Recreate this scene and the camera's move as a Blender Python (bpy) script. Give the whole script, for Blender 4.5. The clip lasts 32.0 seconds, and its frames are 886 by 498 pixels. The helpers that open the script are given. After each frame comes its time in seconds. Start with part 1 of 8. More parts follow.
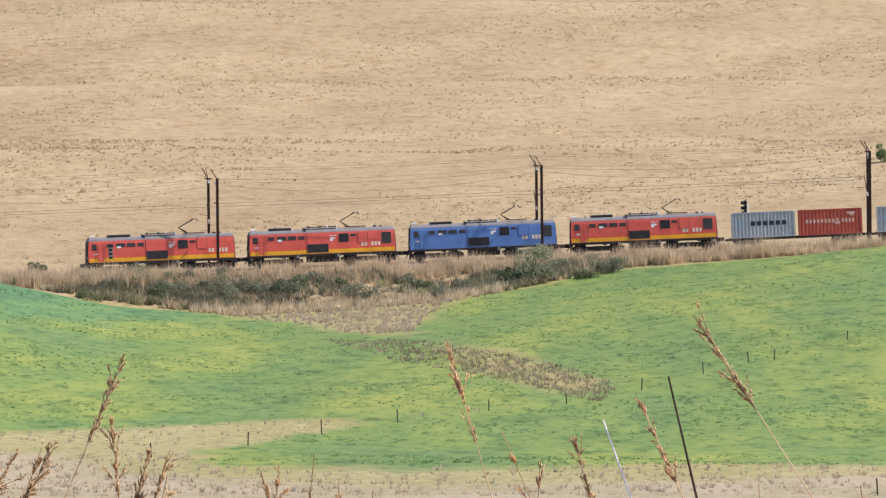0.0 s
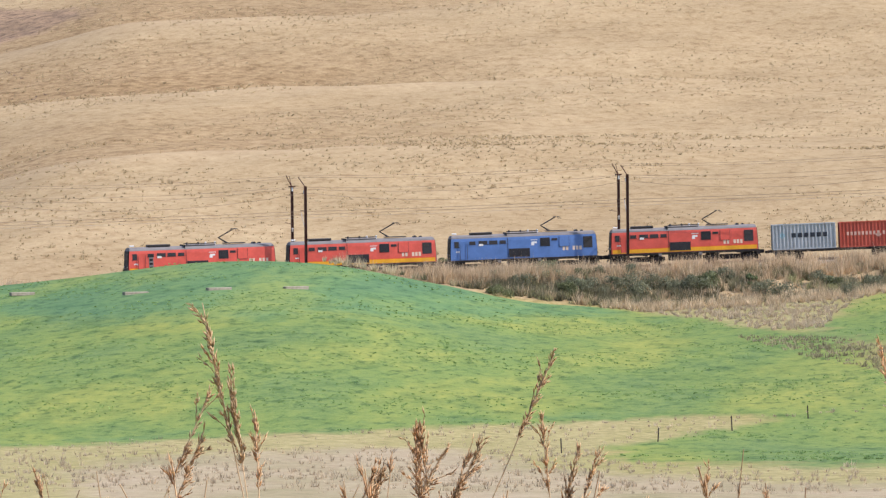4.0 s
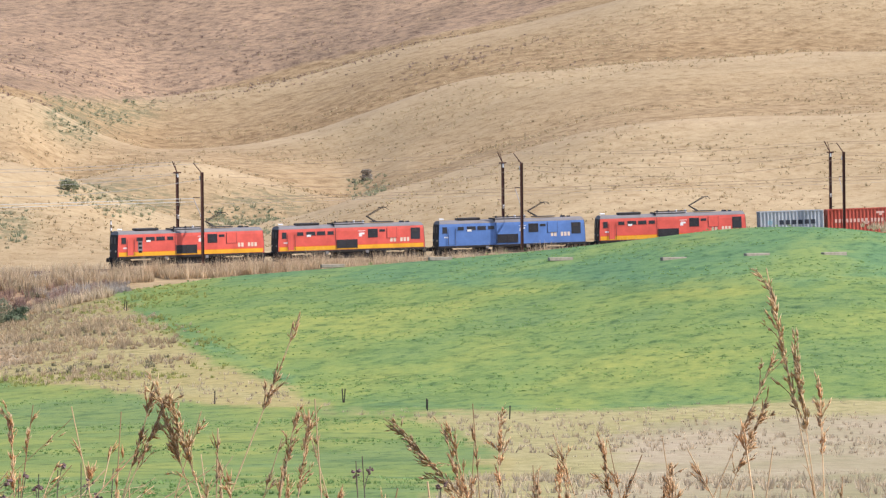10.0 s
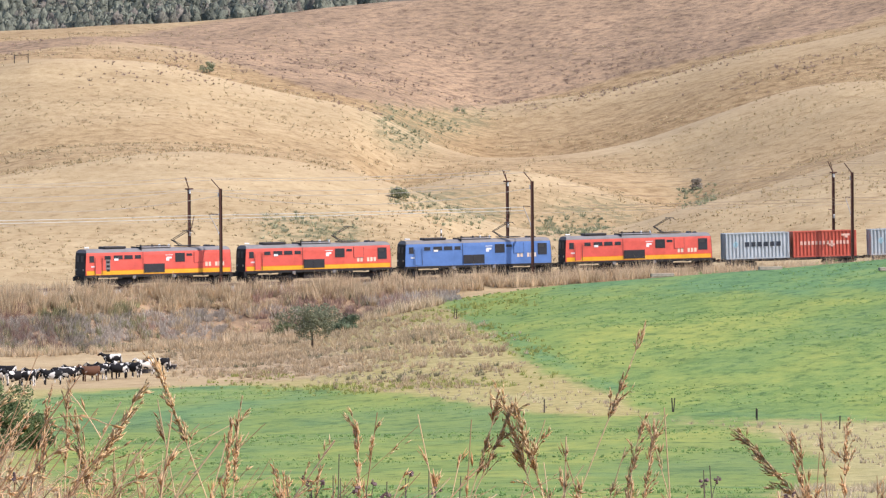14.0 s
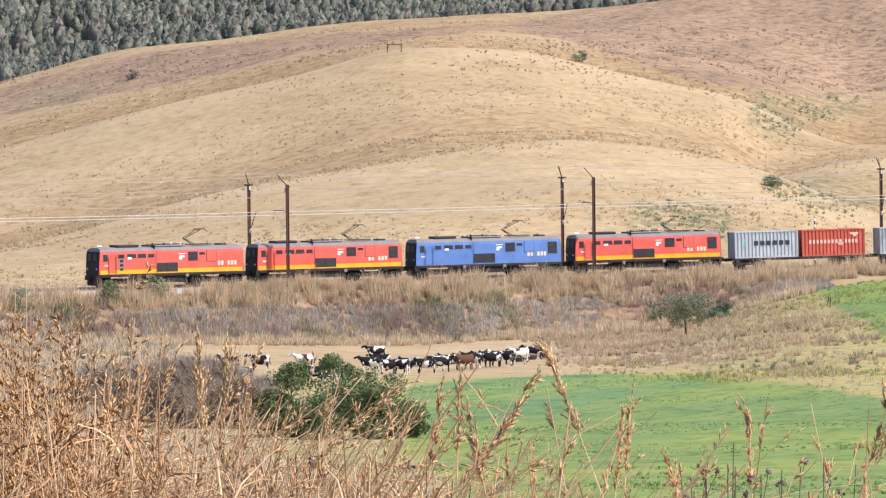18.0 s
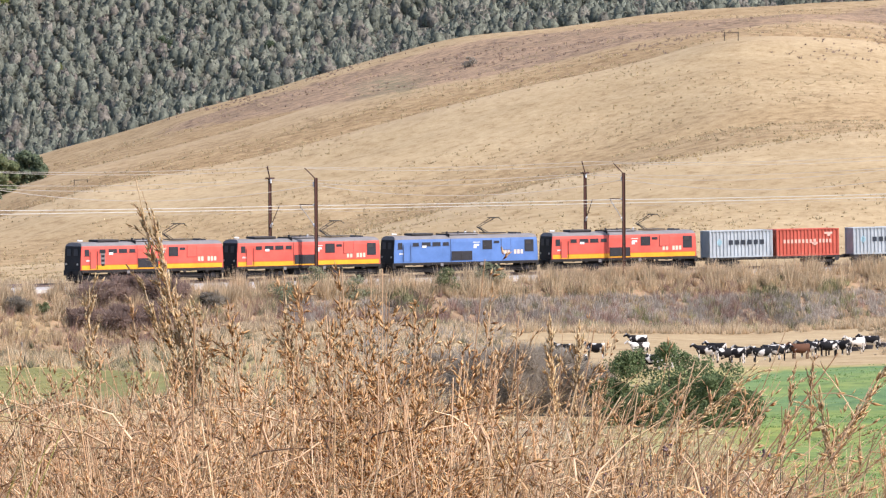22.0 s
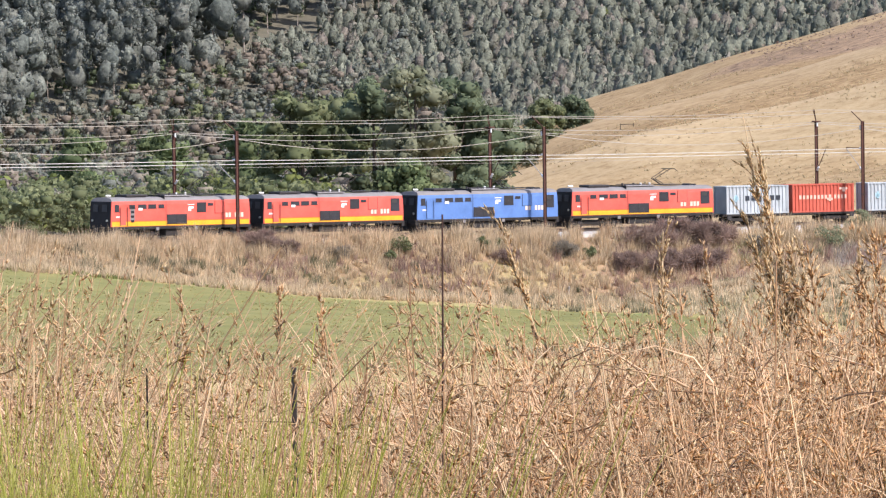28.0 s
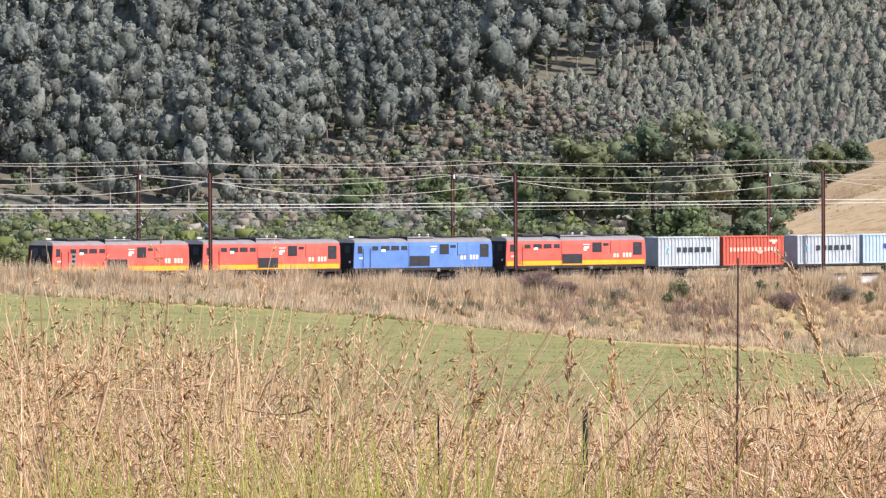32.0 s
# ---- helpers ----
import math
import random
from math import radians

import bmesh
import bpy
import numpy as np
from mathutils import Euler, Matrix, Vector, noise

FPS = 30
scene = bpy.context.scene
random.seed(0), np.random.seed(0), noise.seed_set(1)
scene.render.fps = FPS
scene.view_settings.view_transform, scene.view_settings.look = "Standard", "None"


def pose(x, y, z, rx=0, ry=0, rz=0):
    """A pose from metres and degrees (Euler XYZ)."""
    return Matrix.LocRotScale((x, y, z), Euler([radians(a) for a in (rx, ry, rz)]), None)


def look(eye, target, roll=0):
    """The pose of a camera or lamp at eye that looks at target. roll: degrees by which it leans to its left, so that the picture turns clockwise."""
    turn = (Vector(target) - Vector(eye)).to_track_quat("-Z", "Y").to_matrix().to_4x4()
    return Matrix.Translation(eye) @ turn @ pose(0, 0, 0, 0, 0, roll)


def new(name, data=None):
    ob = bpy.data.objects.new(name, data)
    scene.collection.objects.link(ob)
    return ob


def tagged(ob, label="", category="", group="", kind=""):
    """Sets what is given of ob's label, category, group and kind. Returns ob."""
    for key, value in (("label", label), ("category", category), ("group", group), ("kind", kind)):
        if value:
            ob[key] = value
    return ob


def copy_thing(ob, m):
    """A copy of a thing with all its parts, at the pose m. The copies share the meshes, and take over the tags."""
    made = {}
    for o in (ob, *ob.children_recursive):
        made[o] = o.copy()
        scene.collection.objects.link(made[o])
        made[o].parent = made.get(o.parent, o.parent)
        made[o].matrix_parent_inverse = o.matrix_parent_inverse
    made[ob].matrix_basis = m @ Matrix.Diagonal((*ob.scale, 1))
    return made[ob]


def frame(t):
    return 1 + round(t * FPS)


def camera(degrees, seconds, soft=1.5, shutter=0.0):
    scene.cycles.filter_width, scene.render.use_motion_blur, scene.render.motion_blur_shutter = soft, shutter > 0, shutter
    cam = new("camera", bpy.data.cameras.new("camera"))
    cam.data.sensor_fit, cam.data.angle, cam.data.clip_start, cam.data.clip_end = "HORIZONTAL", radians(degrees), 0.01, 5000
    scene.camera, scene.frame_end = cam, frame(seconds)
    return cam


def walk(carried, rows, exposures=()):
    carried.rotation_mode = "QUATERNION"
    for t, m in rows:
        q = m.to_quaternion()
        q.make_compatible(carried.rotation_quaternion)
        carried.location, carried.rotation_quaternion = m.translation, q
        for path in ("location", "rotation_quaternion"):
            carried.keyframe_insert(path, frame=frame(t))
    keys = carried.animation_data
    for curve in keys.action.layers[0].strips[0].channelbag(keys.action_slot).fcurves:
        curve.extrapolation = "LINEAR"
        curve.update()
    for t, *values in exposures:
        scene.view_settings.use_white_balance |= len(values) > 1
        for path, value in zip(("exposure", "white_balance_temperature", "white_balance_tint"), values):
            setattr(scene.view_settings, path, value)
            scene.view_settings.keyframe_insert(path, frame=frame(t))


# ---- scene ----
import itertools
from math import sin, cos, tan, atan, atan2, pi, exp, hypot

EYE_Z, TILT, CANT, SWING = 12.0, -0.90, 0.55, 0.6   # metres, degrees, degrees, metres


def aim(yaw, pitch, roll):
    """The camera turned to its left by yaw about a person who holds it at arm's length."""
    a = radians(yaw)
    e = radians(pitch + TILT + CANT * sin(a))
    eye = Vector((-sin(a) * SWING, cos(a) * SWING, EYE_Z))
    way = Vector((-sin(a) * cos(e), cos(a) * cos(e), sin(e)))
    return look(eye, eye + way * 100, roll - CANT * cos(a))


cam = camera(8.6225, 32.0, soft=1.3)
walk(cam, [
    (0.0, aim(-0.000, -0.000, -0.04)),
    (0.5, aim(0.426, 0.007, -0.04)),
    (1.0, aim(0.959, -0.024, -0.02)),
    (1.5, aim(1.403, -0.056, -0.00)),
    (2.0, aim(1.781, -0.052, 0.07)),
    (2.5, aim(2.244, -0.025, 0.10)),
    (3.0, aim(2.868, -0.009, 0.15)),
    (3.5, aim(3.438, -0.005, 0.10)),
    (4.0, aim(3.993, -0.037, -0.05)),
    (4.5, aim(4.405, -0.055, -0.08)),
    (6.5, aim(6.117, -0.167, -0.18)),
    (7.0, aim(6.563, -0.262, -0.21)),
    (7.5, aim(6.973, -0.327, -0.19)),
    (8.0, aim(7.374, -0.384, -0.17)),
    (8.5, aim(7.760, -0.407, -0.13)),
    (9.0, aim(8.121, -0.397, -0.05)),
    (9.5, aim(8.625, -0.369, 0.02)),
    (10.0, aim(9.232, -0.371, -0.01)),
    (10.5, aim(9.616, -0.395, -0.04)),
    (11.0, aim(9.911, -0.447, -0.08)),
    (11.5, aim(10.298, -0.479, -0.07)),
    (12.0, aim(10.701, -0.449, -0.05)),
    (12.5, aim(11.104, -0.412, -0.04)),
    (13.0, aim(11.466, -0.360, -0.04)),
    (13.5, aim(11.905, -0.317, -0.01)),
    (14.0, aim(12.443, -0.287, 0.13)),
    (14.5, aim(12.964, -0.287, 0.21)),
    (16.5, aim(14.687, -0.367, 0.21)),
    (17.0, aim(15.209, -0.437, 0.07)),
    (17.5, aim(15.604, -0.456, -0.04)),
    (18.0, aim(16.077, -0.402, -0.07)),
    (18.5, aim(16.577, -0.333, -0.04)),
    (19.0, aim(16.908, -0.304, -0.09)),
    (19.5, aim(17.175, -0.285, -0.09)),
    (20.0, aim(17.621, -0.357, -0.01)),
    (20.5, aim(18.152, -0.471, 0.03)),
    (21.0, aim(18.593, -0.551, -0.02)),
    (21.5, aim(18.966, -0.533, -0.01)),
    (22.0, aim(19.350, -0.520, 0.11)),
    (22.5, aim(19.871, -0.556, 0.27)),
    (23.0, aim(20.326, -0.523, 0.32)),
    (23.5, aim(20.652, -0.424, 0.29)),
    (24.0, aim(21.144, -0.368, 0.31)),
    (24.5, aim(21.735, -0.404, 0.25)),
    (26.5, aim(23.322, -0.848, -0.12)),
    (27.0, aim(23.837, -0.955, -0.17)),
    (27.5, aim(24.130, -1.014, -0.27)),
    (28.0, aim(24.676, -1.062, -0.24)),
    (28.5, aim(25.200, -1.053, -0.17)),
    (29.0, aim(25.562, -1.014, -0.06)),
    (29.5, aim(25.739, -0.955, -0.05)),
    (30.0, aim(25.975, -0.913, -0.06)),
    (30.5, aim(26.434, -0.851, 0.02)),
    (31.0, aim(26.875, -0.762, 0.06)),
    (31.5, aim(27.150, -0.687, 0.11)),
    (32.0, aim(27.378, -0.647, 0.17)),
], exposures=[(0.0, 0.42, 6250, 17), (10.0, 0.5, 6250, 17), (20.0, 0.64, 6250, 17), (26.0, 0.7, 6250, 17), (32.0, 0.75, 6250, 17)])

# ---- light ----
SUN_AZ, SUN_EL = 99.0, 45.0      # degrees clockwise from +y, and above the horizon
world = bpy.data.worlds.new("sky")
scene.world = world
world.use_nodes = True
wn = world.node_tree.nodes
sky = wn.new("ShaderNodeTexSky")
sky.sky_type, sky.sun_disc = "NISHITA", False
sky.sun_elevation, sky.sun_rotation = radians(SUN_EL), radians(SUN_AZ)
world.node_tree.links.new(sky.outputs[0], wn["Background"].inputs[0])
wn["Background"].inputs[1].default_value = 0.15
sun = new("sun", bpy.data.lights.new("sun", "SUN"))
sun.data.energy, sun.data.angle, sun.data.color = 4.45, radians(0.6), (1.0, 0.95, 0.87)
sd = Vector((sin(radians(SUN_AZ)) * cos(radians(SUN_EL)), cos(radians(SUN_AZ)) * cos(radians(SUN_EL)), sin(radians(SUN_EL))))
sun.matrix_world = look(sd * 100, (0, 0, 0))


# ---- materials ----
def material(name, rough=0.8, metal=0.0, spec=0.3):
    m = bpy.data.materials.new(name)
    m.use_nodes = True
    b = m.node_tree.nodes["Principled BSDF"]
    b.inputs["Roughness"].default_value = rough
    b.inputs["Metallic"].default_value = metal
    b.inputs["Specular IOR Level"].default_value = spec
    return m, m.node_tree.nodes, m.node_tree.links, b


def noise_node(n, l, scale, detail=3.0, rough=0.6, stretch=None, coords="Object"):
    tc = n.new("ShaderNodeTexCoord")
    t = n.new("ShaderNodeTexNoise")
    t.inputs["Scale"].default_value, t.inputs["Detail"].default_value = scale, detail
    t.inputs["Roughness"].default_value = rough
    if stretch:
        mp = n.new("ShaderNodeMapping")
        mp.inputs["Scale"].default_value = stretch
        l.new(tc.outputs[coords], mp.inputs[0])
        l.new(mp.outputs[0], t.inputs["Vector"])
    else:
        l.new(tc.outputs[coords], t.inputs["Vector"])
    return t


def ramp(n, l, src, stops):
    r = n.new("ShaderNodeValToRGB")
    els = r.color_ramp.elements
    while len(els) < len(stops):
        els.new(0.5)
    for e, (p, c) in zip(els, stops):
        e.position, e.color = p, (*c, 1.0)
    l.new(src, r.inputs[0])
    return r


def mix(n, l, fac, a, b, mode="MIX"):
    m = n.new("ShaderNodeMix")
    m.data_type, m.blend_type = "RGBA", mode
    for sock, v in ((m.inputs[0], fac), (m.inputs[6], a), (m.inputs[7], b)):
        if isinstance(v, (int, float)):
            sock.default_value = v
        elif isinstance(v, tuple):
            sock.default_value = (*v, 1.0)
        else:
            l.new(v, sock)
    return m.outputs[2]


def bump(n, l, b, src, strength=0.3, dist=0.02):
    k = n.new("ShaderNodeBump")
    k.inputs["Strength"].default_value, k.inputs["Distance"].default_value = strength, dist
    l.new(src, k.inputs["Height"])
    l.new(k.outputs[0], b.inputs["Normal"])


def plain(name, colour, rough=0.6, metal=0.0, vary=0.25, scale=3.0, spec=0.3, island=False):
    """Paint, metal, wood: a colour with two scales of wear and a fine relief."""
    m, n, l, b = material(name, rough, metal, spec)
    big, small = noise_node(n, l, scale), noise_node(n, l, scale * 14, 2.0)
    lo, hi = tuple(c * (1 - vary) for c in colour), tuple(min(1.0, c * (1 + vary)) for c in colour)
    a = ramp(n, l, big.outputs[0], [(0.3, lo), (0.7, hi)])
    c2 = mix(n, l, 0.35, a.outputs[0], ramp(n, l, small.outputs[0], [(0.35, lo), (0.65, hi)]).outputs[0])
    if island:
        g = n.new("ShaderNodeNewGeometry")
        k = ramp(n, l, g.outputs["Random Per Island"], [(0.0, (0.55, 0.55, 0.55)), (1.0, (1.35, 1.35, 1.35))])
        c2 = mix(n, l, 1.0, c2, k.outputs[0], "MULTIPLY")
    l.new(c2, b.inputs["Base Color"])
    bump(n, l, b, small.outputs[0], 0.15, 0.01)
    return m


# ---- the lie of the land ----
# Bearings in degrees to the left of +y, slopes as degrees above the eye's tilted level, distances in metres from the eye.
def curve(*pairs):
    xs, ys = np.array([p[0] for p in pairs], float), np.array([p[1] for p in pairs], float)
    return lambda a: sum(np.interp(np.asarray(a) + d, xs, ys) * w for d, w in ((-0.3, 0.15), (-0.12, 0.2), (0, 0.3), (0.12, 0.2), (0.3, 0.15)))


def level(a):
    return TILT + CANT * np.sin(np.radians(a))


def height(a, slope, r):
    return EYE_Z + r * np.tan(np.radians(slope + level(a)))


def track_r(a):
    """Distance of the railway's near track along a bearing: it bends towards the eye."""
    a = np.clip(a, -14, 42)
    return 565.0 * np.exp(-np.pi / 180 * (0.00014948 * a ** 3 + 0.0061774 * a ** 2 + 0.06639 * a))


def rail_z(a):
    a = np.clip(a, -14, 42)
    return 4.191e-05 * a ** 3 + 5.281e-03 * a ** 2 - 0.30109 * a + 1.983


def rail_slope(a):
    return np.degrees(np.arctan((rail_z(a) - EYE_Z) / track_r(a))) - level(a)


field_top = curve((-10, 0.1), (-4.3, 0.06), (-1.7, -0.28), (-0.1, -0.46), (1, -0.56), (2.1, -0.62), (3.2, -0.55), (4.2, -0.33),
                  (4.8, -0.19), (5.3, -0.125), (5.9, -0.105), (6.5, -0.13), (7.5, -0.265), (8.2, -0.345), (9.2, -0.44), (11.4, -0.63), (12.5, -0.8), (13, -0.92),
                  (14.1, -1.18), (16.3, -1.32), (21.2, -1.3), (22.9, -1.62), (25.7, -1.52), (27.3, -1.37), (29, -1.2), (31.7, -1.07), (36, -1.0))
spur_1 = curve((-10, 1.0), (5, 1.0), (7.15, 0.91), (7.8, 0.82), (8.6, 0.58), (9.45, 0.3), (10, 0.17), (10.66, -0.05), (11.38, -0.1),
               (11.9, -0.05), (12.3, 0.12), (12.64, 0.3), (13.24, 0.47), (14.07, 0.62), (14.8, 0.7), (15.44, 0.68), (16.27, 0.58), (16.82, 0.47),
               (17.65, 0.28), (18.4, 0.11), (19.2, -0.1), (20, -0.28), (20.6, -0.4), (22, -0.62), (25, -0.75), (36, -0.8))
spur_m = curve((9.8, 0.15), (10.28, 0.17), (10.83, 0.33), (11.21, 0.42), (11.6, 0.53), (11.93, 0.51), (12.37, 0.42), (12.81, 0.27), (13.2, 0.2))
spur_2 = curve((-10, 1.7), (3, 1.65), (7.15, 1.51), (8.6, 1.38), (9.2, 1.24), (10, 0.97), (10.55, 0.77), (11.2, 0.66), (12, 0.63),
               (12.48, 0.75), (13.14, 1.12), (14.18, 1.29), (14.73, 1.4), (15.17, 1.52), (15.94, 1.6), (16.43, 1.62), (16.82, 1.55),
               (17.64, 1.3), (19.02, 0.97), (19.85, 0.76), (21.2, 0.4), (22.75, 0.09), (23.58, -0.19), (24.12, -0.35), (24.6, -0.5), (26, -0.7), (36, -0.75))
spur_3 = curve((-10, 2.5), (3, 2.4), (7.15, 2.17), (8.6, 1.79), (9.45, 1.65), (10.28, 1.43), (11.1, 1.24), (12, 1.08), (13.1, 1.4), (14.2, 1.6),
               (16, 1.75), (17.5, 1.55), (20, 1.0), (22, 0.5), (23.3, 0.15), (24.2, -0.2), (25, -0.45), (26, -0.6), (36, -0.7))
wood_edge = curve((-10, 3.4), (3, 3.1), (9, 2.5), (12, 2.2), (13.58, 2.07), (14.65, 1.96), (15.75, 1.89), (17.37, 1.77), (19.02, 1.59),
                  (20.12, 1.3), (20.55, 1.2), (21.22, 1.0), (21.65, 0.9), (22.4, 0.64), (23.3, 0.38), (24, 0.1), (25, -0.3), (26, -0.52), (36, -0.62))


def profile(a):
    """Knots of the ground along a bearing: distances and heights, from the eye out to the horizon."""
    rho, rs = track_r(a), rail_slope(a)
    ft, c1, c2, c3, c4 = field_top(a), spur_1(a), spur_2(a), spur_3(a), wood_edge(a)
    left = np.clip((a - 20) / 5, 0, 1)
    cm = c1 + 0.12 * (c2 - c1)
    w = np.clip(min((a - 9.5) / 0.9, (13.4 - a) / 0.6), 0, 1)
    cm = cm + (spur_m(a) - cm) * w * w * (3 - 2 * w)
    d1 = 0.03 + 0.13 * np.clip((c2 - c1 - 0.1) / 0.3, 0, 1)
    kn = [(0, EYE_Z - 1.62), (9, EYE_Z - 1.62 - 0.25 - 0.1 * left)]
    for r, s in ((22, -3.9 + 0.25 * left), (48, -3.15 + 0.25 * left), (120, -2.95 + 0.3 * left), (230, -2.5 + 0.3 * left)):
        kn.append((r, height(a, s, r)))
    for r, s in ((330, min(-1.95, ft - 0.45)), (rho - 24, ft)):
        kn.append((r, height(a, s, r)))
    lift = float(np.interp(a, [27.2, 29, 30, 31.2], [0, 0.7, 1.15, 1.75]))
    kn += [(rho - 17, min(height(a, ft - 0.03, rho - 17), rail_z(a) - 0.9)), (rho - 6.5, rail_z(a) - 0.75 + lift), (rho - 4.6, rail_z(a) - 0.62), (rho + 8, rail_z(a) - 0.62),
           (rho + 14, rail_z(a) - 0.4)]
    for dr, s in ((30, rs + 0.03), (125, c1), (150, c1 - d1), (215, cm), (235, cm - d1), (330, c2), (355, c2 - d1), (450, c3), (475, c3 - 0.06),
                  (620, c4), (650, c4 - 0.1), (720, c4 - 0.05)):
        kn.append((rho + dr, height(a, s, rho + dr)))
    kn += [(rho + 1500, height(a, 4.6, rho + 1500)), (rho + 2000, height(a, 4.4, rho + 2000)), (4800, 40)]
    k = np.array(kn)
    return k[:, 0], k[:, 1]


def ground_z(x, y):
    a, r = np.degrees(atan2(-x, y)), hypot(x, y)
    xs, ys = profile(a)
    return float(np.interp(r, xs, ys))


def spot(a, r):
    """A place on the ground at a bearing and distance."""
    x, y = -sin(radians(a)) * r, cos(radians(a)) * r
    return Vector((x, y, ground_z(x, y)))


def spot_on_slope(a, s, lo=200.0, hi=None):
    """Where the line of sight at a bearing and slope first meets the ground."""
    xs, ys = profile(a)
    rr = np.arange(lo, hi or xs[-2], 1.0)
    ok = np.nonzero(np.interp(rr, xs, ys) >= height(a, s, rr))[0]
    return spot(a, rr[ok[0]] if len(ok) else (hi or 1500.0))


def inside(poly, a, s):
    """Which points (a, s) lie inside a polygon."""
    res = np.zeros(a.shape, bool)
    for (a0, s0), (a1, s1) in zip(poly, poly[1:] + poly[:1]):
        hit = (s0 > s) != (s1 > s)
        res ^= hit & (a < (a1 - a0) * (s - s0) / (s1 - s0 + 1e-12) + a0)
    return res


MEADOWS = [
    [(-1.7, -1.45), (-0.9, -1.37), (-0.2, -1.15), (0.4, -0.9), (1.5, -0.72), (2.94, -0.55), (3.76, -0.42), (4.5, -0.28), (5.8, -0.05), (8.3, -0.2), (11.4, -0.5),
     (12.54, -0.76), (12.2, -1.02), (11.8, -1.24), (11.5, -1.46), (10.9, -1.68), (10.3, -1.9), (9.5, -1.93), (8.4, -1.96), (6.2, -1.86), (4.3, -1.79), (2, -1.68), (0.4, -1.62), (-0.64, -1.52)],
    [(-9, 0.4), (-4.3, 0.2), (-3.4, 0.09), (-2.6, -0.06), (-1.7, -0.2), (-0.9, -0.35), (0, -0.53), (0.3, -0.8), (-0.1, -0.9), (-0.7, -1.0), (-1.2, -1.15), (-1.75, -1.36),
     (-1.7, -1.47), (-0.6, -1.56), (0.46, -1.68), (1.24, -1.79), (2.0, -1.9), (2.5, -2.0), (2.4, -2.12), (1, -2.15), (-2.3, -2.1), (-9, -2.05)],
    [(8.6, -2.4), (9.4, -2.02), (10, -2.0), (10.8, -1.92), (11.9, -1.86), (12.5, -1.74), (14.1, -1.6), (15.2, -1.63), (16.4, -1.72), (16.75, -2.2), (16.3, -2.5), (16.0, -2.85), (15.8, -3.2), (10, -3.2), (9.2, -2.7)],
    [(22.0, -1.74), (24, -1.65), (25.7, -1.55), (27.3, -1.39), (29, -1.24), (30, -1.2), (31.7, -1.08), (37, -1.02), (37, -2.2), (29, -2.2), (26.2, -2.32), (25.1, -2.25), (24, -2.1), (22.0, -1.98)],
]
PALE = [[(16.75, -2.2), (19.5, -2.15), (19.5, -3.4), (15.8, -3.4), (16.0, -2.85), (16.3, -2.5)],
        [(0.3, -1.6), (2, -1.66), (4.3, -1.77), (6.2, -1.84), (8.4, -1.94), (9.5, -1.91), (9.3, -2.1), (4, -1.97), (2.5, -2.02), (2, -1.92), (1.2, -1.82)],
        [(0.1, -0.55), (1.3, -0.52), (3.0, -0.57), (2.0, -0.72), (1.2, -0.82), (0.3, -0.82)], [(-9, -2.06), (-2.3, -2.11), (1, -2.16), (2.5, -2.1), (4, -1.95), (8.5, -2.05), (9.3, -2.1), (8.5, -2.4), (9.0, -3.4), (-9, -3.4)],
        [(9.2, -2.0), (10.4, -1.95), (10.6, -1.85), (11.3, -1.7), (12.4, -1.68), (12.6, -1.72), (11.6, -1.8), (10.6, -1.92), (9.4, -2.06)]]
SCRUB = [[(-1.7, -1.35), (-1.2, -1.15), (-0.6, -1.02), (0.2, -0.9), (1.2, -0.88), (0.4, -1.1), (-0.6, -1.28), (-1.5, -1.5)],
         [(7.2, 2.3), (8.6, 1.85), (10.3, 1.5), (12, 1.08), (13.1, 1.1), (13.7, 1.25), (14.6, 1.55), (15.5, 1.8), (12, 2.3)],
         [(14.5, 1.8), (17, 1.72), (19.2, 1.5), (20.6, 1.1), (22.4, 0.55), (21.2, 0.75), (19.5, 1.05), (17.2, 1.55), (16.0, 1.68)],
         [(12.4, -0.9), (14, -0.68), (19, -0.8), (31, -0.95), (31, -1.1), (27, -1.35), (23, -1.6), (21, -1.3), (16.3, -1.3), (14, -1.15)]]


SAGE = [[(13.15, 1.12), (12.5, 1.07), (11.9, 1.1), (12.0, 0.9), (12.5, 0.75), (12.8, 0.6), (13.1, 0.8)], [(13.2, -0.28), (13.2, 0.02), (14.2, 0.05), (14.3, -0.28)], [(11.5, -0.1), (12, 0.28), (12.8, 0.32), (12.4, 0.0)],
        [(10.4, -0.05), (10.6, 0.2), (11.4, 0.22), (11.5, 0.0)], [(19.6, 1.0), (19.6, 1.2), (20.2, 1.1), (20.2, 0.95)]]


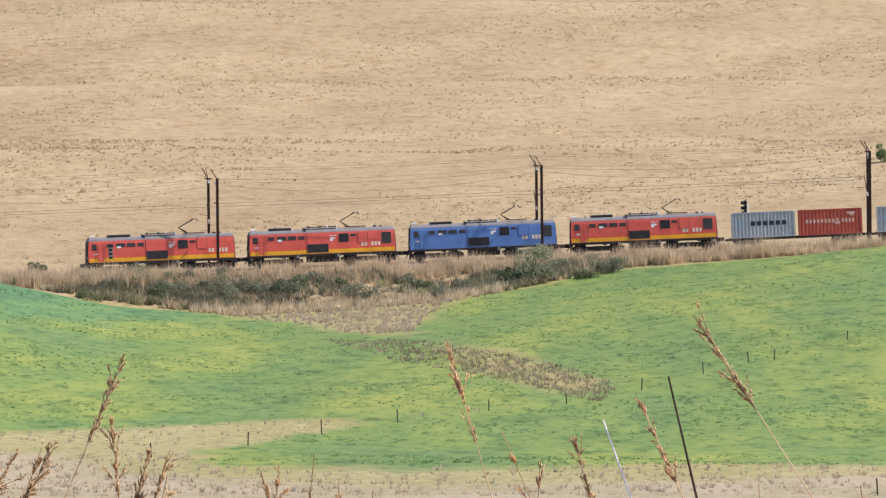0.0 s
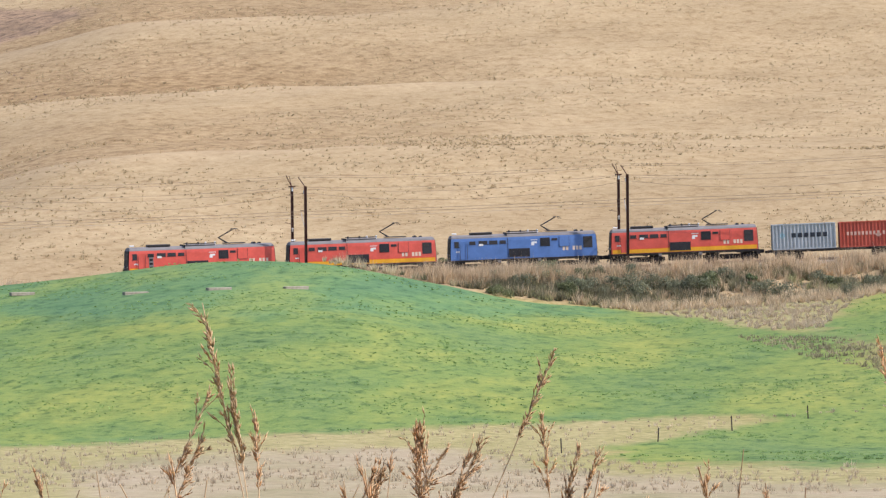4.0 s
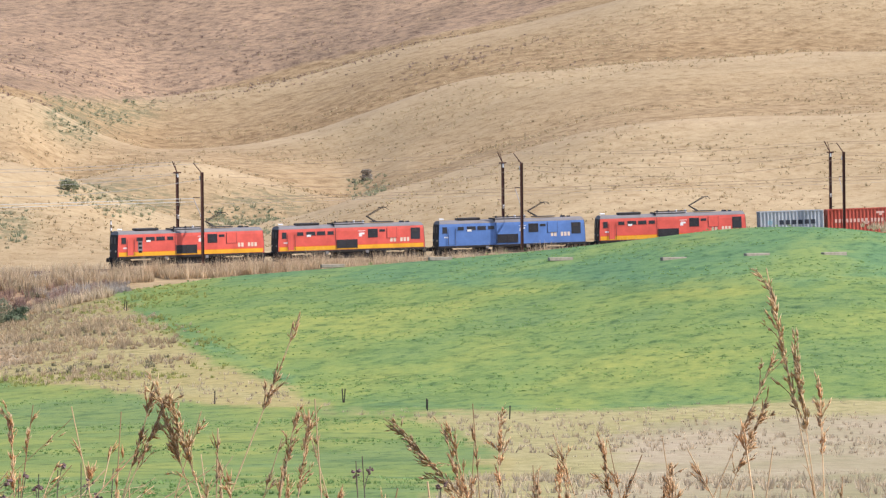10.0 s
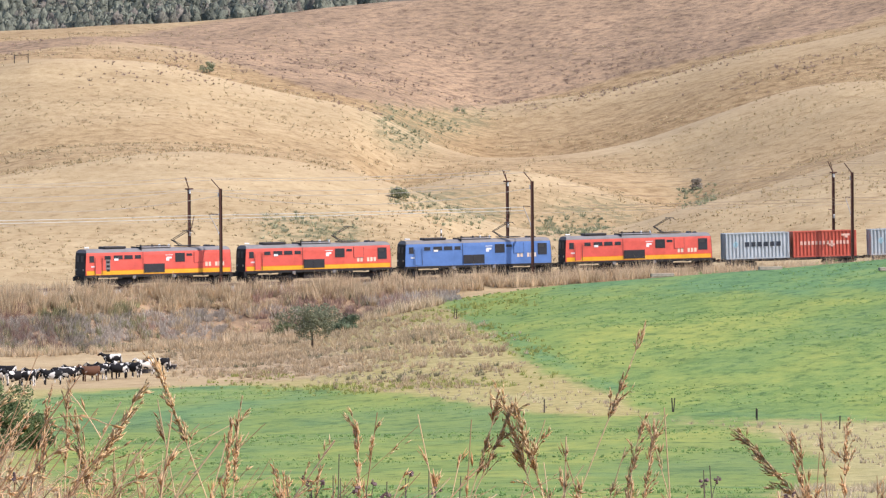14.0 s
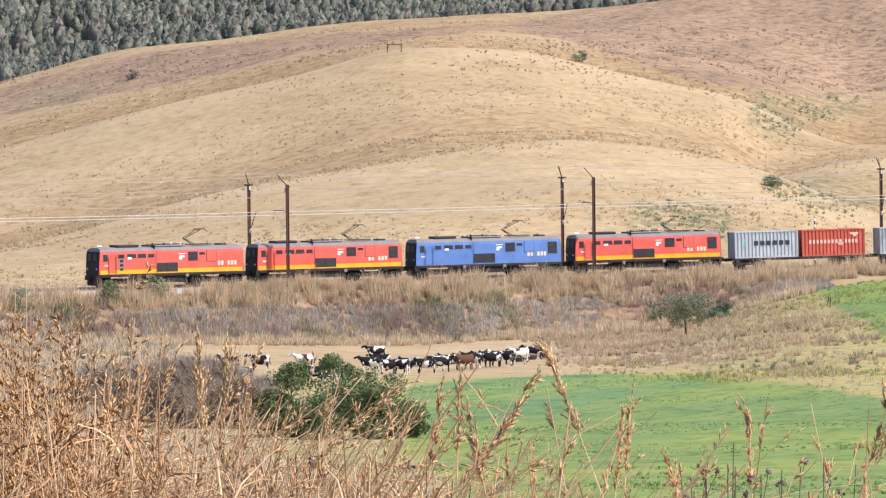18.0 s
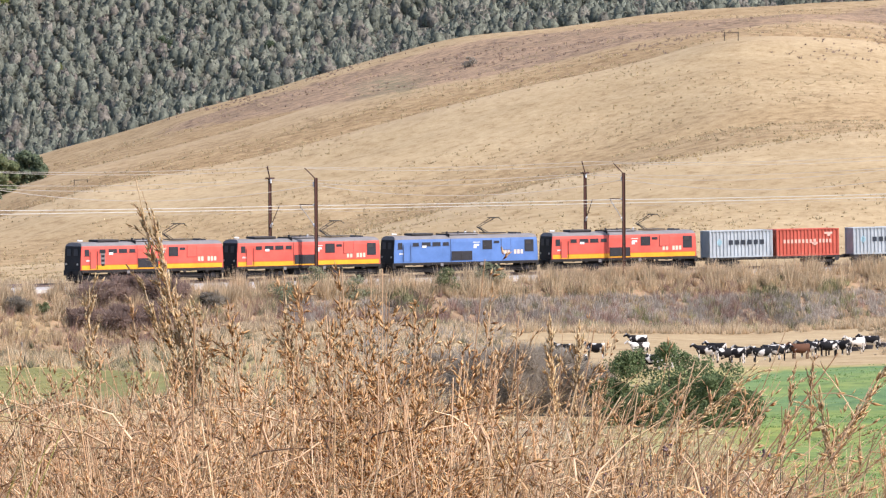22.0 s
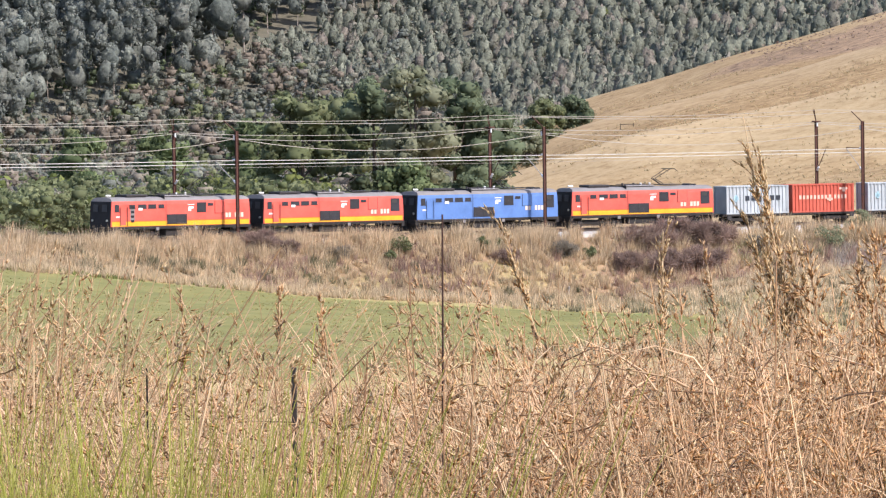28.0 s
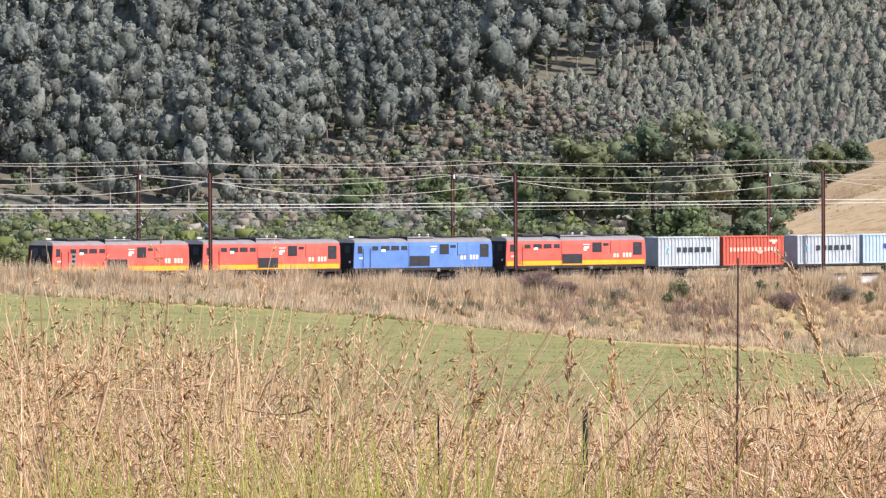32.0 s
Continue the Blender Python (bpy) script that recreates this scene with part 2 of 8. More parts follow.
def build_ground():
    az = np.concatenate([np.arange(-178, -10, 7.0), np.arange(-10, 37, 0.095), np.arange(37, 180, 7.0)])
    us = []
    base = [0, 9, 22, 48, 120, 230, 330, -24, -17, -6.5, -4.6, 8, 14, 30, 125, 150, 215, 235, 330.5, 355, 450, 475, 620, 650, 720, 1500, 2000, 4800]
    cuts = [4, 5, 6, 8, 6, 10, 44, 4, 6, 2, 6, 3, 6, 22, 5, 14, 4, 20, 5, 18, 5, 22, 5, 6, 26, 6, 4]
    nk = len(base)
    cols_r, cols_z = [], []
    for a in az:
        ac = float(np.clip(a, -10, 37))
        xs, ys = profile(ac)
        rr = np.concatenate([np.linspace(xs[i], xs[i + 1], cuts[i], endpoint=False) for i in range(nk - 1)] + [[xs[-1]]])
        zz = np.interp(rr, xs, ys)
        sm = zz.copy()
        sm[2:-2] = (zz[:-4] + 2 * zz[1:-3] + 2 * zz[2:-2] + 2 * zz[3:-1] + zz[4:]) / 8
        keep = (rr > xs[8] - 3) & (rr < xs[13])
        sm[keep] = zz[keep]
        cols_r.append(rr)
        cols_z.append(sm)
    R, Z = np.array(cols_r), np.array(cols_z)
    A = np.repeat(az[:, None], R.shape[1], 1)
    X, Y = -np.sin(np.radians(A)) * R, np.cos(np.radians(A)) * R
    rho = track_r(A)
    # gentle unevenness, none on the railway's bed
    far = np.clip((R - rho - 20) / 60, 0, 1) + np.clip((rho - 30 - R) / 40, 0, 1) * 0.3
    wob = (np.sin(X * 0.11 + 1.3 * np.sin(Y * 0.07)) + np.sin(Y * 0.09 + X * 0.05) + 0.6 * np.sin(X * 0.31 - Y * 0.23)) * 0.22
    Z = Z + wob * far * np.clip(R / 200, 0, 1)
    S = np.degrees(np.arctan2(Z - EYE_Z, np.maximum(R, 1))) - level(A)
    nA, nR = R.shape
    verts = np.stack([X, Y, Z], -1).reshape(-1, 3)
    i, j = np.meshgrid(np.arange(nA), np.arange(nR - 1), indexing="ij")
    i2 = (i + 1) % nA
    faces = np.stack([i * nR + j, i * nR + j + 1, i2 * nR + j + 1, i2 * nR + j], -1).reshape(-1, 4)
    me = bpy.data.meshes.new("ground")
    me.from_pydata(verts.tolist(), [], faces.tolist())
    near = R < rho - np.where(A < 1.0, 11, 18)
    zone = np.zeros((nA, nR, 4), np.float32)
    for p in MEADOWS:
        zone[..., 0] += inside(p, A, S) & near & (R > 60)
    for p in PALE:
        zone[..., 1] += inside(p, A, S) & near
    for p in SCRUB:
        zone[..., 2] += inside(p, A, S) & (R > 300)
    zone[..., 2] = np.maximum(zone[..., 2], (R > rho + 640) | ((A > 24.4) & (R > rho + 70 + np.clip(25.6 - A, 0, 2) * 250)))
    # hollows behind the spurs: their shade and thicker, redder grass in one tint
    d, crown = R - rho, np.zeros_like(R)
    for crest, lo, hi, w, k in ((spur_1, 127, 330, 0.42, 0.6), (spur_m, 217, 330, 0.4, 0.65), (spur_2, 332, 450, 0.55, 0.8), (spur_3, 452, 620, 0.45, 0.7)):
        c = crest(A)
        # brightness painted in below each crest, relief that the sun leaves out
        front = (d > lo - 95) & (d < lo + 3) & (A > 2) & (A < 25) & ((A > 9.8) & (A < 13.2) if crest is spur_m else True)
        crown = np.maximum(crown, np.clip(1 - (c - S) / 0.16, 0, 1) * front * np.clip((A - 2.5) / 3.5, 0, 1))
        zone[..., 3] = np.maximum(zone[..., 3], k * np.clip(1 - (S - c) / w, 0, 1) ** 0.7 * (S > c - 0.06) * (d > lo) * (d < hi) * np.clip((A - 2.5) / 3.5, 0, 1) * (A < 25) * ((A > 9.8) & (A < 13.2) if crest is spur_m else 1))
    zone = np.clip(zone, 0, 1)
    for _ in range(6):
        z2 = zone.copy()
        z2[3:-3, 1:-1] = (zone[3:-3, 1:-1] * 2 + zone[:-6, 1:-1] + zone[6:, 1:-1] + zone[3:-3, :-2] + zone[3:-3, 2:]) / 6
        z2[..., 3] = (z2[..., 3] + 2 * zone[..., 3]) / 3
        zone = z2
    at = me.attributes.new("zone", "FLOAT_COLOR", "POINT")
    at.data.foreach_set("color", zone.reshape(-1))
    sage = np.zeros_like(R)
    for q in SAGE:
        sage += inside(q, A, S) & (R > rho + 15)
    for _ in range(4):
        sage[1:-1, 1:-1] = (sage[1:-1, 1:-1] * 2 + sage[:-2, 1:-1] + sage[2:, 1:-1] + sage[1:-1, :-2] + sage[1:-1, 2:]) / 6
    fringe = zone[..., 0].copy()
    for _ in range(10):
        fringe[7:-7, 1:-1] = (fringe[7:-7, 1:-1] + fringe[:-14, 1:-1] + fringe[14:, 1:-1] + fringe[7:-7, :-2] + fringe[7:-7, 2:]) / 5
    fringe = np.clip(fringe * 3.0, 0, 1)
    foot = inside([(22.5, -1.2), (25.5, -1.15), (31, -0.95), (31, -1.1), (27, -1.35), (23, -1.7), (22, -1.5)], A, S) * 0.45
    fringe = np.maximum(fringe, foot)
    rough = np.zeros_like(R)
    rough += inside([(12.35, -0.98), (13.5, -0.98), (14.6, -1.15), (15.2, -1.3), (15.0, -1.52), (14, -1.55), (12.6, -1.66), (11.7, -1.5), (12.1, -1.2)], A, S)
    for _ in range(5):
        rough[1:-1, 1:-1] = (rough[1:-1, 1:-1] + rough[:-2, 1:-1] + rough[2:, 1:-1] + rough[1:-1, :-2] + rough[1:-1, 2:]) / 5
    main = inside(MEADOWS[0], A, S) * 1.0
    for _ in range(6):
        main[1:-1, 1:-1] = (main[1:-1, 1:-1] + main[:-2, 1:-1] + main[2:, 1:-1] + main[1:-1, :-2] + main[1:-1, 2:]) / 5
    low = np.interp(A, [-1.7, 0.4, 4.3, 8.4, 10.3, 12.5], [-1.45, -1.62, -1.79, -1.96, -1.9, -0.8])
    cool = (np.clip((S + 0.95) / 0.5, 0, 1) + 0.6 * np.clip((low + 0.22 - S) / 0.2, 0, 1)) * main * np.clip((A + 1.4) / 1.5, 0, 1)
    cool = np.maximum(cool, inside(MEADOWS[2], A, S) * (0.38 + 0.4 * np.clip((S + 2.1) / 0.3, 0, 1) * np.clip((A - 13.5) / 1.5, 0, 1)))
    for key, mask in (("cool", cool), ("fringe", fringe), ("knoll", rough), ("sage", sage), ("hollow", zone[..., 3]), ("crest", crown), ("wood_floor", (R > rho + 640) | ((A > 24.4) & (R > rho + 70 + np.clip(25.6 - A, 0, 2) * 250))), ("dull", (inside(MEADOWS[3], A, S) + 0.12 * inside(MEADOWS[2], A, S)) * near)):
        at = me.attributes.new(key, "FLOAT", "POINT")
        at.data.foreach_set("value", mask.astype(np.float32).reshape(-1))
    me.polygons.foreach_set("use_smooth", [True] * len(me.polygons))
    me.materials.append(ground_material())
    return tagged(new("ground", me), "rolling dry grass hillsides and green pasture", "ground", kind="structure")


def ground_material():
    m, n, l, b = material("grassland", 0.95, 0.0, 0.1)
    at = n.new("ShaderNodeAttribute")
    at.attribute_name = "zone"
    sep = n.new("ShaderNodeSeparateColor")
    l.new(at.outputs["Color"], sep.inputs[0])
    edge = noise_node(n, l, 0.16, 6.0, 0.72, (1.0, 0.5, 1.0))
    fine = noise_node(n, l, 1.2, 4.0, 0.75, (1.0, 0.8, 1.0))
    broad = noise_node(n, l, 0.028, 4.0, 0.6)
    mid = noise_node(n, l, 0.09, 4.0, 0.6, (1.0, 0.2, 1.0))
    blade = noise_node(n, l, 1.5, 5.0, 0.75, (1.0, 0.6, 1.0))

    def sharp(sock):
        s = n.new("ShaderNodeMath")
        s.operation = "ADD"
        l.new(sock, s.inputs[0])
        e = n.new("ShaderNodeMath")
        e.operation = "MULTIPLY_ADD"
        l.new(edge.outputs[0], e.inputs[0])
        e.inputs[1].default_value, e.inputs[2].default_value = 0.9, -0.45
        l.new(e.outputs[0], s.inputs[1])
        mr = n.new("ShaderNodeMapRange")
        mr.inputs[1].default_value, mr.inputs[2].default_value = 0.38, 0.62
        l.new(s.outputs[0], mr.inputs[0])
        return mr.outputs[0]

    straw = ramp(n, l, broad.outputs[0], [(0.3, (0.292, 0.216, 0.118)), (0.5, (0.352, 0.267, 0.15)), (0.7, (0.412, 0.318, 0.186))])
    tuft = ramp(n, l, fine.outputs[0], [(0.34, (0.24, 0.16, 0.088)), (0.46, (0.38, 0.272, 0.152)), (0.64, (0.50, 0.375, 0.22))])
    dry = mix(n, l, 0.3, straw.outputs[0], tuft.outputs[0])
    g1 = ramp(n, l, mid.outputs[0], [(0.34, (0.13, 0.205, 0.076)), (0.47, (0.175, 0.245, 0.068)), (0.62, (0.30, 0.315, 0.076))])
    g2 = ramp(n, l, blade.outputs[0], [(0.34, (0.06, 0.11, 0.04)), (0.45, (0.145, 0.21, 0.062)), (0.66, (0.235, 0.285, 0.08))])
    green = mix(n, l, 0.4, g1.outputs[0], g2.outputs[0])
    dab = noise_node(n, l, 1.1, 5.0, 0.72, (1.0, 0.28, 1.0))
    dabs = ramp(n, l, dab.outputs[0], [(0.36, (0.40, 0.50, 0.52)), (0.45, (0.84, 0.88, 0.88)), (0.64, (1.0, 0.97, 0.92))])
    co = n.new("ShaderNodeAttribute")
    co.attribute_name = "cool"
    clover = ramp(n, l, mid.outputs[0], [(0.36, (0.07, 0.175, 0.10)), (0.5, (0.085, 0.20, 0.10)), (0.64, (0.15, 0.24, 0.085))])
    green = mix(n, l, sharp(co.outputs["Fac"]), green, mix(n, l, 0.55, green, clover.outputs[0]))
    green = mix(n, l, 1.0, green, dabs.outputs[0], "MULTIPLY")
    graze = noise_node(n, l, 0.42, 4.0, 0.7, (1.0, 0.35, 1.0))
    grazed = ramp(n, l, graze.outputs[0], [(0.36, (0.74, 0.80, 0.80)), (0.46, (0.97, 0.98, 0.98)), (0.60, (1.12, 1.07, 1.05))])
    green = mix(n, l, 1.0, green, grazed.outputs[0], "MULTIPLY")
    pale = ramp(n, l, fine.outputs[0], [(0.3, (0.27, 0.21, 0.13)), (0.5, (0.355, 0.285, 0.183)), (0.7, (0.435, 0.36, 0.24))])
    brown = ramp(n, l, mid.outputs[0], [(0.3, (0.155, 0.108, 0.078)), (0.5, (0.23, 0.16, 0.112)), (0.7, (0.31, 0.215, 0.145))])
    brown2 = mix(n, l, 0.3, brown.outputs[0], tuft.outputs[0])
    clump = noise_node(n, l, 0.5, 6.0, 0.72, (1.0, 0.75, 1.0))
    spots = ramp(n, l, clump.outputs[0], [(0.34, (0.72, 0.66, 0.60)), (0.46, (0.94, 0.92, 0.89)), (0.62, (1.05, 1.05, 1.05))])
    dry = mix(n, l, 1.0, dry, spots.outputs[0], "MULTIPLY")
    contour = noise_node(n, l, 1.0, 5.0, 0.7, (0.10, 0.05, 0.6))
    lines = ramp(n, l, contour.outputs[0], [(0.32, (0.90, 0.88, 0.85)), (0.45, (0.99, 0.99, 0.98)), (0.7, (1.04, 1.04, 1.04))])
    dry = mix(n, l, 1.0, dry, lines.outputs[0], "MULTIPLY")
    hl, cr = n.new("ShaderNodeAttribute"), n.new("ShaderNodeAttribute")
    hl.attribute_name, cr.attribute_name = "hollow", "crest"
    # hollow tint: shade and denser grass multiplied into the colour together
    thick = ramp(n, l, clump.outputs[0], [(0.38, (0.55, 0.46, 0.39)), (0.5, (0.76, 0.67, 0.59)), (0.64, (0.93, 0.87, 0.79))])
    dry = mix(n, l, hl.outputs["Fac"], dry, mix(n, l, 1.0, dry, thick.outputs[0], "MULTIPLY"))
    # lit look of the crests, mixed in as a paler colour
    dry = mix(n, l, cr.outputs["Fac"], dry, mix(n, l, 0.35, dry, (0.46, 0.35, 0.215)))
    worn = ramp(n, l, clump.outputs[0], [(0.38, (0.50, 0.46, 0.46)), (0.48, (0.88, 0.85, 0.83)), (0.6, (1.14, 1.08, 1.0))])
    brown2 = mix(n, l, 1.0, brown2, worn.outputs[0], "MULTIPLY")
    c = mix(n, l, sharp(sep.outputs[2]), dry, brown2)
    mossy = ramp(n, l, mid.outputs[0], [(0.42, (1.0, 1.0, 1.0)), (0.62, (0.74, 0.80, 0.66))])
    sg = n.new("ShaderNodeAttribute")
    sg.attribute_name = "sage"
    herb = ramp(n, l, fine.outputs[0], [(0.34, (0.08, 0.09, 0.048)), (0.5, (0.15, 0.148, 0.08)), (0.66, (0.24, 0.215, 0.125))])
    patchy = n.new("ShaderNodeMath")
    patchy.operation = "MULTIPLY"
    l.new(sg.outputs["Fac"], patchy.inputs[0])
    l.new(ramp(n, l, clump.outputs[0], [(0.44, (1, 1, 1)), (0.54, (0.12, 0.12, 0.12))]).outputs[0], patchy.inputs[1])
    c = mix(n, l, patchy.outputs[0], c, mix(n, l, 0.8, c, herb.outputs[0]))
    kn, fr = n.new("ShaderNodeAttribute"), n.new("ShaderNodeAttribute")
    kn.attribute_name, fr.attribute_name = "knoll", "fringe"
    heath = ramp(n, l, fine.outputs[0], [(0.34, (0.21, 0.15, 0.095)), (0.48, (0.34, 0.25, 0.155)), (0.64, (0.44, 0.335, 0.21))])
    patch = ramp(n, l, clump.outputs[0], [(0.38, (0.62, 0.56, 0.50)), (0.48, (0.95, 0.93, 0.90)), (0.6, (1.15, 1.15, 1.12))])
    c = mix(n, l, sharp(kn.outputs["Fac"]), c, mix(n, l, 1.0, mix(n, l, 0.8, c, heath.outputs[0]), patch.outputs[0], "MULTIPLY"))
    c = mix(n, l, sharp(sep.outputs[1]), c, mix(n, l, 1.0, pale.outputs[0], mossy.outputs[0], "MULTIPLY"))
    lush = ramp(n, l, fine.outputs[0], [(0.34, (0.17, 0.16, 0.05)), (0.48, (0.28, 0.255, 0.08)), (0.64, (0.38, 0.33, 0.125))])
    c = mix(n, l, sharp(fr.outputs["Fac"]), c, mix(n, l, 0.62, c, lush.outputs[0]))
    c = mix(n, l, sharp(sep.outputs[0]), c, green)
    # wood_floor is dark ground with the shade between trees included in its tone
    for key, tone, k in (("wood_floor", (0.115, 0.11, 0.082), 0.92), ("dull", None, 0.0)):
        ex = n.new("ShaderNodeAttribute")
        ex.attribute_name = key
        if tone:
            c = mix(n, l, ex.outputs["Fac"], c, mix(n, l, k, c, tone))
        else:
            olive = ramp(n, l, graze.outputs[0], [(0.32, (0.138, 0.13, 0.05)), (0.48, (0.182, 0.166, 0.062)), (0.62, (0.225, 0.194, 0.076)), (0.74, (0.27, 0.216, 0.10))])
            c = mix(n, l, ex.outputs["Fac"], c, mix(n, l, 0.88, c, olive.outputs[0]))
    l.new(c, b.inputs["Base Color"])
    bump(n, l, b, fine.outputs[0], 0.4, 0.3)
    return m


build_ground()

# ---- the railway line ----
LINE_A = np.arange(-14, 42.001, 0.05)
LINE_R = track_r(LINE_A)
LINE_X, LINE_Y = -np.sin(np.radians(LINE_A)) * LINE_R, np.cos(np.radians(LINE_A)) * LINE_R
LINE_S = np.concatenate([[0], np.cumsum(np.hypot(np.diff(LINE_X), np.diff(LINE_Y)))])
LINE_S = LINE_S - np.interp(0, LINE_A, LINE_S)


def on_line(s, off=0.0, dz=0.0):
    """A point at s metres along the near track, off metres beyond it as seen from the field, dz over the rail."""
    a = float(np.interp(s, LINE_S, LINE_A))
    p = Vector((np.interp(s, LINE_S, LINE_X), np.interp(s, LINE_S, LINE_Y), rail_z(a) + dz))
    q = Vector((np.interp(s + 1, LINE_S, LINE_X), np.interp(s + 1, LINE_S, LINE_Y), 0)) - Vector((p.x, p.y, 0))
    q.normalize()
    return p + Vector((q.y, -q.x, 0)) * off, q


def vehicle_pose(s, half):
    """A vehicle whose middle is at s and whose bogies stand half metres before and behind it; its +x is the way it goes."""
    f, _ = on_line(s + half)
    r, _ = on_line(s - half)
    d = f - r
    return Matrix.Translation((f + r) / 2) @ d.to_track_quat("X", "Z").to_matrix().to_4x4()


def run(t):
    """How far the first engine's middle has come along the line at t seconds."""
    return float(np.interp(t, (0, 3, 7, 10, 13, 17, 19, 24, 28, 31, 32), (27.15, 53.95, 89.25, 115.75, 142.05, 177.3, 194.8, 238.7, 273.2, 299.15, 307.8)))


# ---- small builders ----
def part(name, bm, mat, parent, label=""):
    """Links a bmesh as one mesh object under a thing or a part."""
    me = bpy.data.meshes.new(name)
    bm.to_mesh(me)
    bm.free()
    me.materials.append(mat)
    ob = new(name, me)
    ob.parent = parent
    if label:
        ob["label"] = label
    return ob


def box(bm, x0, x1, y0, y1, z0, z1, bev=0.0):
    r = bmesh.ops.create_cube(bm, size=1, matrix=Matrix.Translation(((x0 + x1) / 2, (y0 + y1) / 2, (z0 + z1) / 2)) @ Matrix.Diagonal((x1 - x0, y1 - y0, z1 - z0, 1)))
    if bev:
        es = list({e for v in r["verts"] for e in v.link_edges})
        bmesh.ops.bevel(bm, geom=es, offset=bev, segments=1, affect="EDGES")
    return bm


def boxes(*rows, bev=0.0):
    bm = bmesh.new()
    for r in rows:
        box(bm, *r, bev=bev)
    return bm


def rod(bm, p, q, r0, r1=None, sides=6):
    p, q = Vector(p), Vector(q)
    d = q - p
    m = Matrix.Translation((p + q) / 2) @ d.to_track_quat("Z", "Y").to_matrix().to_4x4()
    bmesh.ops.create_cone(bm, cap_ends=True, segments=sides, radius1=r0, radius2=r0 if r1 is None else r1, depth=d.length, matrix=m)
    return bm


def rods(*rows, sides=6):
    bm = bmesh.new()
    for p, q, r in rows:
        rod(bm, p, q, r, sides=sides)
    return bm


def shell(bm, section, end):
    """A section in y and z pulled along x between two raked ends; end(z) gives the half length."""
    a = [bm.verts.new((end(z), y, z)) for y, z in section]
    b = [bm.verts.new((-end(z), y, z)) for y, z in section]
    n = len(a)
    bm.faces.new(a)
    bm.faces.new(b[::-1])
    for i in range(n):
        bm.faces.new((a[i], b[i], b[(i + 1) % n], a[(i + 1) % n]))
    bmesh.ops.recalc_face_normals(bm, faces=bm.faces)
    return bm


def paint(name, colour, rough=0.45):
    """Weathered vehicle paint: faded patches, soot streaks running down, dust near the bottom edge."""
    m, n, l, b = material(name, rough, 0.0, 0.4)
    big = noise_node(n, l, 0.9, 4.0)
    streak = noise_node(n, l, 5.0, 3.0, 0.6, (1.0, 1.0, 0.12))
    speck = noise_node(n, l, 30.0, 2.0)
    lo, hi = tuple(c * 0.82 for c in colour), tuple(min(1, c * 1.12 + 0.006) for c in colour)
    c1 = ramp(n, l, big.outputs[0], [(0.3, lo), (0.7, hi)]).outputs[0]
    st = ramp(n, l, streak.outputs[0], [(0.56, (0, 0, 0)), (0.78, (1, 1, 1))])
    c2 = mix(n, l, st.outputs[0], c1, tuple(c * 0.55 + 0.02 for c in colour))
    l.new(mix(n, l, 0.3, c1, c2), b.inputs["Base Color"])
    bump(n, l, b, speck.outputs[0], 0.08, 0.004)
    return m


RED = paint("engine_red", (0.66, 0.10, 0.07))
BLUE = paint("engine_blue", (0.095, 0.19, 0.44))
YELLOW = paint("stripe_yellow", (0.75, 0.36, 0.015))
ORANGE = paint("stripe_orange", (0.70, 0.13, 0.02))
GREY = paint("roof_grey", (0.19, 0.175, 0.17), 0.8)
BLACK = plain("near_black", (0.012, 0.011, 0.013), 0.7)
GRIME = plain("underframe_grime", (0.03, 0.026, 0.024), 0.85, vary=0.4)
GLASS_DARK = plain("dark_window_glass", (0.035, 0.035, 0.045), 0.12, vary=0.2, spec=0.5)
LOUVRE = plain("dark_louvre", (0.03, 0.03, 0.036), 0.55)
WHITE = plain("white_marking", (0.75, 0.73, 0.70), 0.6, vary=0.12)
CREAM = plain("cream_marking", (0.66, 0.52, 0.4), 0.6, vary=0.2)
STEEL = plain("rusty_mast_steel", (0.085, 0.038, 0.028), 0.75, 0.2, 0.35)
DARKSTEEL = plain("dark_frame_steel", (0.05, 0.045, 0.045), 0.6, 0.5)
# bright tone carries the sun's glint on the wire
WIRE = plain("bare_conductor_wire", (0.60, 0.57, 0.53), 0.35, 0.35, 0.08)
# dark tone for the spans that show no glint
WIRE_DARK = plain("glintless_wire", (0.30, 0.225, 0.16), 0.7, 0.2, 0.2)
STRUT = plain("galvanised_strut", (0.36, 0.34, 0.32), 0.5, 0.4, 0.2)
WIRE_DULL = plain("weathered_wire", (0.40, 0.36, 0.31), 0.5, 0.3, 0.1)
PORCELAIN = plain("white_porcelain", (0.75, 0.74, 0.72), 0.25, vary=0.08)
LAMP = plain("lamp_lens", (0.5, 0.48, 0.42), 0.15)


def end_x(z):
    return 7.02 - 0.05 * max(0.0, z - 1.75) - 0.35 * max(0.0, z - 3.35)


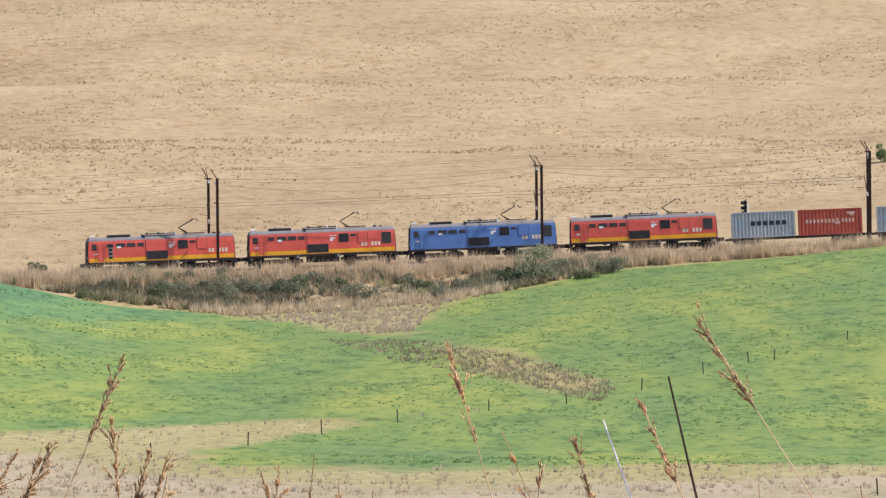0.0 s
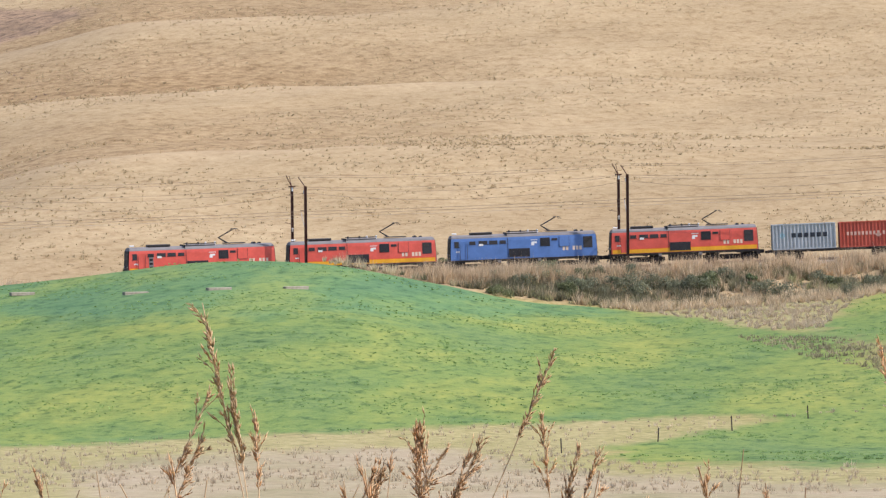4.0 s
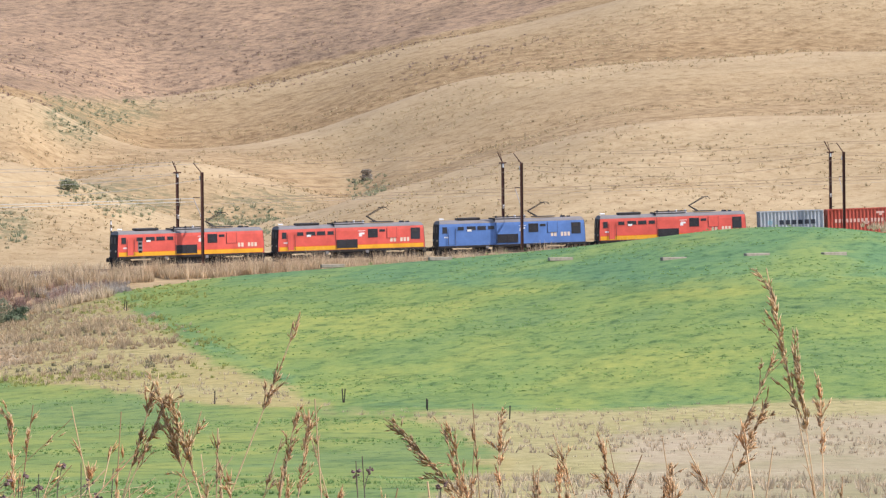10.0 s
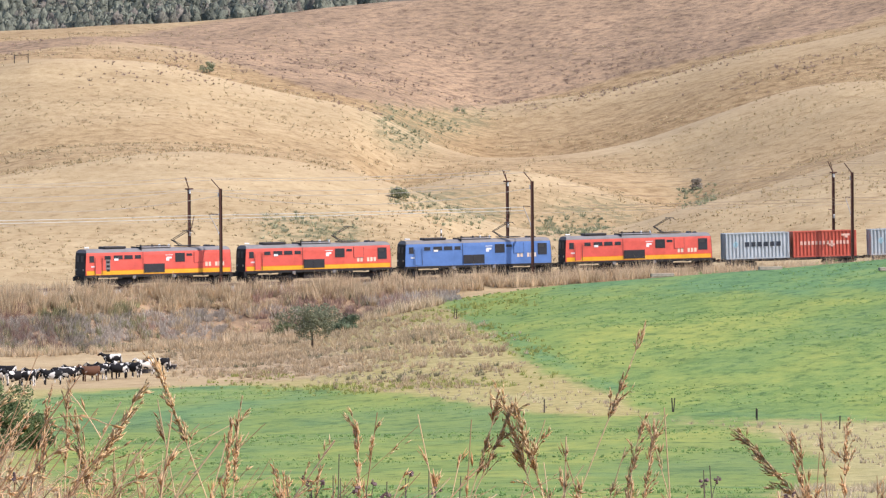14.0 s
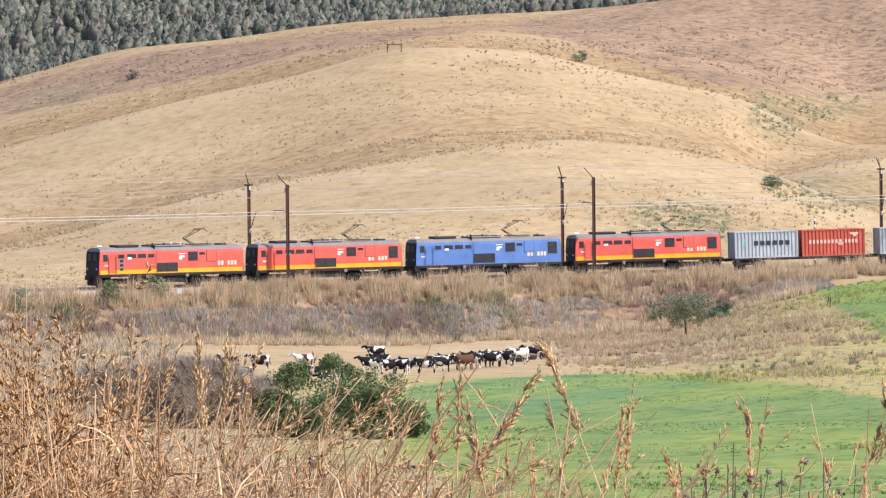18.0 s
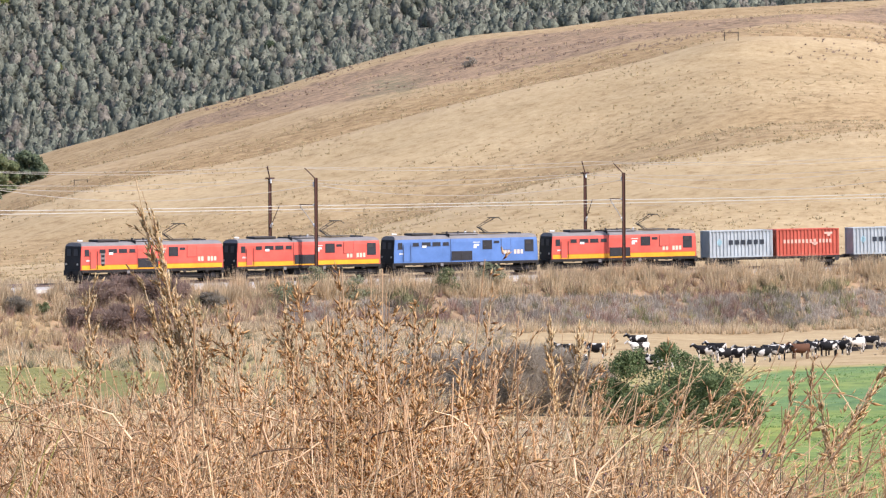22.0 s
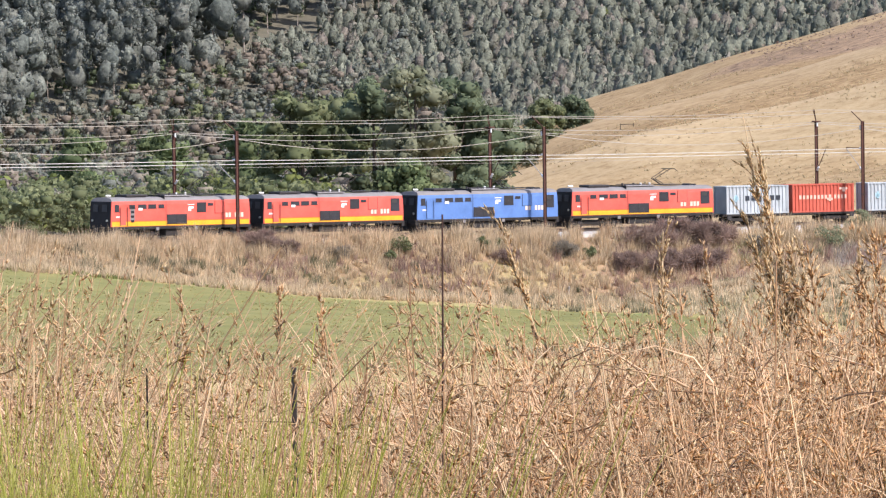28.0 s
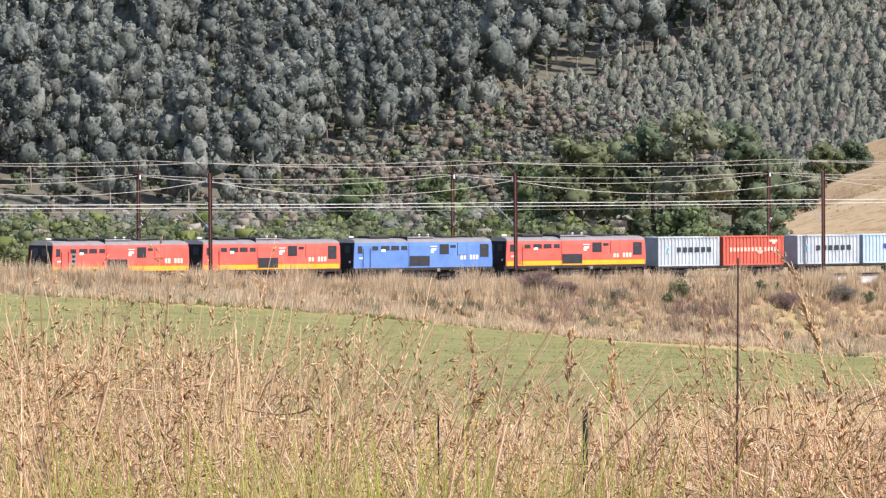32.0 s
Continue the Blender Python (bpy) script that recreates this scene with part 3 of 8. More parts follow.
def build_locomotive(colour, livery, wagon_side):
    """An electric engine of 15.5 m over couplers; +x is forward, the visible side is -y or +y alike."""
    e = new("locomotive")
    side = [(1.43, 1.12), (1.45, 1.9), (1.45, 3.1), (1.42, 3.42), (-1.42, 3.42), (-1.45, 3.1), (-1.45, 1.9), (-1.43, 1.12)]
    part("body", shell(bmesh.new(), side, end_x), colour, e)
    roof = [(1.425, 3.424), (1.33, 3.58), (1.1, 3.70), (0.6, 3.78), (-0.6, 3.78), (-1.1, 3.70), (-1.33, 3.58), (-1.425, 3.424)]
    part("roof", shell(bmesh.new(), roof, lambda z: end_x(z) + 0.04), GREY, e, "weathered grey curved roof")
    part("sill", boxes((-6.95, 6.95, -1.47, 1.47, 0.98, 1.118), bev=0.02), GRIME, e)
    for sx in (1, -1):
        # near-black end, shade in its colour: gangway shield, windscreens, lamps, coupler, snow guard
        bm = bmesh.new()
        sec = [(y, z) for y, z in side]
        a = [bm.verts.new((sx * (end_x(z) + 0.012), y * 0.97, z)) for y, z in sec]
        b = [bm.verts.new((sx * (end_x(z) + 0.05), y * 0.95, z)) for y, z in sec]
        bm.faces.new(b)
        for i in range(len(a)):
            bm.faces.new((a[i], a[(i + 1) % len(a)], b[(i + 1) % len(a)], b[i]))
        bmesh.ops.recalc_face_normals(bm, faces=bm.faces)
        nose = part("end_panel", bm, BLACK, e, "near-black cab end with shade in its colour")
        for y in (-0.95, 0.25):
            bm = bmesh.new()
            vs = [bm.verts.new((sx * (end_x(z) + 0.055 + d), yy, z)) for d in (0, 0.02) for yy, z in ((y, 2.5), (y + 0.7, 2.5), (y + 0.7, 3.15), (y, 3.15))]
            for f in ((0, 1, 2, 3), (4, 5, 6, 7), (0, 1, 5, 4), (1, 2, 6, 5), (2, 3, 7, 6), (3, 0, 4, 7)):
                bm.faces.new([vs[i] for i in f])
            bmesh.ops.recalc_face_normals(bm, faces=bm.faces)
            part("windscreen", bm, LOUVRE, nose)
        part("headlight", rods(((sx * 6.65, 0, 3.3), (sx * 6.83, 0, 3.3), 0.14), sides=10), LAMP, nose)
        for y in (-1.0, 1.0):
            part("marker_light", rods(((sx * 7.0, y, 1.7), (sx * 7.14, y, 1.7), 0.1), sides=8), LAMP, nose)
        part("buffer_beam", boxes((sx * 7.0 - 0.15, sx * 7.0 + 0.15, -1.4, 1.4, 0.72, 1.1), bev=0.02), GRIME, e)
        part("coupler", boxes((min(sx * 7.2, sx * 7.74), max(sx * 7.2, sx * 7.74), -0.16, 0.16, 0.74, 1.02), bev=0.03), GRIME, e)
        part("rail_guard", boxes((sx * 7.0 - 0.05, sx * 7.0 + 0.05, -1.2, 1.2, 0.25, 0.7), bev=0.02), GRIME, e)
        for y in (-0.5, 0.5):
            part("hose", rods(((sx * 7.1, y, 0.95), (sx * 7.4, y, 0.45), 0.03)), BLACK, e)
    for sy in (1, -1):
        def panel(name, f0, f1, z0, z1, mat, label="", deep=0.02, parent=e):
            x1, x0 = 6.98 - f0 * 0.969, 6.98 - f1 * 0.969
            y = 1.452 * sy
            return part(name, boxes((x0, x1, min(y, y + deep * sy), max(y, y + deep * sy), z0, z1), bev=0.006), mat, parent, label)

        if livery:
            panel("stripe", 0.06, 14.34, 1.16, 1.56, YELLOW, "yellow waist stripe", 0.006)
            panel("stripe", 0.06, 14.34, 1.562, 1.64, ORANGE, "orange edge of the stripe", 0.005)
        for f0, f1, z0, z1 in ((0.35, 0.8, 2.5, 3.12), (1.85, 2.45, 2.78, 3.1), (2.75, 3.62, 2.76, 3.12), (3.8, 4.62, 2.76, 3.12), (4.85, 5.45, 2.78, 3.1)):
            w = panel("window", f0, f1, z0, z1, GLASS_DARK)
            panel("window_frame", f0 - 0.05, f1 + 0.05, z0 - 0.05, z0, DARKSTEEL, parent=w)
        d = panel("cab_door", 0.92, 1.5, 1.25, 3.15, colour, "cab door with handrails", 0.012)
        for f in (0.86, 1.56):
            part("handrail", rods(((6.98 - f, sy * 1.52, 1.2), (6.98 - f, sy * 1.52, 2.9), 0.022)), DARKSTEEL, d)
        v = panel("side_grille", 5.75, 7.75, 1.28, 2.18, LOUVRE, "black ventilation grille", 0.03)
        for f in (5.73, 6.73, 7.73):
            panel("grille_frame", f, f + 0.06, 1.26, 2.2, DARKSTEEL, "", 0.05, v)
        for k in range(8):
            panel("slat", 5.8, 7.7, 1.32 + k * 0.105, 1.36 + k * 0.105, DARKSTEEL, "", 0.042, v)
        v = panel("louvre_panel", 8.85, 9.82, 2.3, 3.22, LOUVRE, "dark louvred panel")
        for k in range(7):
            panel("slat", 8.88, 9.79, 2.36 + k * 0.12, 2.4 + k * 0.12, DARKSTEEL, "", 0.035, v)
        panel("window", 9.98, 10.55, 2.88, 3.14, GLASS_DARK)
        d = panel("equipment_door", 10.72, 11.72, 2.22, 3.32, colour, "raised equipment door", 0.035)
        for f in (10.72, 11.69):
            panel("door_edge", f, f + 0.03, 2.22, 3.32, DARKSTEEL, "", 0.04, d)
        panel("door_edge", 10.72, 11.72, 2.2, 2.225, DARKSTEEL, "", 0.04, d)
        # marks: emblem and lettering as plain shapes
        panel("emblem", 7.95, 8.25, 2.45, 2.75, WHITE, "white emblem", 0.005)
        panel("emblem", 8.0, 8.5, 2.66, 2.85, WHITE, "white emblem", 0.006)
        panel("lettering", 7.9, 8.6, 3.0, 3.06, WHITE, "row of small white lettering", 0.005)
        for k in range(6):
            if k != 2:
                panel("numeral", 11.85 - 0.8 * wagon_side + k * 0.33, 12.08 - 0.8 * wagon_side + k * 0.33, 1.8, 2.22, CREAM, "cream bar for a numeral", 0.005)
        for k in range(4):
            panel("numeral", 0.5 + k * 0.1, 0.57 + k * 0.1, 1.95, 2.1, WHITE, "", 0.005)
        panel("sticker", 2.78, 3.2, 2.58, 2.8, WHITE, "small white notice", 0.026)
        if not wagon_side:
            for k in range(4):
                panel("step", 2.02, 2.34, 1.5 + k * 0.42, 1.72 + k * 0.42, BLACK, "black foothold recess", 0.025)
            panel("footplate", 1.95, 2.4, 1.42, 3.05, GREY, "", 0.004)
        else:
            w = panel("rear_cab_window", 13.1, 14.02, 2.0, 3.2, GLASS_DARK, "dark rear cab door and window")
            panel("window_frame", 13.2, 13.75, 2.78, 3.1, DARKSTEEL, "", 0.03, w)
        for f in (3.2, 4.6, 8.6, 10.3, 12.6):
            panel("jacking_pad", f, f + 0.3, 0.86, 1.02, GREY if f in (4.6, 8.6) else GRIME, "", 0.03)
        panel("cable_trunk", 5.62, 5.66, 1.2, 3.4, DARKSTEEL, "", 0.012)
    # roof gear
    part("roof_hatch", boxes((-1.4, 1.55, -1.0, 1.0, 3.78, 3.87), bev=0.03), GREY, e)
    part("resistor_box", boxes((2.9, 5.0, -0.85, 0.85, 3.79, 3.98), bev=0.04), DARKSTEEL, e)
    part("roof_seam", boxes((1.58, 1.66, -1.36, 1.36, 3.5, 3.9), bev=0.01), BLACK, e)
    part("roof_pipe", rods(((-1.5, 0.7, 3.95), (1.4, 0.7, 3.95), 0.035), ((-1.5, -0.7, 3.95), (1.4, -0.7, 3.95), 0.035)), DARKSTEEL, e)
    part("horn", rods(((6.3, 0.4, 3.9), (6.75, 0.4, 3.92), 0.07)), PORCELAIN, e)
    for x in (1.2, 0.1, -0.6, -1.5):
        part("roof_insulator", rods(((x, 0.0, 3.78), (x, 0.0, 4.07), 0.09), sides=8), PORCELAIN if x < 0 else DARKSTEEL, e)
    pan = part("pantograph_base", boxes((-4.3, -2.3, -0.75, 0.75, 3.84, 3.92), bev=0.02), DARKSTEEL, e)
    part("lower_arm", rods(((-2.55, 0.0, 3.92), (-1.85, 0.0, 4.42), 0.045), ((-2.7, 0.35, 3.92), (-1.85, 0.3, 4.42), 0.03), ((-2.7, -0.35, 3.92), (-1.85, -0.3, 4.42), 0.03)), DARKSTEEL, pan)
    part("upper_arm", rods(((-1.85, 0.3, 4.42), (-3.3, 0.42, 5.2), 0.03), ((-1.85, -0.3, 4.42), (-3.3, -0.42, 5.2), 0.03), ((-2.5, 0.3, 4.8), (-2.5, -0.3, 4.8), 0.02)), DARKSTEEL, pan)
    part("collector_head", rods(((-3.2, -0.85, 5.22), (-3.2, 0.85, 5.22), 0.035), ((-3.55, -0.85, 5.22), (-3.55, 0.85, 5.22), 0.035), ((-3.55, 0.75, 5.2), (-3.75, 0.95, 5.0), 0.025), ((-3.55, -0.75, 5.2), (-3.75, -0.95, 5.0), 0.025)), DARKSTEEL, pan)
    part("air_intake", rods(((-5.2, -0.6, 3.78), (-5.2, 0.6, 3.8), 0.14), ((-5.75, -0.5, 3.78), (-5.75, 0.5, 3.8), 0.1), sides=8), DARKSTEEL, e)
    # running gear
    for cx in (4.4, -4.4):
        bog = part("bogie", boxes((cx - 2.5, cx + 2.5, -1.12, -0.98, 0.45, 0.78), (cx - 2.5, cx + 2.5, 0.98, 1.12, 0.45, 0.78), (cx - 0.4, cx + 0.4, -1.0, 1.0, 0.4, 0.8), bev=0.03), GRIME, e)
        for wx in (cx - 1.7, cx + 1.7):
            for y in (-0.55, 0.55):
                part("wheel", rods(((wx, y - 0.07, 0.61), (wx, y + 0.07, 0.61), 0.61), sides=20), GRIME, bog)
            part("axle_box", boxes((wx - 0.2, wx + 0.2, -1.2, -1.1, 0.42, 0.8), bev=0.03), DARKSTEEL, bog)
            part("axle_box", boxes((wx - 0.2, wx + 0.2, 1.1, 1.2, 0.42, 0.8), bev=0.03), DARKSTEEL, bog)
        part("brake_rod", rods(((cx - 2.4, -1.16, 0.4), (cx + 2.4, -1.16, 0.34), 0.03), ((cx - 2.4, 1.16, 0.4), (cx + 2.4, 1.16, 0.34), 0.03)), DARKSTEEL, bog)
    part("underfloor_box", boxes((-1.6, 1.4, -1.25, 1.25, 0.4, 0.98), bev=0.04), GRIME, e)
    for o in e.children_recursive:      # a low body on its frame: 3.58 m to the roof
        for v in o.data.vertices:
            z = v.co.z
            v.co.z = z if z < 1.0 else (1.1 + (z - 1.0) * 0.888 if z < 3.8 else z - 0.2)
    return e


def folded(x0, x1, y, sg, z0, z1, n):
    """A container's side sheet with pressed vertical folds."""
    bm = bmesh.new()
    step = (x1 - x0) / n
    outline = [(x0 + (k + f) * step, d) for k in range(n) for f, d in ((0.0, 0.0), (0.3, 0.0), (0.40, 0.07), (0.88, 0.07), (0.98, 0.0))] + [(x1, 0.0)]
    rows = [[bm.verts.new((x, y + sg * (d + t), z)) for x, d in outline] for t, z in ((0, z0), (0, z1), (0.03, z1), (0.03, z0))]
    for i in range(len(outline) - 1):
        for a, c in ((0, 1), (1, 2), (2, 3), (3, 0)):
            bm.faces.new((rows[a][i], rows[a][i + 1], rows[c][i + 1], rows[c][i]))
    bmesh.ops.recalc_face_normals(bm, faces=bm.faces)
    return bm


BOX_GREY = paint("container_grey", (0.385, 0.415, 0.43), 0.6)
BOX_RED = paint("container_red", (0.47, 0.088, 0.052), 0.55)
BOX_PALE = paint("container_pale_blue", (0.37, 0.47, 0.53), 0.55)
FADED = plain("faded_lettering", (0.66, 0.42, 0.33), 0.7, vary=0.15)
INK = plain("black_lettering", (0.025, 0.03, 0.04), 0.6)
SKYBLUE = plain("light_blue_mark", (0.30, 0.46, 0.52), 0.6)
NAVY = plain("navy_mark", (0.03, 0.05, 0.25), 0.6)
TANGERINE = plain("orange_mark", (0.75, 0.22, 0.06), 0.6)


def build_container(mat, marks, label):
    c = tagged(new("shipping_container"), label, "container", "containers on the train")
    part("side_sheet", folded(-2.93, 2.93, -1.185, 1, 0.12, 2.5, 17), mat, c)
    part("side_sheet", folded(-2.93, 2.93, 1.185, -1, 0.12, 2.5, 17), mat, c)
    part("roof_sheet", boxes((-2.93, 2.93, -1.13, 1.13, 2.5, 2.55)), mat, c)
    part("floor", boxes((-2.93, 2.93, -1.13, 1.13, 0.06, 0.13)), GRIME, c)
    part("front_wall", boxes((2.88, 2.93, -1.08, 1.08, 0.13, 2.5)), mat, c)
    for y0, y1 in ((-1.08, -0.01), (0.01, 1.08)):
        part("door_leaf", boxes((-2.93, -2.88, y0, y1, 0.13, 2.5), bev=0.01), mat, c)
    for x in (-2.97, 2.97):
        for y in (-1.15, 1.15):
            part("corner_post", boxes((x - 0.06, x + 0.06, y - 0.07, y + 0.07, 0.0, 2.59), bev=0.01), mat, c)
        part("end_header", boxes((x - 0.05, x + 0.05, -1.1, 1.1, 2.45, 2.58)), mat, c)
        part("end_sill", boxes((x - 0.05, x + 0.05, -1.1, 1.1, 0.02, 0.15)), mat, c)
    for y in (-1.17, 1.17):
        part("top_rail", boxes((-2.92, 2.92, y - 0.04, y + 0.04, 2.5, 2.59)), mat, c)
        part("bottom_rail", boxes((-2.92, 2.92, y - 0.04, y + 0.04, 0.0, 0.13)), mat, c)
    for y in (-0.55, -0.2, 0.2, 0.55):
        part("locking_bar", rods(((-3.06, y, 0.15), (-3.06, y, 2.45), 0.02)), DARKSTEEL, c)
    for sy in (1, -1):
        for x0, x1, z0, z1, mm in marks:
            y = 1.186 * sy
            part("lettering", boxes((x0, x1, min(y, y + 0.006 * sy), max(y, y + 0.006 * sy), z0, z1)), mm, c)
    return c


def word(x, z, h, n, w, mat, gap=0.3):
    """A word as plain bars, read from front to rear."""
    return [(x - k * w - w * (1 - gap), x - k * w, z, z + h, mat) for k in range(n)]


def build_wagon():
    w = tagged(new("container_wagon"), "dark steel skeletal flat wagon carrying two containers", "wagon", "wagons of the train")
    part("deck", boxes((-6.6, 6.6, -0.35, 0.35, 0.72, 0.98), (-6.6, 6.6, -1.2, -1.08, 0.8, 0.98), (-6.6, 6.6, 1.08, 1.2, 0.8, 0.98), bev=0.02), GRIME, w)
    for x in (-6.4, -3.1, -0.1, 0.1, 3.1, 6.4):
        part("cross_beam", boxes((x - 0.08, x + 0.08, -1.2, 1.2, 0.78, 0.96)), GRIME, w)
    for sx in (1, -1):
        part("coupler", boxes((min(sx * 6.6, sx * 6.95), max(sx * 6.6, sx * 6.95), -0.15, 0.15, 0.7, 0.95), bev=0.03), GRIME, w)
        part("handbrake_wheel", rods(((sx * 6.0, 1.22, 0.7), (sx * 6.0, 1.26, 0.7), 0.22), sides=12), DARKSTEEL, w)
        cx = sx * 4.6
        bog = part("bogie", boxes((cx - 1.3, cx + 1.3, -1.05, -0.92, 0.35, 0.65), (cx - 1.3, cx + 1.3, 0.92, 1.05, 0.35, 0.65), (cx - 0.3, cx + 0.3, -0.95, 0.95, 0.35, 0.7), bev=0.03), GRIME, w)
        for wx in (cx - 0.9, cx + 0.9):
            for y in (-0.55, 0.55):
                part("wheel", rods(((wx, y - 0.06, 0.43), (wx, y + 0.06, 0.43), 0.43), sides=16), GRIME, bog)
    return w


train = []
for i in range(4):
    e = build_locomotive(BLUE if i == 2 else RED, i != 2, i > 0)
    tagged(e, ("leading red electric locomotive with yellow stripe and lowered footholds", "red electric locomotive with yellow waist stripe and grey roof",
               "blue electric locomotive with grey roof and raised pantograph", "red electric locomotive coupled ahead of the container wagons")[i], "locomotive", "locomotives of the train")
    train.append((e, -15.5 * i, 4.4, 0.0, 0.0))
grey_marks = word(1.2, 1.22, 0.45, 6, 0.6, INK, 0.3) + [(1.85, 2.3, 1.28, 1.64, SKYBLUE), (1.98, 2.17, 1.15, 1.77, SKYBLUE)]
red_marks = word(2.35, 1.22, 0.36, 8, 0.36, FADED, 0.4) + [(-0.95, -0.4, 1.1, 1.3, FADED), (-0.8, -0.55, 1.0, 1.6, FADED)] + word(-1.1, 1.22, 0.36, 4, 0.33, FADED, 0.4) + [(-2.4, -1.6, 2.05, 2.25, FADED), (-2.2, -1.9, 1.85, 2.05, FADED)]
third = word(1.0, 1.3, 0.45, 1, 1.1, NAVY, 0.1) + word(-0.2, 1.3, 0.45, 1, 1.2, TANGERINE, 0.1)
BACK = 15.5 * 3 + 7.75 + 7.0
for i in range(2):
    train.append((build_wagon(), -BACK - 13.95 * i, 4.6, 0.0, 0.0))
for back, dx, mat, marks, label in ((0, 3.22, BOX_GREY, grey_marks, "light grey corrugated shipping container with black lettering"),
                                    (0, -3.22, BOX_RED, red_marks, "orange-red corrugated shipping container with white lettering"),
                                    (13.95, 3.22, BOX_GREY, grey_marks, "light grey corrugated shipping container with black lettering"),
                                    (13.95, -3.22, BOX_PALE, third, "pale blue corrugated shipping container with navy mark")):
    box_ob = build_container(mat, marks, label)
    for ob in box_ob.children:
        ob.data.transform(Matrix.Diagonal((1, 1, 0.935, 1)))
    train.append((box_ob, -BACK - back, 4.6, dx, 0.985))

# ---- masts and wires ----
MASTS = (-4.15, -0.95, 2.22, 5.37, 8.52, 11.65, 14.705, 17.71, 20.73, 23.85, 26.87, 29.87, 32.9)
NEAR, FAR = -2.85, 5.95


def build_mast(near):
    """A rolled-steel mast in its own frame: +x goes across the tracks."""
    m = new("overhead_line_mast")
    sg = 1 if near else -1
    H = 9.45
    part("post", boxes((-0.09, 0.09, -0.13, -0.11, 0, H), (-0.09, 0.09, 0.11, 0.13, 0, H), (-0.012, 0.012, -0.11, 0.11, 0, H)), STEEL, m, "rust-brown rolled steel post")
    part("footing", boxes((-0.3, 0.3, -0.3, 0.3, -0.4, 0.12), bev=0.03), BALLAST, m, "grey concrete footing")
    if near:
        part("top_arm", rods(((0.0, 0, H - 0.1), (1.1, 0.5, H + 0.85), 0.05)), STEEL, m)
        part("cantilever_tube", rods(((0, 0, 7.1), (3.1, 0, 7.12), 0.035), ((3.1, 0, 7.12), (2.9, 0, 6.85), 0.03)), STEEL, m)
        part("strut", rods(((0, 0, 5.1), (2.95, 0, 6.95), 0.035)), STRUT, m, "pale weathered strut")
        for rd in (((0.1, 0, 5.16), (0.5, 0, 5.42), 0.09), ((0.1, 0, 7.1), (0.5, 0, 7.1), 0.09), ((0.25, 0.1, H - 0.75), (0.25, 0.1, H - 0.35), 0.08)):
            part("insulator", rods(rd), PORCELAIN, m)
    else:
        part("top_arm", rods(((0.0, 0, H - 0.1), (-0.95, 0.7, H + 1.0), 0.05), ((0.0, 0, H - 0.1), (0.1, 0.25, H + 0.95), 0.03)), STEEL, m)
        part("crossbar", boxes((-0.35, 0.3, -0.3, 0.3, H - 0.12, H), bev=0.01), STEEL, m)
        part("cantilever_tube", rods(((-0.0, 0, 5.0), (-2.6, 0.4, 7.0), 0.035), ((-1.4, 0.2, 5.85), (-3.4, 1.2, 5.95), 0.03)), STEEL, m)
        for rd in (((-0.12, 0, 5.1), (-0.5, 0.06, 5.4), 0.09), ((-0.2, 0, H - 0.5), (-0.2, 0, H - 0.15), 0.08)):
            part("insulator", rods(rd), PORCELAIN, m)
    for z in (1.6, 3.1):
        part("band", boxes((-0.1, 0.1, -0.14, 0.14, z, z + 0.06)), DARKSTEEL, m)
    return m


BALLAST = plain("grey_ballast_stone", (0.30, 0.28, 0.26), 0.95, vary=0.4, scale=6.0)
near_mast, far_mast = build_mast(True), build_mast(False)
tagged(near_mast, "rust-brown steel overhead line mast beside the near track", "mast", "overhead line masts")
tagged(far_mast, "rust-brown steel overhead line mast with forked top bracket", "mast", "overhead line masts")
mast_s = [float(np.interp(a, LINE_A, LINE_S)) for a in MASTS]
for k, s in enumerate(mast_s):
    for first, off in ((near_mast, NEAR), (far_mast, FAR)):
        p, q = on_line(s, off, -0.62)
        away = Vector((q.y, -q.x, 0))
        m = Matrix.Translation(p) @ Matrix(((away.x, -away.y, 0, 0), (away.y, away.x, 0, 0), (0, 0, 1, 0), (0, 0, 0, 1)))
        if k == 0:
            first.matrix_basis = m
        else:
            copy_thing(first, m)


def strung(name, off, z, sag, r, label, mat=None, spans=slice(None)):
    """A wire hung from mast to mast."""
    pts = []
    for s0, s1 in list(zip(mast_s, mast_s[1:]))[spans]:
        for k in range(8):
            f = k / 8
            pts.append(on_line(s0 + (s1 - s0) * f, off, z - sag * 4 * f * (1 - f))[0])
    vs, fs = [], []
    for p in pts:
        for c in range(4):
            t = c * pi / 2 + pi / 4
            vs.append((p.x + cos(t) * r * 0.3, p.y + cos(t) * r, p.z + sin(t) * r))
    for i in range(len(pts) - 1):
        for c in range(4):
            fs.append((i * 4 + c, i * 4 + (c + 1) % 4, i * 4 + 4 + (c + 1) % 4, i * 4 + 4 + c))
    me = bpy.data.meshes.new(name)
    me.from_pydata(vs, [], fs)
    me.materials.append(mat or WIRE_DULL)
    return tagged(new(name, me), label, "wire", "overhead wires")


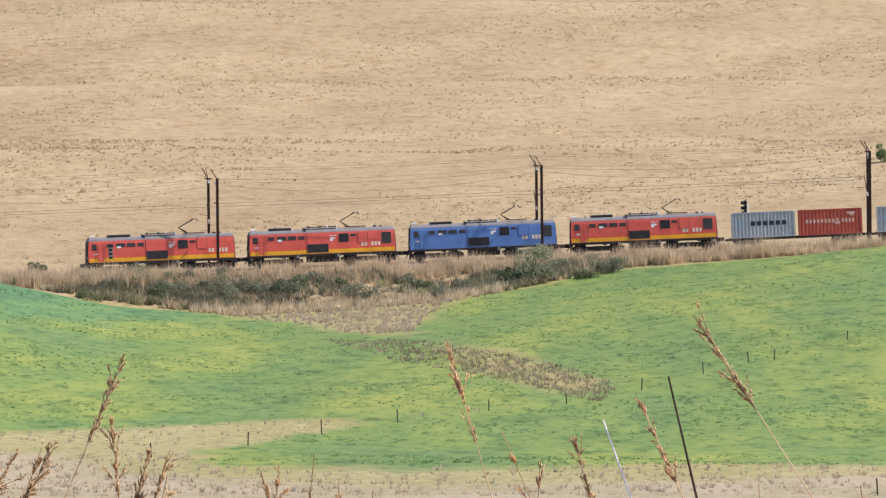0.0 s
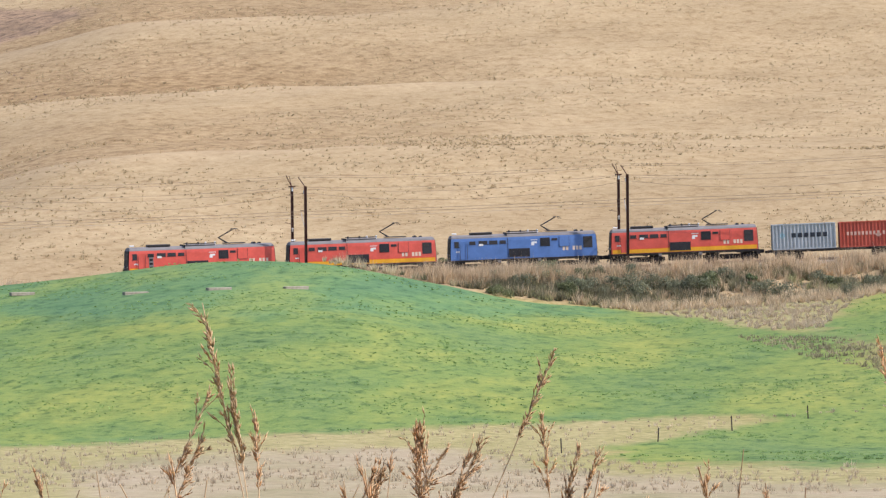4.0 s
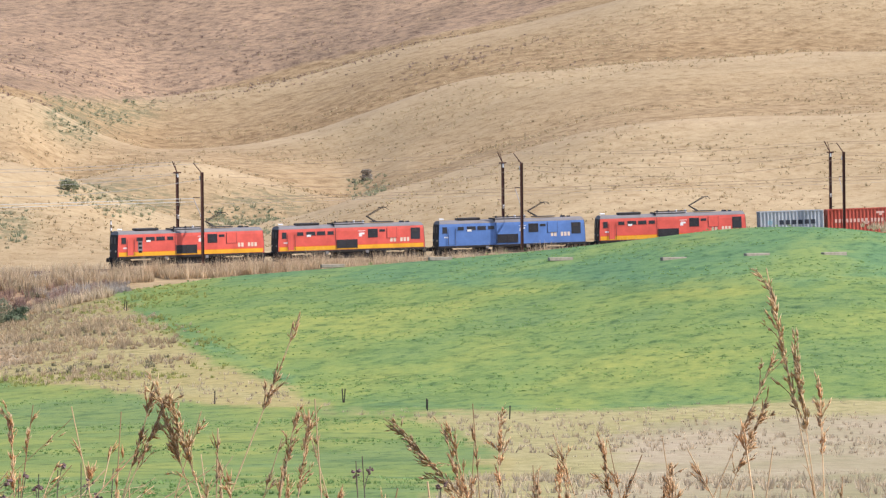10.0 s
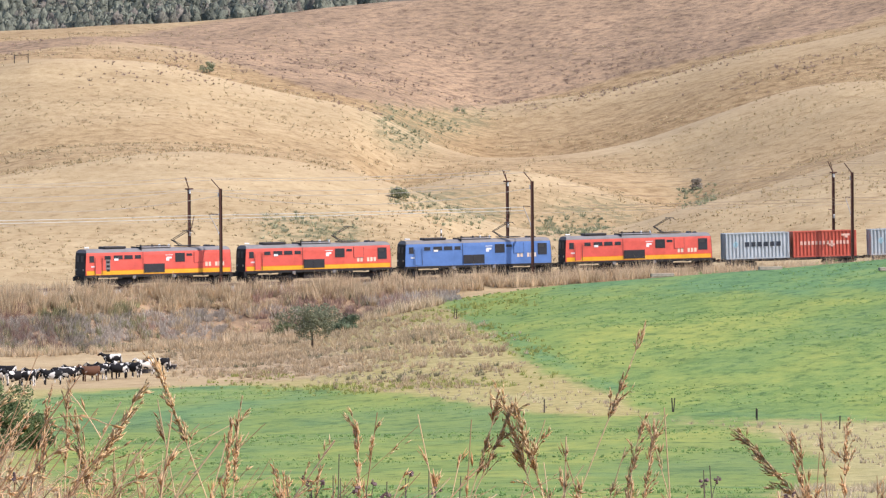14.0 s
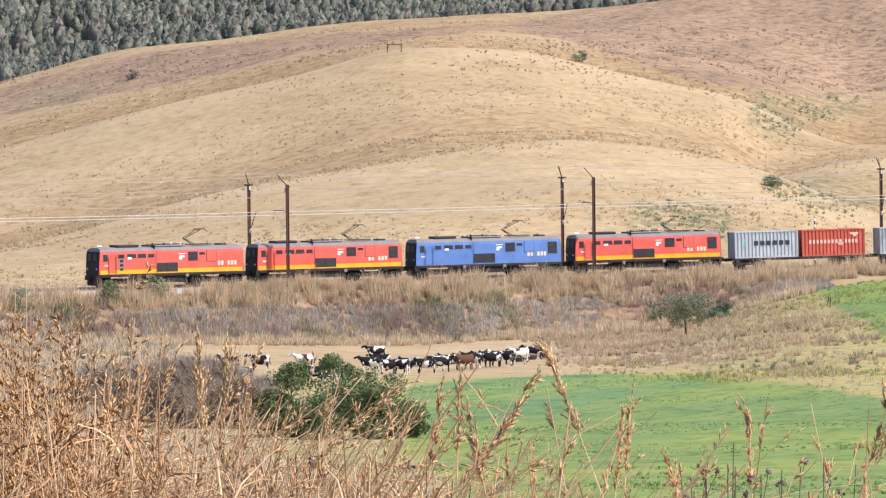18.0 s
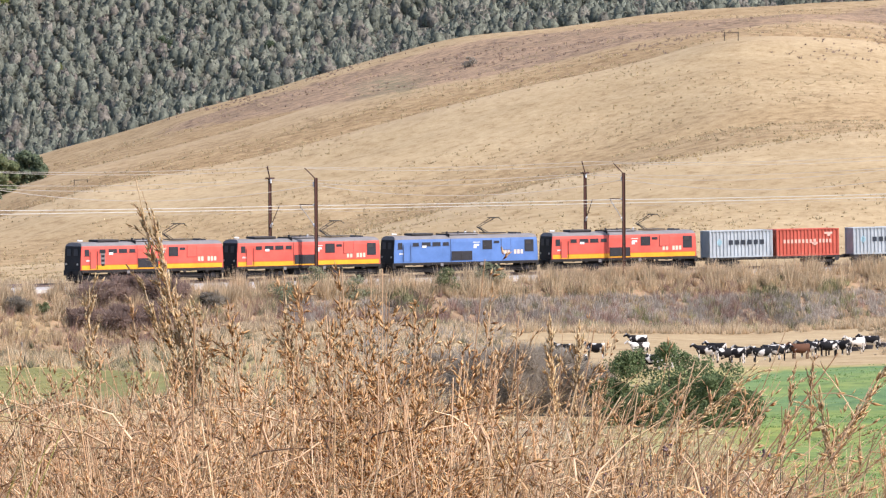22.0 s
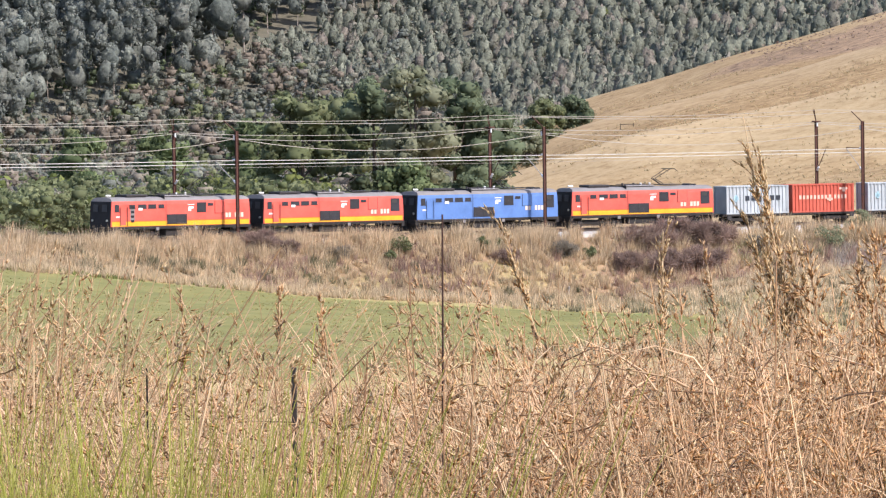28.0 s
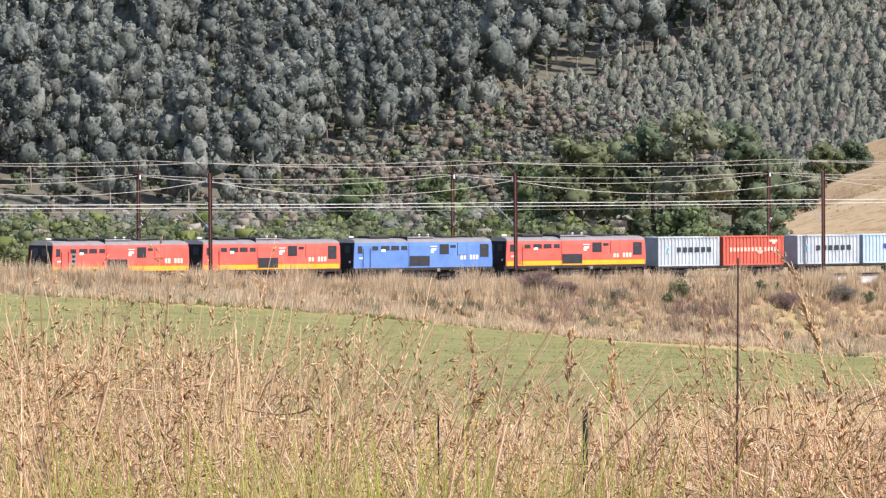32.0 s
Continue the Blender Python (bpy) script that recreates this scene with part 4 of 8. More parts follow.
# viewing-angle glint is set by colour in both loops: dark spans, then brighter
for spans, mat, fat, tone in ((slice(0, 5), WIRE_DARK, 0.7, "glintless"), (slice(5, None), WIRE, 1.0, "bright")):
    strung("contact_wire", 0.05, 6.08, 0.0, 0.036 * fat, tone + " bare contact wire over the near track", mat, spans)
    strung("catenary_wire", 0.05, 6.40, 0.06, 0.036 * fat, tone + " bare catenary wire over the near track", mat, spans)
for spans, mat, thin in ((slice(0, 5), WIRE_DARK, 0.7), (slice(5, None), WIRE_DULL, 1.0)):
    strung("earth_wire", NEAR + 1.1, 9.65, 0.35, 0.026 * thin, "thin earth wire between the near masts", mat, spans)
    strung("feeder_wire", NEAR + 0.25, 8.2, 1.15, 0.03 * thin, "sagging feeder wire between the near masts", mat, spans)
    strung("earth_wire", FAR - 0.95, 9.8, 0.3, 0.024 * thin, "thin earth wire between the far masts", mat, spans)
    strung("feeder_wire", FAR - 0.2, 8.6, 0.75, 0.027 * thin, "sagging feeder wire between the far masts", mat, spans)
    strung("feeder_wire", FAR + 0.3, 8.7, 0.4, 0.024 * thin, "thin feeder wire between the far masts", mat, spans)
strung("contact_wire", 3.5, 5.75, 0.0, 0.012, "thin contact wire over the far track")


# ---- track ----
def ribbon(name, offs, s0, s1, step, mat, label, category):
    """A strip of a given section (off, dz) laid along the line."""
    vs, fs = [], []
    ss = np.arange(s0, s1, step)
    n = len(offs)
    for s in ss:
        for off, dz in offs:
            vs.append(tuple(on_line(float(s), off, dz)[0]))
    for i in range(len(ss) - 1):
        for c in range(n - 1):
            fs.append((i * n + c, i * n + c + 1, i * n + n + c + 1, i * n + n + c))
    me = bpy.data.meshes.new(name)
    me.from_pydata(vs, [], fs)
    me.materials.append(mat)
    return tagged(new(name, me), label, category, kind="structure")


RAILSTEEL = plain("rail_steel", (0.22, 0.16, 0.13), 0.4, 0.7)
PALE_STRIP = plain("bright_strip", (0.52, 0.48, 0.42), 0.85, vary=0.12)
SLEEPER = plain("concrete_sleeper", (0.36, 0.34, 0.31), 0.9)
S0, S1 = float(LINE_S[5]), float(LINE_S[-5])
for c in (0.0, 3.6):
    ribbon("ballast_bed", [(c - 2.2, -0.6), (c - 1.5, -0.16), (c + 1.5, -0.16), (c + 2.2 if c else c + 1.8, -0.6 if c else -0.2)], S0, S1, 4.0, BALLAST, "grey stone ballast bed under the track", "ballast")
    for g in (-0.55, 0.55):
        ribbon("rail", [(c + g - 0.035, -0.15), (c + g - 0.035, 0.0), (c + g + 0.035, 0.0), (c + g + 0.035, -0.15)], S0, S1, 4.0, RAILSTEEL, "steel rail with worn bright head", "rail")
# strip added for the bright line by the rail; brightness lies in its colour
ribbon("cable_trough", [(-2.75, -0.62), (-2.75, -0.34), (-2.45, -0.34), (-2.45, -0.6)], float(np.interp(18.4, LINE_A, LINE_S)), float(np.interp(23.8, LINE_A, LINE_S)), 4.0, PALE_STRIP, "pale strip standing for the bright line beside the near track", "cable trough")
vs, fs = [], []
for c in (0.0, 3.6):
    for s in np.arange(S0 + 2, S1 - 2, 0.75):
        p, q = on_line(float(s), c, -0.15)
        w = Vector((q.y, -q.x, 0))
        b = len(vs)
        for dz in (-0.08, 0.02):
            for u, v in ((-1.05, -0.11), (1.05, -0.11), (1.05, 0.11), (-1.05, 0.11)):
                vs.append(tuple(p + w * u + q * v + Vector((0, 0, dz))))
        fs += [(b + 4, b + 5, b + 6, b + 7), (b, b + 1, b + 5, b + 4), (b + 1, b + 2, b + 6, b + 5), (b + 2, b + 3, b + 7, b + 6), (b + 3, b, b + 4, b + 7)]
me = bpy.data.meshes.new("sleepers")
me.from_pydata(vs, [], fs)
me.materials.append(SLEEPER)
tagged(new("sleepers", me), "grey concrete railway sleepers under the rails", "sleepers", kind="stuff")


# ---- plants ----
def foliage(name, stops, rough=0.8, trans=0.45, coords_scale=0.15, grain=0.0):
    """Leaves or straw: each blade or leaf takes its own tone from a range."""
    m, n, l, b = material(name, rough, 0.0, 0.15)
    g = n.new("ShaderNodeNewGeometry")
    r = ramp(n, l, g.outputs["Random Per Island"], [(i / (len(stops) - 1), c) for i, c in enumerate(stops)])
    big = noise_node(n, l, coords_scale, 2.0)
    k = ramp(n, l, big.outputs[0], [(0.3, (0.72, 0.72, 0.72)), (0.7, (1.25, 1.25, 1.25))])
    tone = mix(n, l, 1.0, r.outputs[0], k.outputs[0], "MULTIPLY")
    if grain:
        sprays = noise_node(n, l, grain, 3.0, 0.7)
        d = ramp(n, l, sprays.outputs[0], [(0.36, (0.62, 0.62, 0.62)), (0.5, (0.98, 0.98, 0.98)), (0.64, (1.3, 1.3, 1.26))])
        tone = mix(n, l, 1.0, tone, d.outputs[0], "MULTIPLY")
        bump(n, l, b, sprays.outputs[0], 1.0, 0.35)
    l.new(tone, b.inputs["Base Color"])
    tl = n.new("ShaderNodeBsdfTranslucent")
    l.new(b.inputs["Base Color"].links[0].from_socket, tl.inputs[0])
    ms = n.new("ShaderNodeMixShader")
    ms.inputs[0].default_value = trans
    l.new(b.outputs[0], ms.inputs[1])
    l.new(tl.outputs[0], ms.inputs[2])
    l.new(ms.outputs[0], n["Material Output"].inputs[0])
    return m


def mesh_from(name, verts, faces, mat):
    """A mesh from arrays: verts (n, 3), faces (m, 3 or 4)."""
    me = bpy.data.meshes.new(name)
    nv, (nf, k) = len(verts), faces.shape
    me.vertices.add(nv)
    me.vertices.foreach_set("co", np.ascontiguousarray(verts, np.float32).reshape(-1))
    me.loops.add(nf * k)
    me.loops.foreach_set("vertex_index", np.ascontiguousarray(faces, np.int32).reshape(-1))
    me.polygons.add(nf)
    me.polygons.foreach_set("loop_start", np.arange(nf, dtype=np.int32) * k)
    me.polygons.foreach_set("loop_total", np.full(nf, k, np.int32))
    me.update(calc_edges=True)
    me.materials.append(mat)
    return me


def tufts(rng, pos, high, wide, blades, thick):
    """Grass tufts at pos (n, 3): blades as slim bent triangles; high and wide per tuft."""
    n = len(pos)
    a = rng.uniform(0, 2 * np.pi, (n, blades))
    lean = rng.uniform(0.1, 1.0, (n, blades)) * wide[:, None]
    h = high[:, None] * rng.uniform(0.55, 1.1, (n, blades))
    base = pos[:, None, :] + np.stack([np.cos(a) * lean * 0.35, np.sin(a) * lean * 0.35, np.zeros_like(a) - 0.05], -1)
    tip = pos[:, None, :] + np.stack([np.cos(a) * lean, np.sin(a) * lean, h], -1)
    t2 = rng.uniform(0, 2 * np.pi, (n, blades))
    side = np.stack([np.cos(t2), np.sin(t2), np.zeros_like(t2)], -1) * (thick * rng.uniform(0.6, 1.3, (n, blades)))[..., None]
    v = np.stack([base - side, base + side, tip], 2).reshape(-1, 3)
    return v, np.arange(len(v)).reshape(-1, 3)


def ground_many(a, r):
    """Ground places for arrays of bearings and distances."""
    out = np.zeros((len(a), 3))
    order = np.round(a / 0.07).astype(int)
    for key in np.unique(order):
        m = order == key
        xs, ys = profile(key * 0.07)
        out[m, 2] = np.interp(r[m], xs, ys)
    out[:, 0], out[:, 1] = -np.sin(np.radians(a)) * r, np.cos(np.radians(a)) * r
    far = np.clip((r - track_r(a) - 20) / 60, 0, 1) + np.clip((track_r(a) - 30 - r) / 40, 0, 1) * 0.3
    X, Y = out[:, 0], out[:, 1]
    out[:, 2] += (np.sin(X * 0.11 + 1.3 * np.sin(Y * 0.07)) + np.sin(Y * 0.09 + X * 0.05) + 0.6 * np.sin(X * 0.31 - Y * 0.23)) * 0.22 * far * np.clip(r / 200, 0, 1)
    return out


def slopes_of(p, a, r):
    return np.degrees(np.arctan2(p[:, 2] - EYE_Z, r)) - level(a)


def in_any(polys, a, s):
    res = np.zeros(a.shape, bool)
    for q in polys:
        res |= inside(q, a, s)
    return res


STRAW = foliage("dry_straw", [(0.34, 0.24, 0.13), (0.44, 0.32, 0.18), (0.54, 0.41, 0.24), (0.39, 0.28, 0.155)])
BANKGRASS = foliage("bank_grass", [(0.44, 0.33, 0.205), (0.57, 0.445, 0.285), (0.69, 0.56, 0.38), (0.51, 0.385, 0.24)], coords_scale=0.8)
OLIVE_TUFT = foliage("olive_pasture_tufts", [(0.29, 0.255, 0.10), (0.36, 0.315, 0.125), (0.44, 0.37, 0.165), (0.32, 0.28, 0.11)], coords_scale=0.3)
PASTURE_TUFT = foliage("dark_pasture_tufts", [(0.18, 0.295, 0.11), (0.22, 0.335, 0.115), (0.28, 0.385, 0.13), (0.195, 0.31, 0.11)], coords_scale=0.3)
BANKDARK = foliage("bank_weeds", [(0.15, 0.15, 0.08), (0.22, 0.205, 0.12), (0.29, 0.26, 0.165), (0.18, 0.16, 0.10)])
ASHWEED = foliage("grey_dead_weeds", [(0.32, 0.27, 0.22), (0.43, 0.375, 0.315), (0.53, 0.47, 0.395), (0.37, 0.32, 0.265)])
HILLGRASS = foliage("hill_tussocks", [(0.36, 0.275, 0.152), (0.45, 0.35, 0.20), (0.54, 0.43, 0.255), (0.40, 0.305, 0.17)], coords_scale=0.3)
HILLSAGE = foliage("hollow_shrub_leaves", [(0.25, 0.25, 0.14), (0.32, 0.32, 0.19), (0.40, 0.39, 0.25), (0.30, 0.28, 0.165)], coords_scale=0.4)
HILLBROWN = foliage("brown_hill_scrub", [(0.25, 0.18, 0.13), (0.32, 0.235, 0.175), (0.40, 0.295, 0.22), (0.29, 0.20, 0.165)], coords_scale=0.4)
SEDGE = foliage("dull_green_bank_grass", [(0.25, 0.25, 0.125), (0.33, 0.325, 0.165), (0.42, 0.395, 0.215), (0.29, 0.28, 0.14)], coords_scale=0.6)
KNOLL = foliage("pinkish_dry_grass", [(0.38, 0.28, 0.172), (0.48, 0.365, 0.228), (0.57, 0.445, 0.285), (0.42, 0.315, 0.192)])
LEAF_DARK = foliage("dark_bush_leaves", [(0.082, 0.108, 0.062), (0.128, 0.16, 0.092), (0.19, 0.222, 0.132), (0.104, 0.132, 0.076)])
LEAF_MID = foliage("green_leaves", [(0.093, 0.128, 0.061), (0.157, 0.200, 0.092), (0.232, 0.273, 0.127), (0.122, 0.160, 0.074)])
LEAF_BUSH = foliage("bush_leaves", [(0.085, 0.118, 0.052), (0.14, 0.182, 0.08), (0.215, 0.262, 0.118), (0.105, 0.142, 0.062)], coords_scale=0.9)
PALESTRAW = foliage("pale_stubble", [(0.42, 0.33, 0.22), (0.50, 0.40, 0.275), (0.58, 0.475, 0.335), (0.46, 0.365, 0.245)], coords_scale=0.4)
# gum leaves, with some blue added in place of distance haze
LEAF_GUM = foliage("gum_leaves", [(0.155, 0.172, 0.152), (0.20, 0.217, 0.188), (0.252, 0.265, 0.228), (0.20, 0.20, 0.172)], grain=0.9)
LEAF_YOUNG = foliage("young_gum_leaves", [(0.18, 0.192, 0.152), (0.215, 0.226, 0.175), (0.25, 0.26, 0.20), (0.26, 0.226, 0.19)], grain=1.3)
LEAF_GREY = foliage("grey_scrub_twigs", [(0.23, 0.20, 0.155), (0.31, 0.275, 0.215), (0.40, 0.35, 0.28), (0.26, 0.225, 0.175)])
THICKET = foliage("brown_grey_twigs", [(0.31, 0.255, 0.195), (0.40, 0.335, 0.26), (0.50, 0.43, 0.34), (0.35, 0.29, 0.225)], trans=0.6)
SLOPE_TWIGS = foliage("dull_brown_twigs", [(0.185, 0.155, 0.12), (0.24, 0.20, 0.155), (0.30, 0.25, 0.195), (0.21, 0.175, 0.14)])
LEAF_SAGE = foliage("grey_green_leaves", [(0.15, 0.165, 0.10), (0.21, 0.22, 0.14), (0.28, 0.285, 0.185), (0.18, 0.19, 0.115)])
GULLY = foliage("brown_gully_scrub", [(0.21, 0.18, 0.105), (0.30, 0.255, 0.155), (0.37, 0.32, 0.205), (0.25, 0.21, 0.13)])
LEAF_OLIVE = foliage("olive_scrub_leaves", [(0.110, 0.132, 0.062), (0.165, 0.187, 0.090), (0.231, 0.248, 0.129), (0.138, 0.154, 0.078)])
LEAF_PALE = foliage("pale_thistle_leaves", [(0.19, 0.215, 0.12), (0.27, 0.29, 0.17), (0.36, 0.37, 0.24), (0.22, 0.245, 0.14)])
LEAF_PURPLE = foliage("purplish_bare_twigs", [(0.228, 0.156, 0.127), (0.312, 0.222, 0.178), (0.396, 0.294, 0.236), (0.264, 0.186, 0.155)])
LEAF_YELLOW = foliage("yellow_green_leaves", [(0.12, 0.145, 0.045), (0.18, 0.205, 0.065), (0.25, 0.275, 0.09), (0.14, 0.17, 0.055)])
BARK = plain("pale_bark", (0.26, 0.22, 0.18), 0.9, vary=0.4)
BARK_DARK = plain("dark_bark", (0.09, 0.07, 0.055), 0.9, vary=0.4)


CORE_V = np.array([(x, y, z) for x in (-1, 1) for y in (-1, 1) for z in (-1, 1)], float) / np.sqrt(3)
CORE_F = np.array([(0, 1, 3, 2), (4, 6, 7, 5), (0, 4, 5, 1), (2, 3, 7, 6), (0, 2, 6, 4), (1, 5, 7, 3)])
BALL_V = np.array([(x, y, z) for x in (-1, 0, 1) for y in (-1, 0, 1) for z in (-1, 0, 1)], float)
BALL_V = BALL_V / np.maximum(np.linalg.norm(BALL_V, axis=1), 1)[:, None]


def ball_faces():
    """The 24 quads of a ball made from a cube cut in four on each side."""
    out = []
    for ax, side, p, q in itertools.product(range(3), (-1, 1), (-1, 0), (-1, 0)):
        c = []
        for dp, dq in ((0, 0), (1, 0), (1, 1), (0, 1))[::side]:
            e = [0, 0, 0]
            e[ax], e[(ax + 1) % 3], e[(ax + 2) % 3] = side, p + dp, q + dq
            c.append((e[0] + 1) * 9 + (e[1] + 1) * 3 + e[2] + 1)
        out.append(c)
    return np.array(out)


BALL_F = ball_faces()


def leaf_cloud(rng, centres, radii, n, size, squash=0.8, core=0.0, skin=0.7, ball=False):
    """Leaf sprays round lumps: n quads a lump, lying loosely along its skin, sparse at the rim; core fills the inside."""
    cen, rad0 = np.asarray(centres, float), np.asarray(radii, float)
    c, rad = np.repeat(cen, n, 0), np.repeat(rad0, n)
    d = rng.normal(size=c.shape)
    d /= np.linalg.norm(d, axis=1)[:, None]
    q = c + d * (rad * rng.uniform(0.5, 1.12, len(c)) ** 0.6)[:, None] * np.array([1, 1, squash])
    nrm = d + rng.normal(size=c.shape) * (1.05 - skin)
    u = np.cross(nrm, rng.normal(size=c.shape))
    u /= np.linalg.norm(u, axis=1)[:, None] + 1e-9
    w = np.cross(nrm, u)
    w /= np.linalg.norm(w, axis=1)[:, None] + 1e-9
    s = size * rng.uniform(0.5, 1.4, len(c))[:, None]
    v = np.stack([q - u * s, q - w * s * 0.6, q + u * s, q + w * s * 0.6], 1).reshape(-1, 3)
    f = np.arange(len(v)).reshape(-1, 4)
    if core:
        k = len(cen)
        bv, bf = (BALL_V, BALL_F) if ball else (CORE_V, CORE_F)
        cv = cen[:, None] + bv[None] * (rad0 * core)[:, None, None] * np.array([1, 1, squash]) * rng.uniform(0.55 if ball else 0.7, 1.3 if ball else 1.2, (k, len(bv), 1))
        cf = bf[None] + (np.arange(k) * len(bv))[:, None, None] + len(v)
        v, f = np.concatenate([v, cv.reshape(-1, 3)]), np.concatenate([f, cf.reshape(-1, 4)])
    return v, f


def crown_lumps(rng, h0, h1, width, n, shape="round"):
    """Lump centres and sizes of a crown between two heights."""
    t = rng.uniform(0, 1, n)
    if shape == "round":
        reach = np.sqrt(np.clip(1 - (2 * t - 1) ** 2 * 0.85, 0.05, 1))
    elif shape == "flat":
        reach = 0.55 + 0.45 * np.clip(t * 1.6, 0, 1)
    else:
        reach = np.clip(np.minimum(t * 3 + 0.35, (1.12 - t) * 1.25), 0.12, 1)
    a, k = rng.uniform(0, 2 * np.pi, n), np.sqrt(rng.uniform(0.05, 1, n))
    rr = width / 2 * 0.72 * reach * k
    cen = np.stack([np.cos(a) * rr, np.sin(a) * rr, h0 + (h1 - h0) * t], -1)
    rad = width * (0.17 if n < 25 else 0.135) * rng.uniform(0.75, 1.35, n) * (0.55 + 0.45 * reach)
    return cen, rad


def build_plant(name, rng, high, width, lumps, leaves, size, leafmat, barkmat, label, category, shape="round", clear=0.25, trunk=0.05, group="", limbs=6, core=0.0, twiggy=False):
    """A tree or bush: tapered trunk, limbs, and a crown of lumps of leaves or bare twigs with gaps."""
    t = tagged(new(name), label, category, group)
    cen, rad = crown_lumps(rng, high * clear, high * 0.93, width, lumps, shape)
    bm = bmesh.new()
    bend = Vector((rng.uniform(-0.06, 0.06), rng.uniform(-0.06, 0.06), 0)) * high
    top = Vector((0, 0, high * 0.8)) + bend
    mid = Vector((0, 0, high * 0.4)) + bend * 0.7
    rod(bm, (0, 0, -0.25), mid, high * trunk, high * trunk * 0.62, 7)
    rod(bm, mid, top, high * trunk * 0.62, high * trunk * 0.15, 6)
    part("trunk", bm, barkmat, t)
    for k in range(min(limbs, lumps)):
        f = rng.uniform(0.3, 0.75)
        bm = bmesh.new()
        rod(bm, Vector((0, 0, 0)).lerp(top, f), Vector(cen[k]), high * trunk * 0.3, high * trunk * 0.07, 5)
        part("limb", bm, barkmat, t)
    if twiggy:
        c, w = np.repeat(cen, leaves, 0), np.repeat(rad, leaves)[:, None]
        d = rng.normal(size=c.shape) + np.array([0, 0, 0.5])
        d /= np.linalg.norm(d, axis=1)[:, None]
        st, en = c + d * w * rng.uniform(0, 0.6, w.shape), c + d * w * rng.uniform(0.8, 1.35, w.shape)
        u = np.cross(d, rng.normal(size=c.shape))
        u *= size / (np.linalg.norm(u, axis=1)[:, None] + 1e-9)
        v = np.stack([st - u, st + u, en], 1).reshape(-1, 3)
        f = np.arange(len(v)).reshape(-1, 3)
    else:
        v, f = leaf_cloud(rng, cen, rad, leaves, size, core=core, skin=0.5, ball=True)
    me = mesh_from("crown", v, f, leafmat)
    ob = new("crown", me)
    ob.parent = t
    return t


def grass_field(name, rng, n, a0, a1, rfun, high, wide, blades, thick, mat, label, keep=None, swell=0.0):
    a = rng.uniform(a0, a1, n)
    r = rfun(a, rng.uniform(0, 1, n))
    p = ground_many(a, r)
    if keep is not None:
        m = keep(a, r, p)
        a, r, p = a[m], r[m], p[m]
    h = rng.uniform(*high, len(a))
    if swell:
        x, y = p[:, 0], p[:, 1]
        h = h * (1 + swell * (np.sin(x * 1.9 + 2 * np.sin(y * 0.8)) + np.sin(y * 1.3 - x * 0.6) + np.sin(x * 0.7 + y * 0.45)) / 3)
    v, f = tufts(rng, p, h, h * wide, blades, thick)
    return tagged(new(name, mesh_from(name, v, f, mat)), label, "grass", kind="stuff")


rg = np.random.default_rng(7)


def clumped(a, r, scale=9.0, cut=0.1):
    x, y = -np.sin(np.radians(a)) * r, np.cos(np.radians(a)) * r
    return (np.sin(x / scale + 2 * np.sin(y / scale * 0.6)) + np.sin(y / scale * 0.8 - x / scale * 0.7) + np.sin((x + y) / scale * 2.3) * 0.7 + rg.uniform(-0.9, 0.9, len(a))) > cut


# hillside straw in scattered tussocks, denser near the railway
grass_field("hill_grass", rg, 9000, -5, 25.5, lambda a, u: track_r(a) + 15 + 120 * u ** 2, (0.04, 0.1), 2.4, 6, 0.05, STRAW, "dry straw-coloured grass tufts on the hillside")
# tussocks over the hills, in drifts, with low scrub in the hollows and over the brown upper slope
grass_field("hill_tussocks", rg, 105000, -5, 25.5, lambda a, u: track_r(a) + 20 + 560 * u, (0.1, 0.26), 2.0, 5, 0.09, HILLGRASS, "dry grass tussocks over the rolling hills",
            keep=lambda a, r, p: clumped(a, r, 11.0, 0.0) & (~in_any(SCRUB[1:3], a, slopes_of(p, a, r)) | (rg.uniform(size=len(a)) < 0.25)), swell=0.7)
HOLLOWS = [[(13.1, 1.1), (12.5, 1.05), (11.95, 1.08), (12.1, 0.92), (12.5, 0.8), (12.8, 0.66), (13.0, 0.8)], [(12.97, 0.3), (12.6, 0.22), (12.2, 0.05), (12.0, -0.05), (12.3, -0.06), (12.7, 0.06), (13.0, 0.17)],
           [(11.55, 0.0), (10.9, 0.02), (10.7, -0.2), (11.5, -0.24)], [(14.2, 0.02), (13.6, 0.03), (13.2, -0.1), (13.3, -0.28), (14.2, -0.28)], [(10.2, 0.32), (9.75, 0.3), (9.8, 0.18), (10.15, 0.16)]]
UPLAND = [[(16.5, 1.35), (14.2, 1.75), (9.0, 1.75), (7.5, 1.6), (9.2, 1.3), (11.0, 1.12), (12.2, 1.05), (13.2, 1.1), (14.0, 1.3)], [(22.8, 0.95), (21.0, 1.2), (18.5, 1.5), (16.0, 1.7), (17.0, 1.45), (19.5, 1.15), (22.0, 0.7)]]
grass_field("hollow_shrubs", rg, 30000, 9.6, 14.3, lambda a, u: track_r(a) + 30 + 620 * u, (0.15, 0.42), 1.4, 12, 0.06, HILLSAGE, "low grey-green shrubs in the hollows of the hill",
            keep=lambda a, r, p: in_any(HOLLOWS, a, slopes_of(p, a, r) + rg.normal(size=len(a)) * 0.03) & clumped(a, r, 6.0, -0.2), swell=0.6)
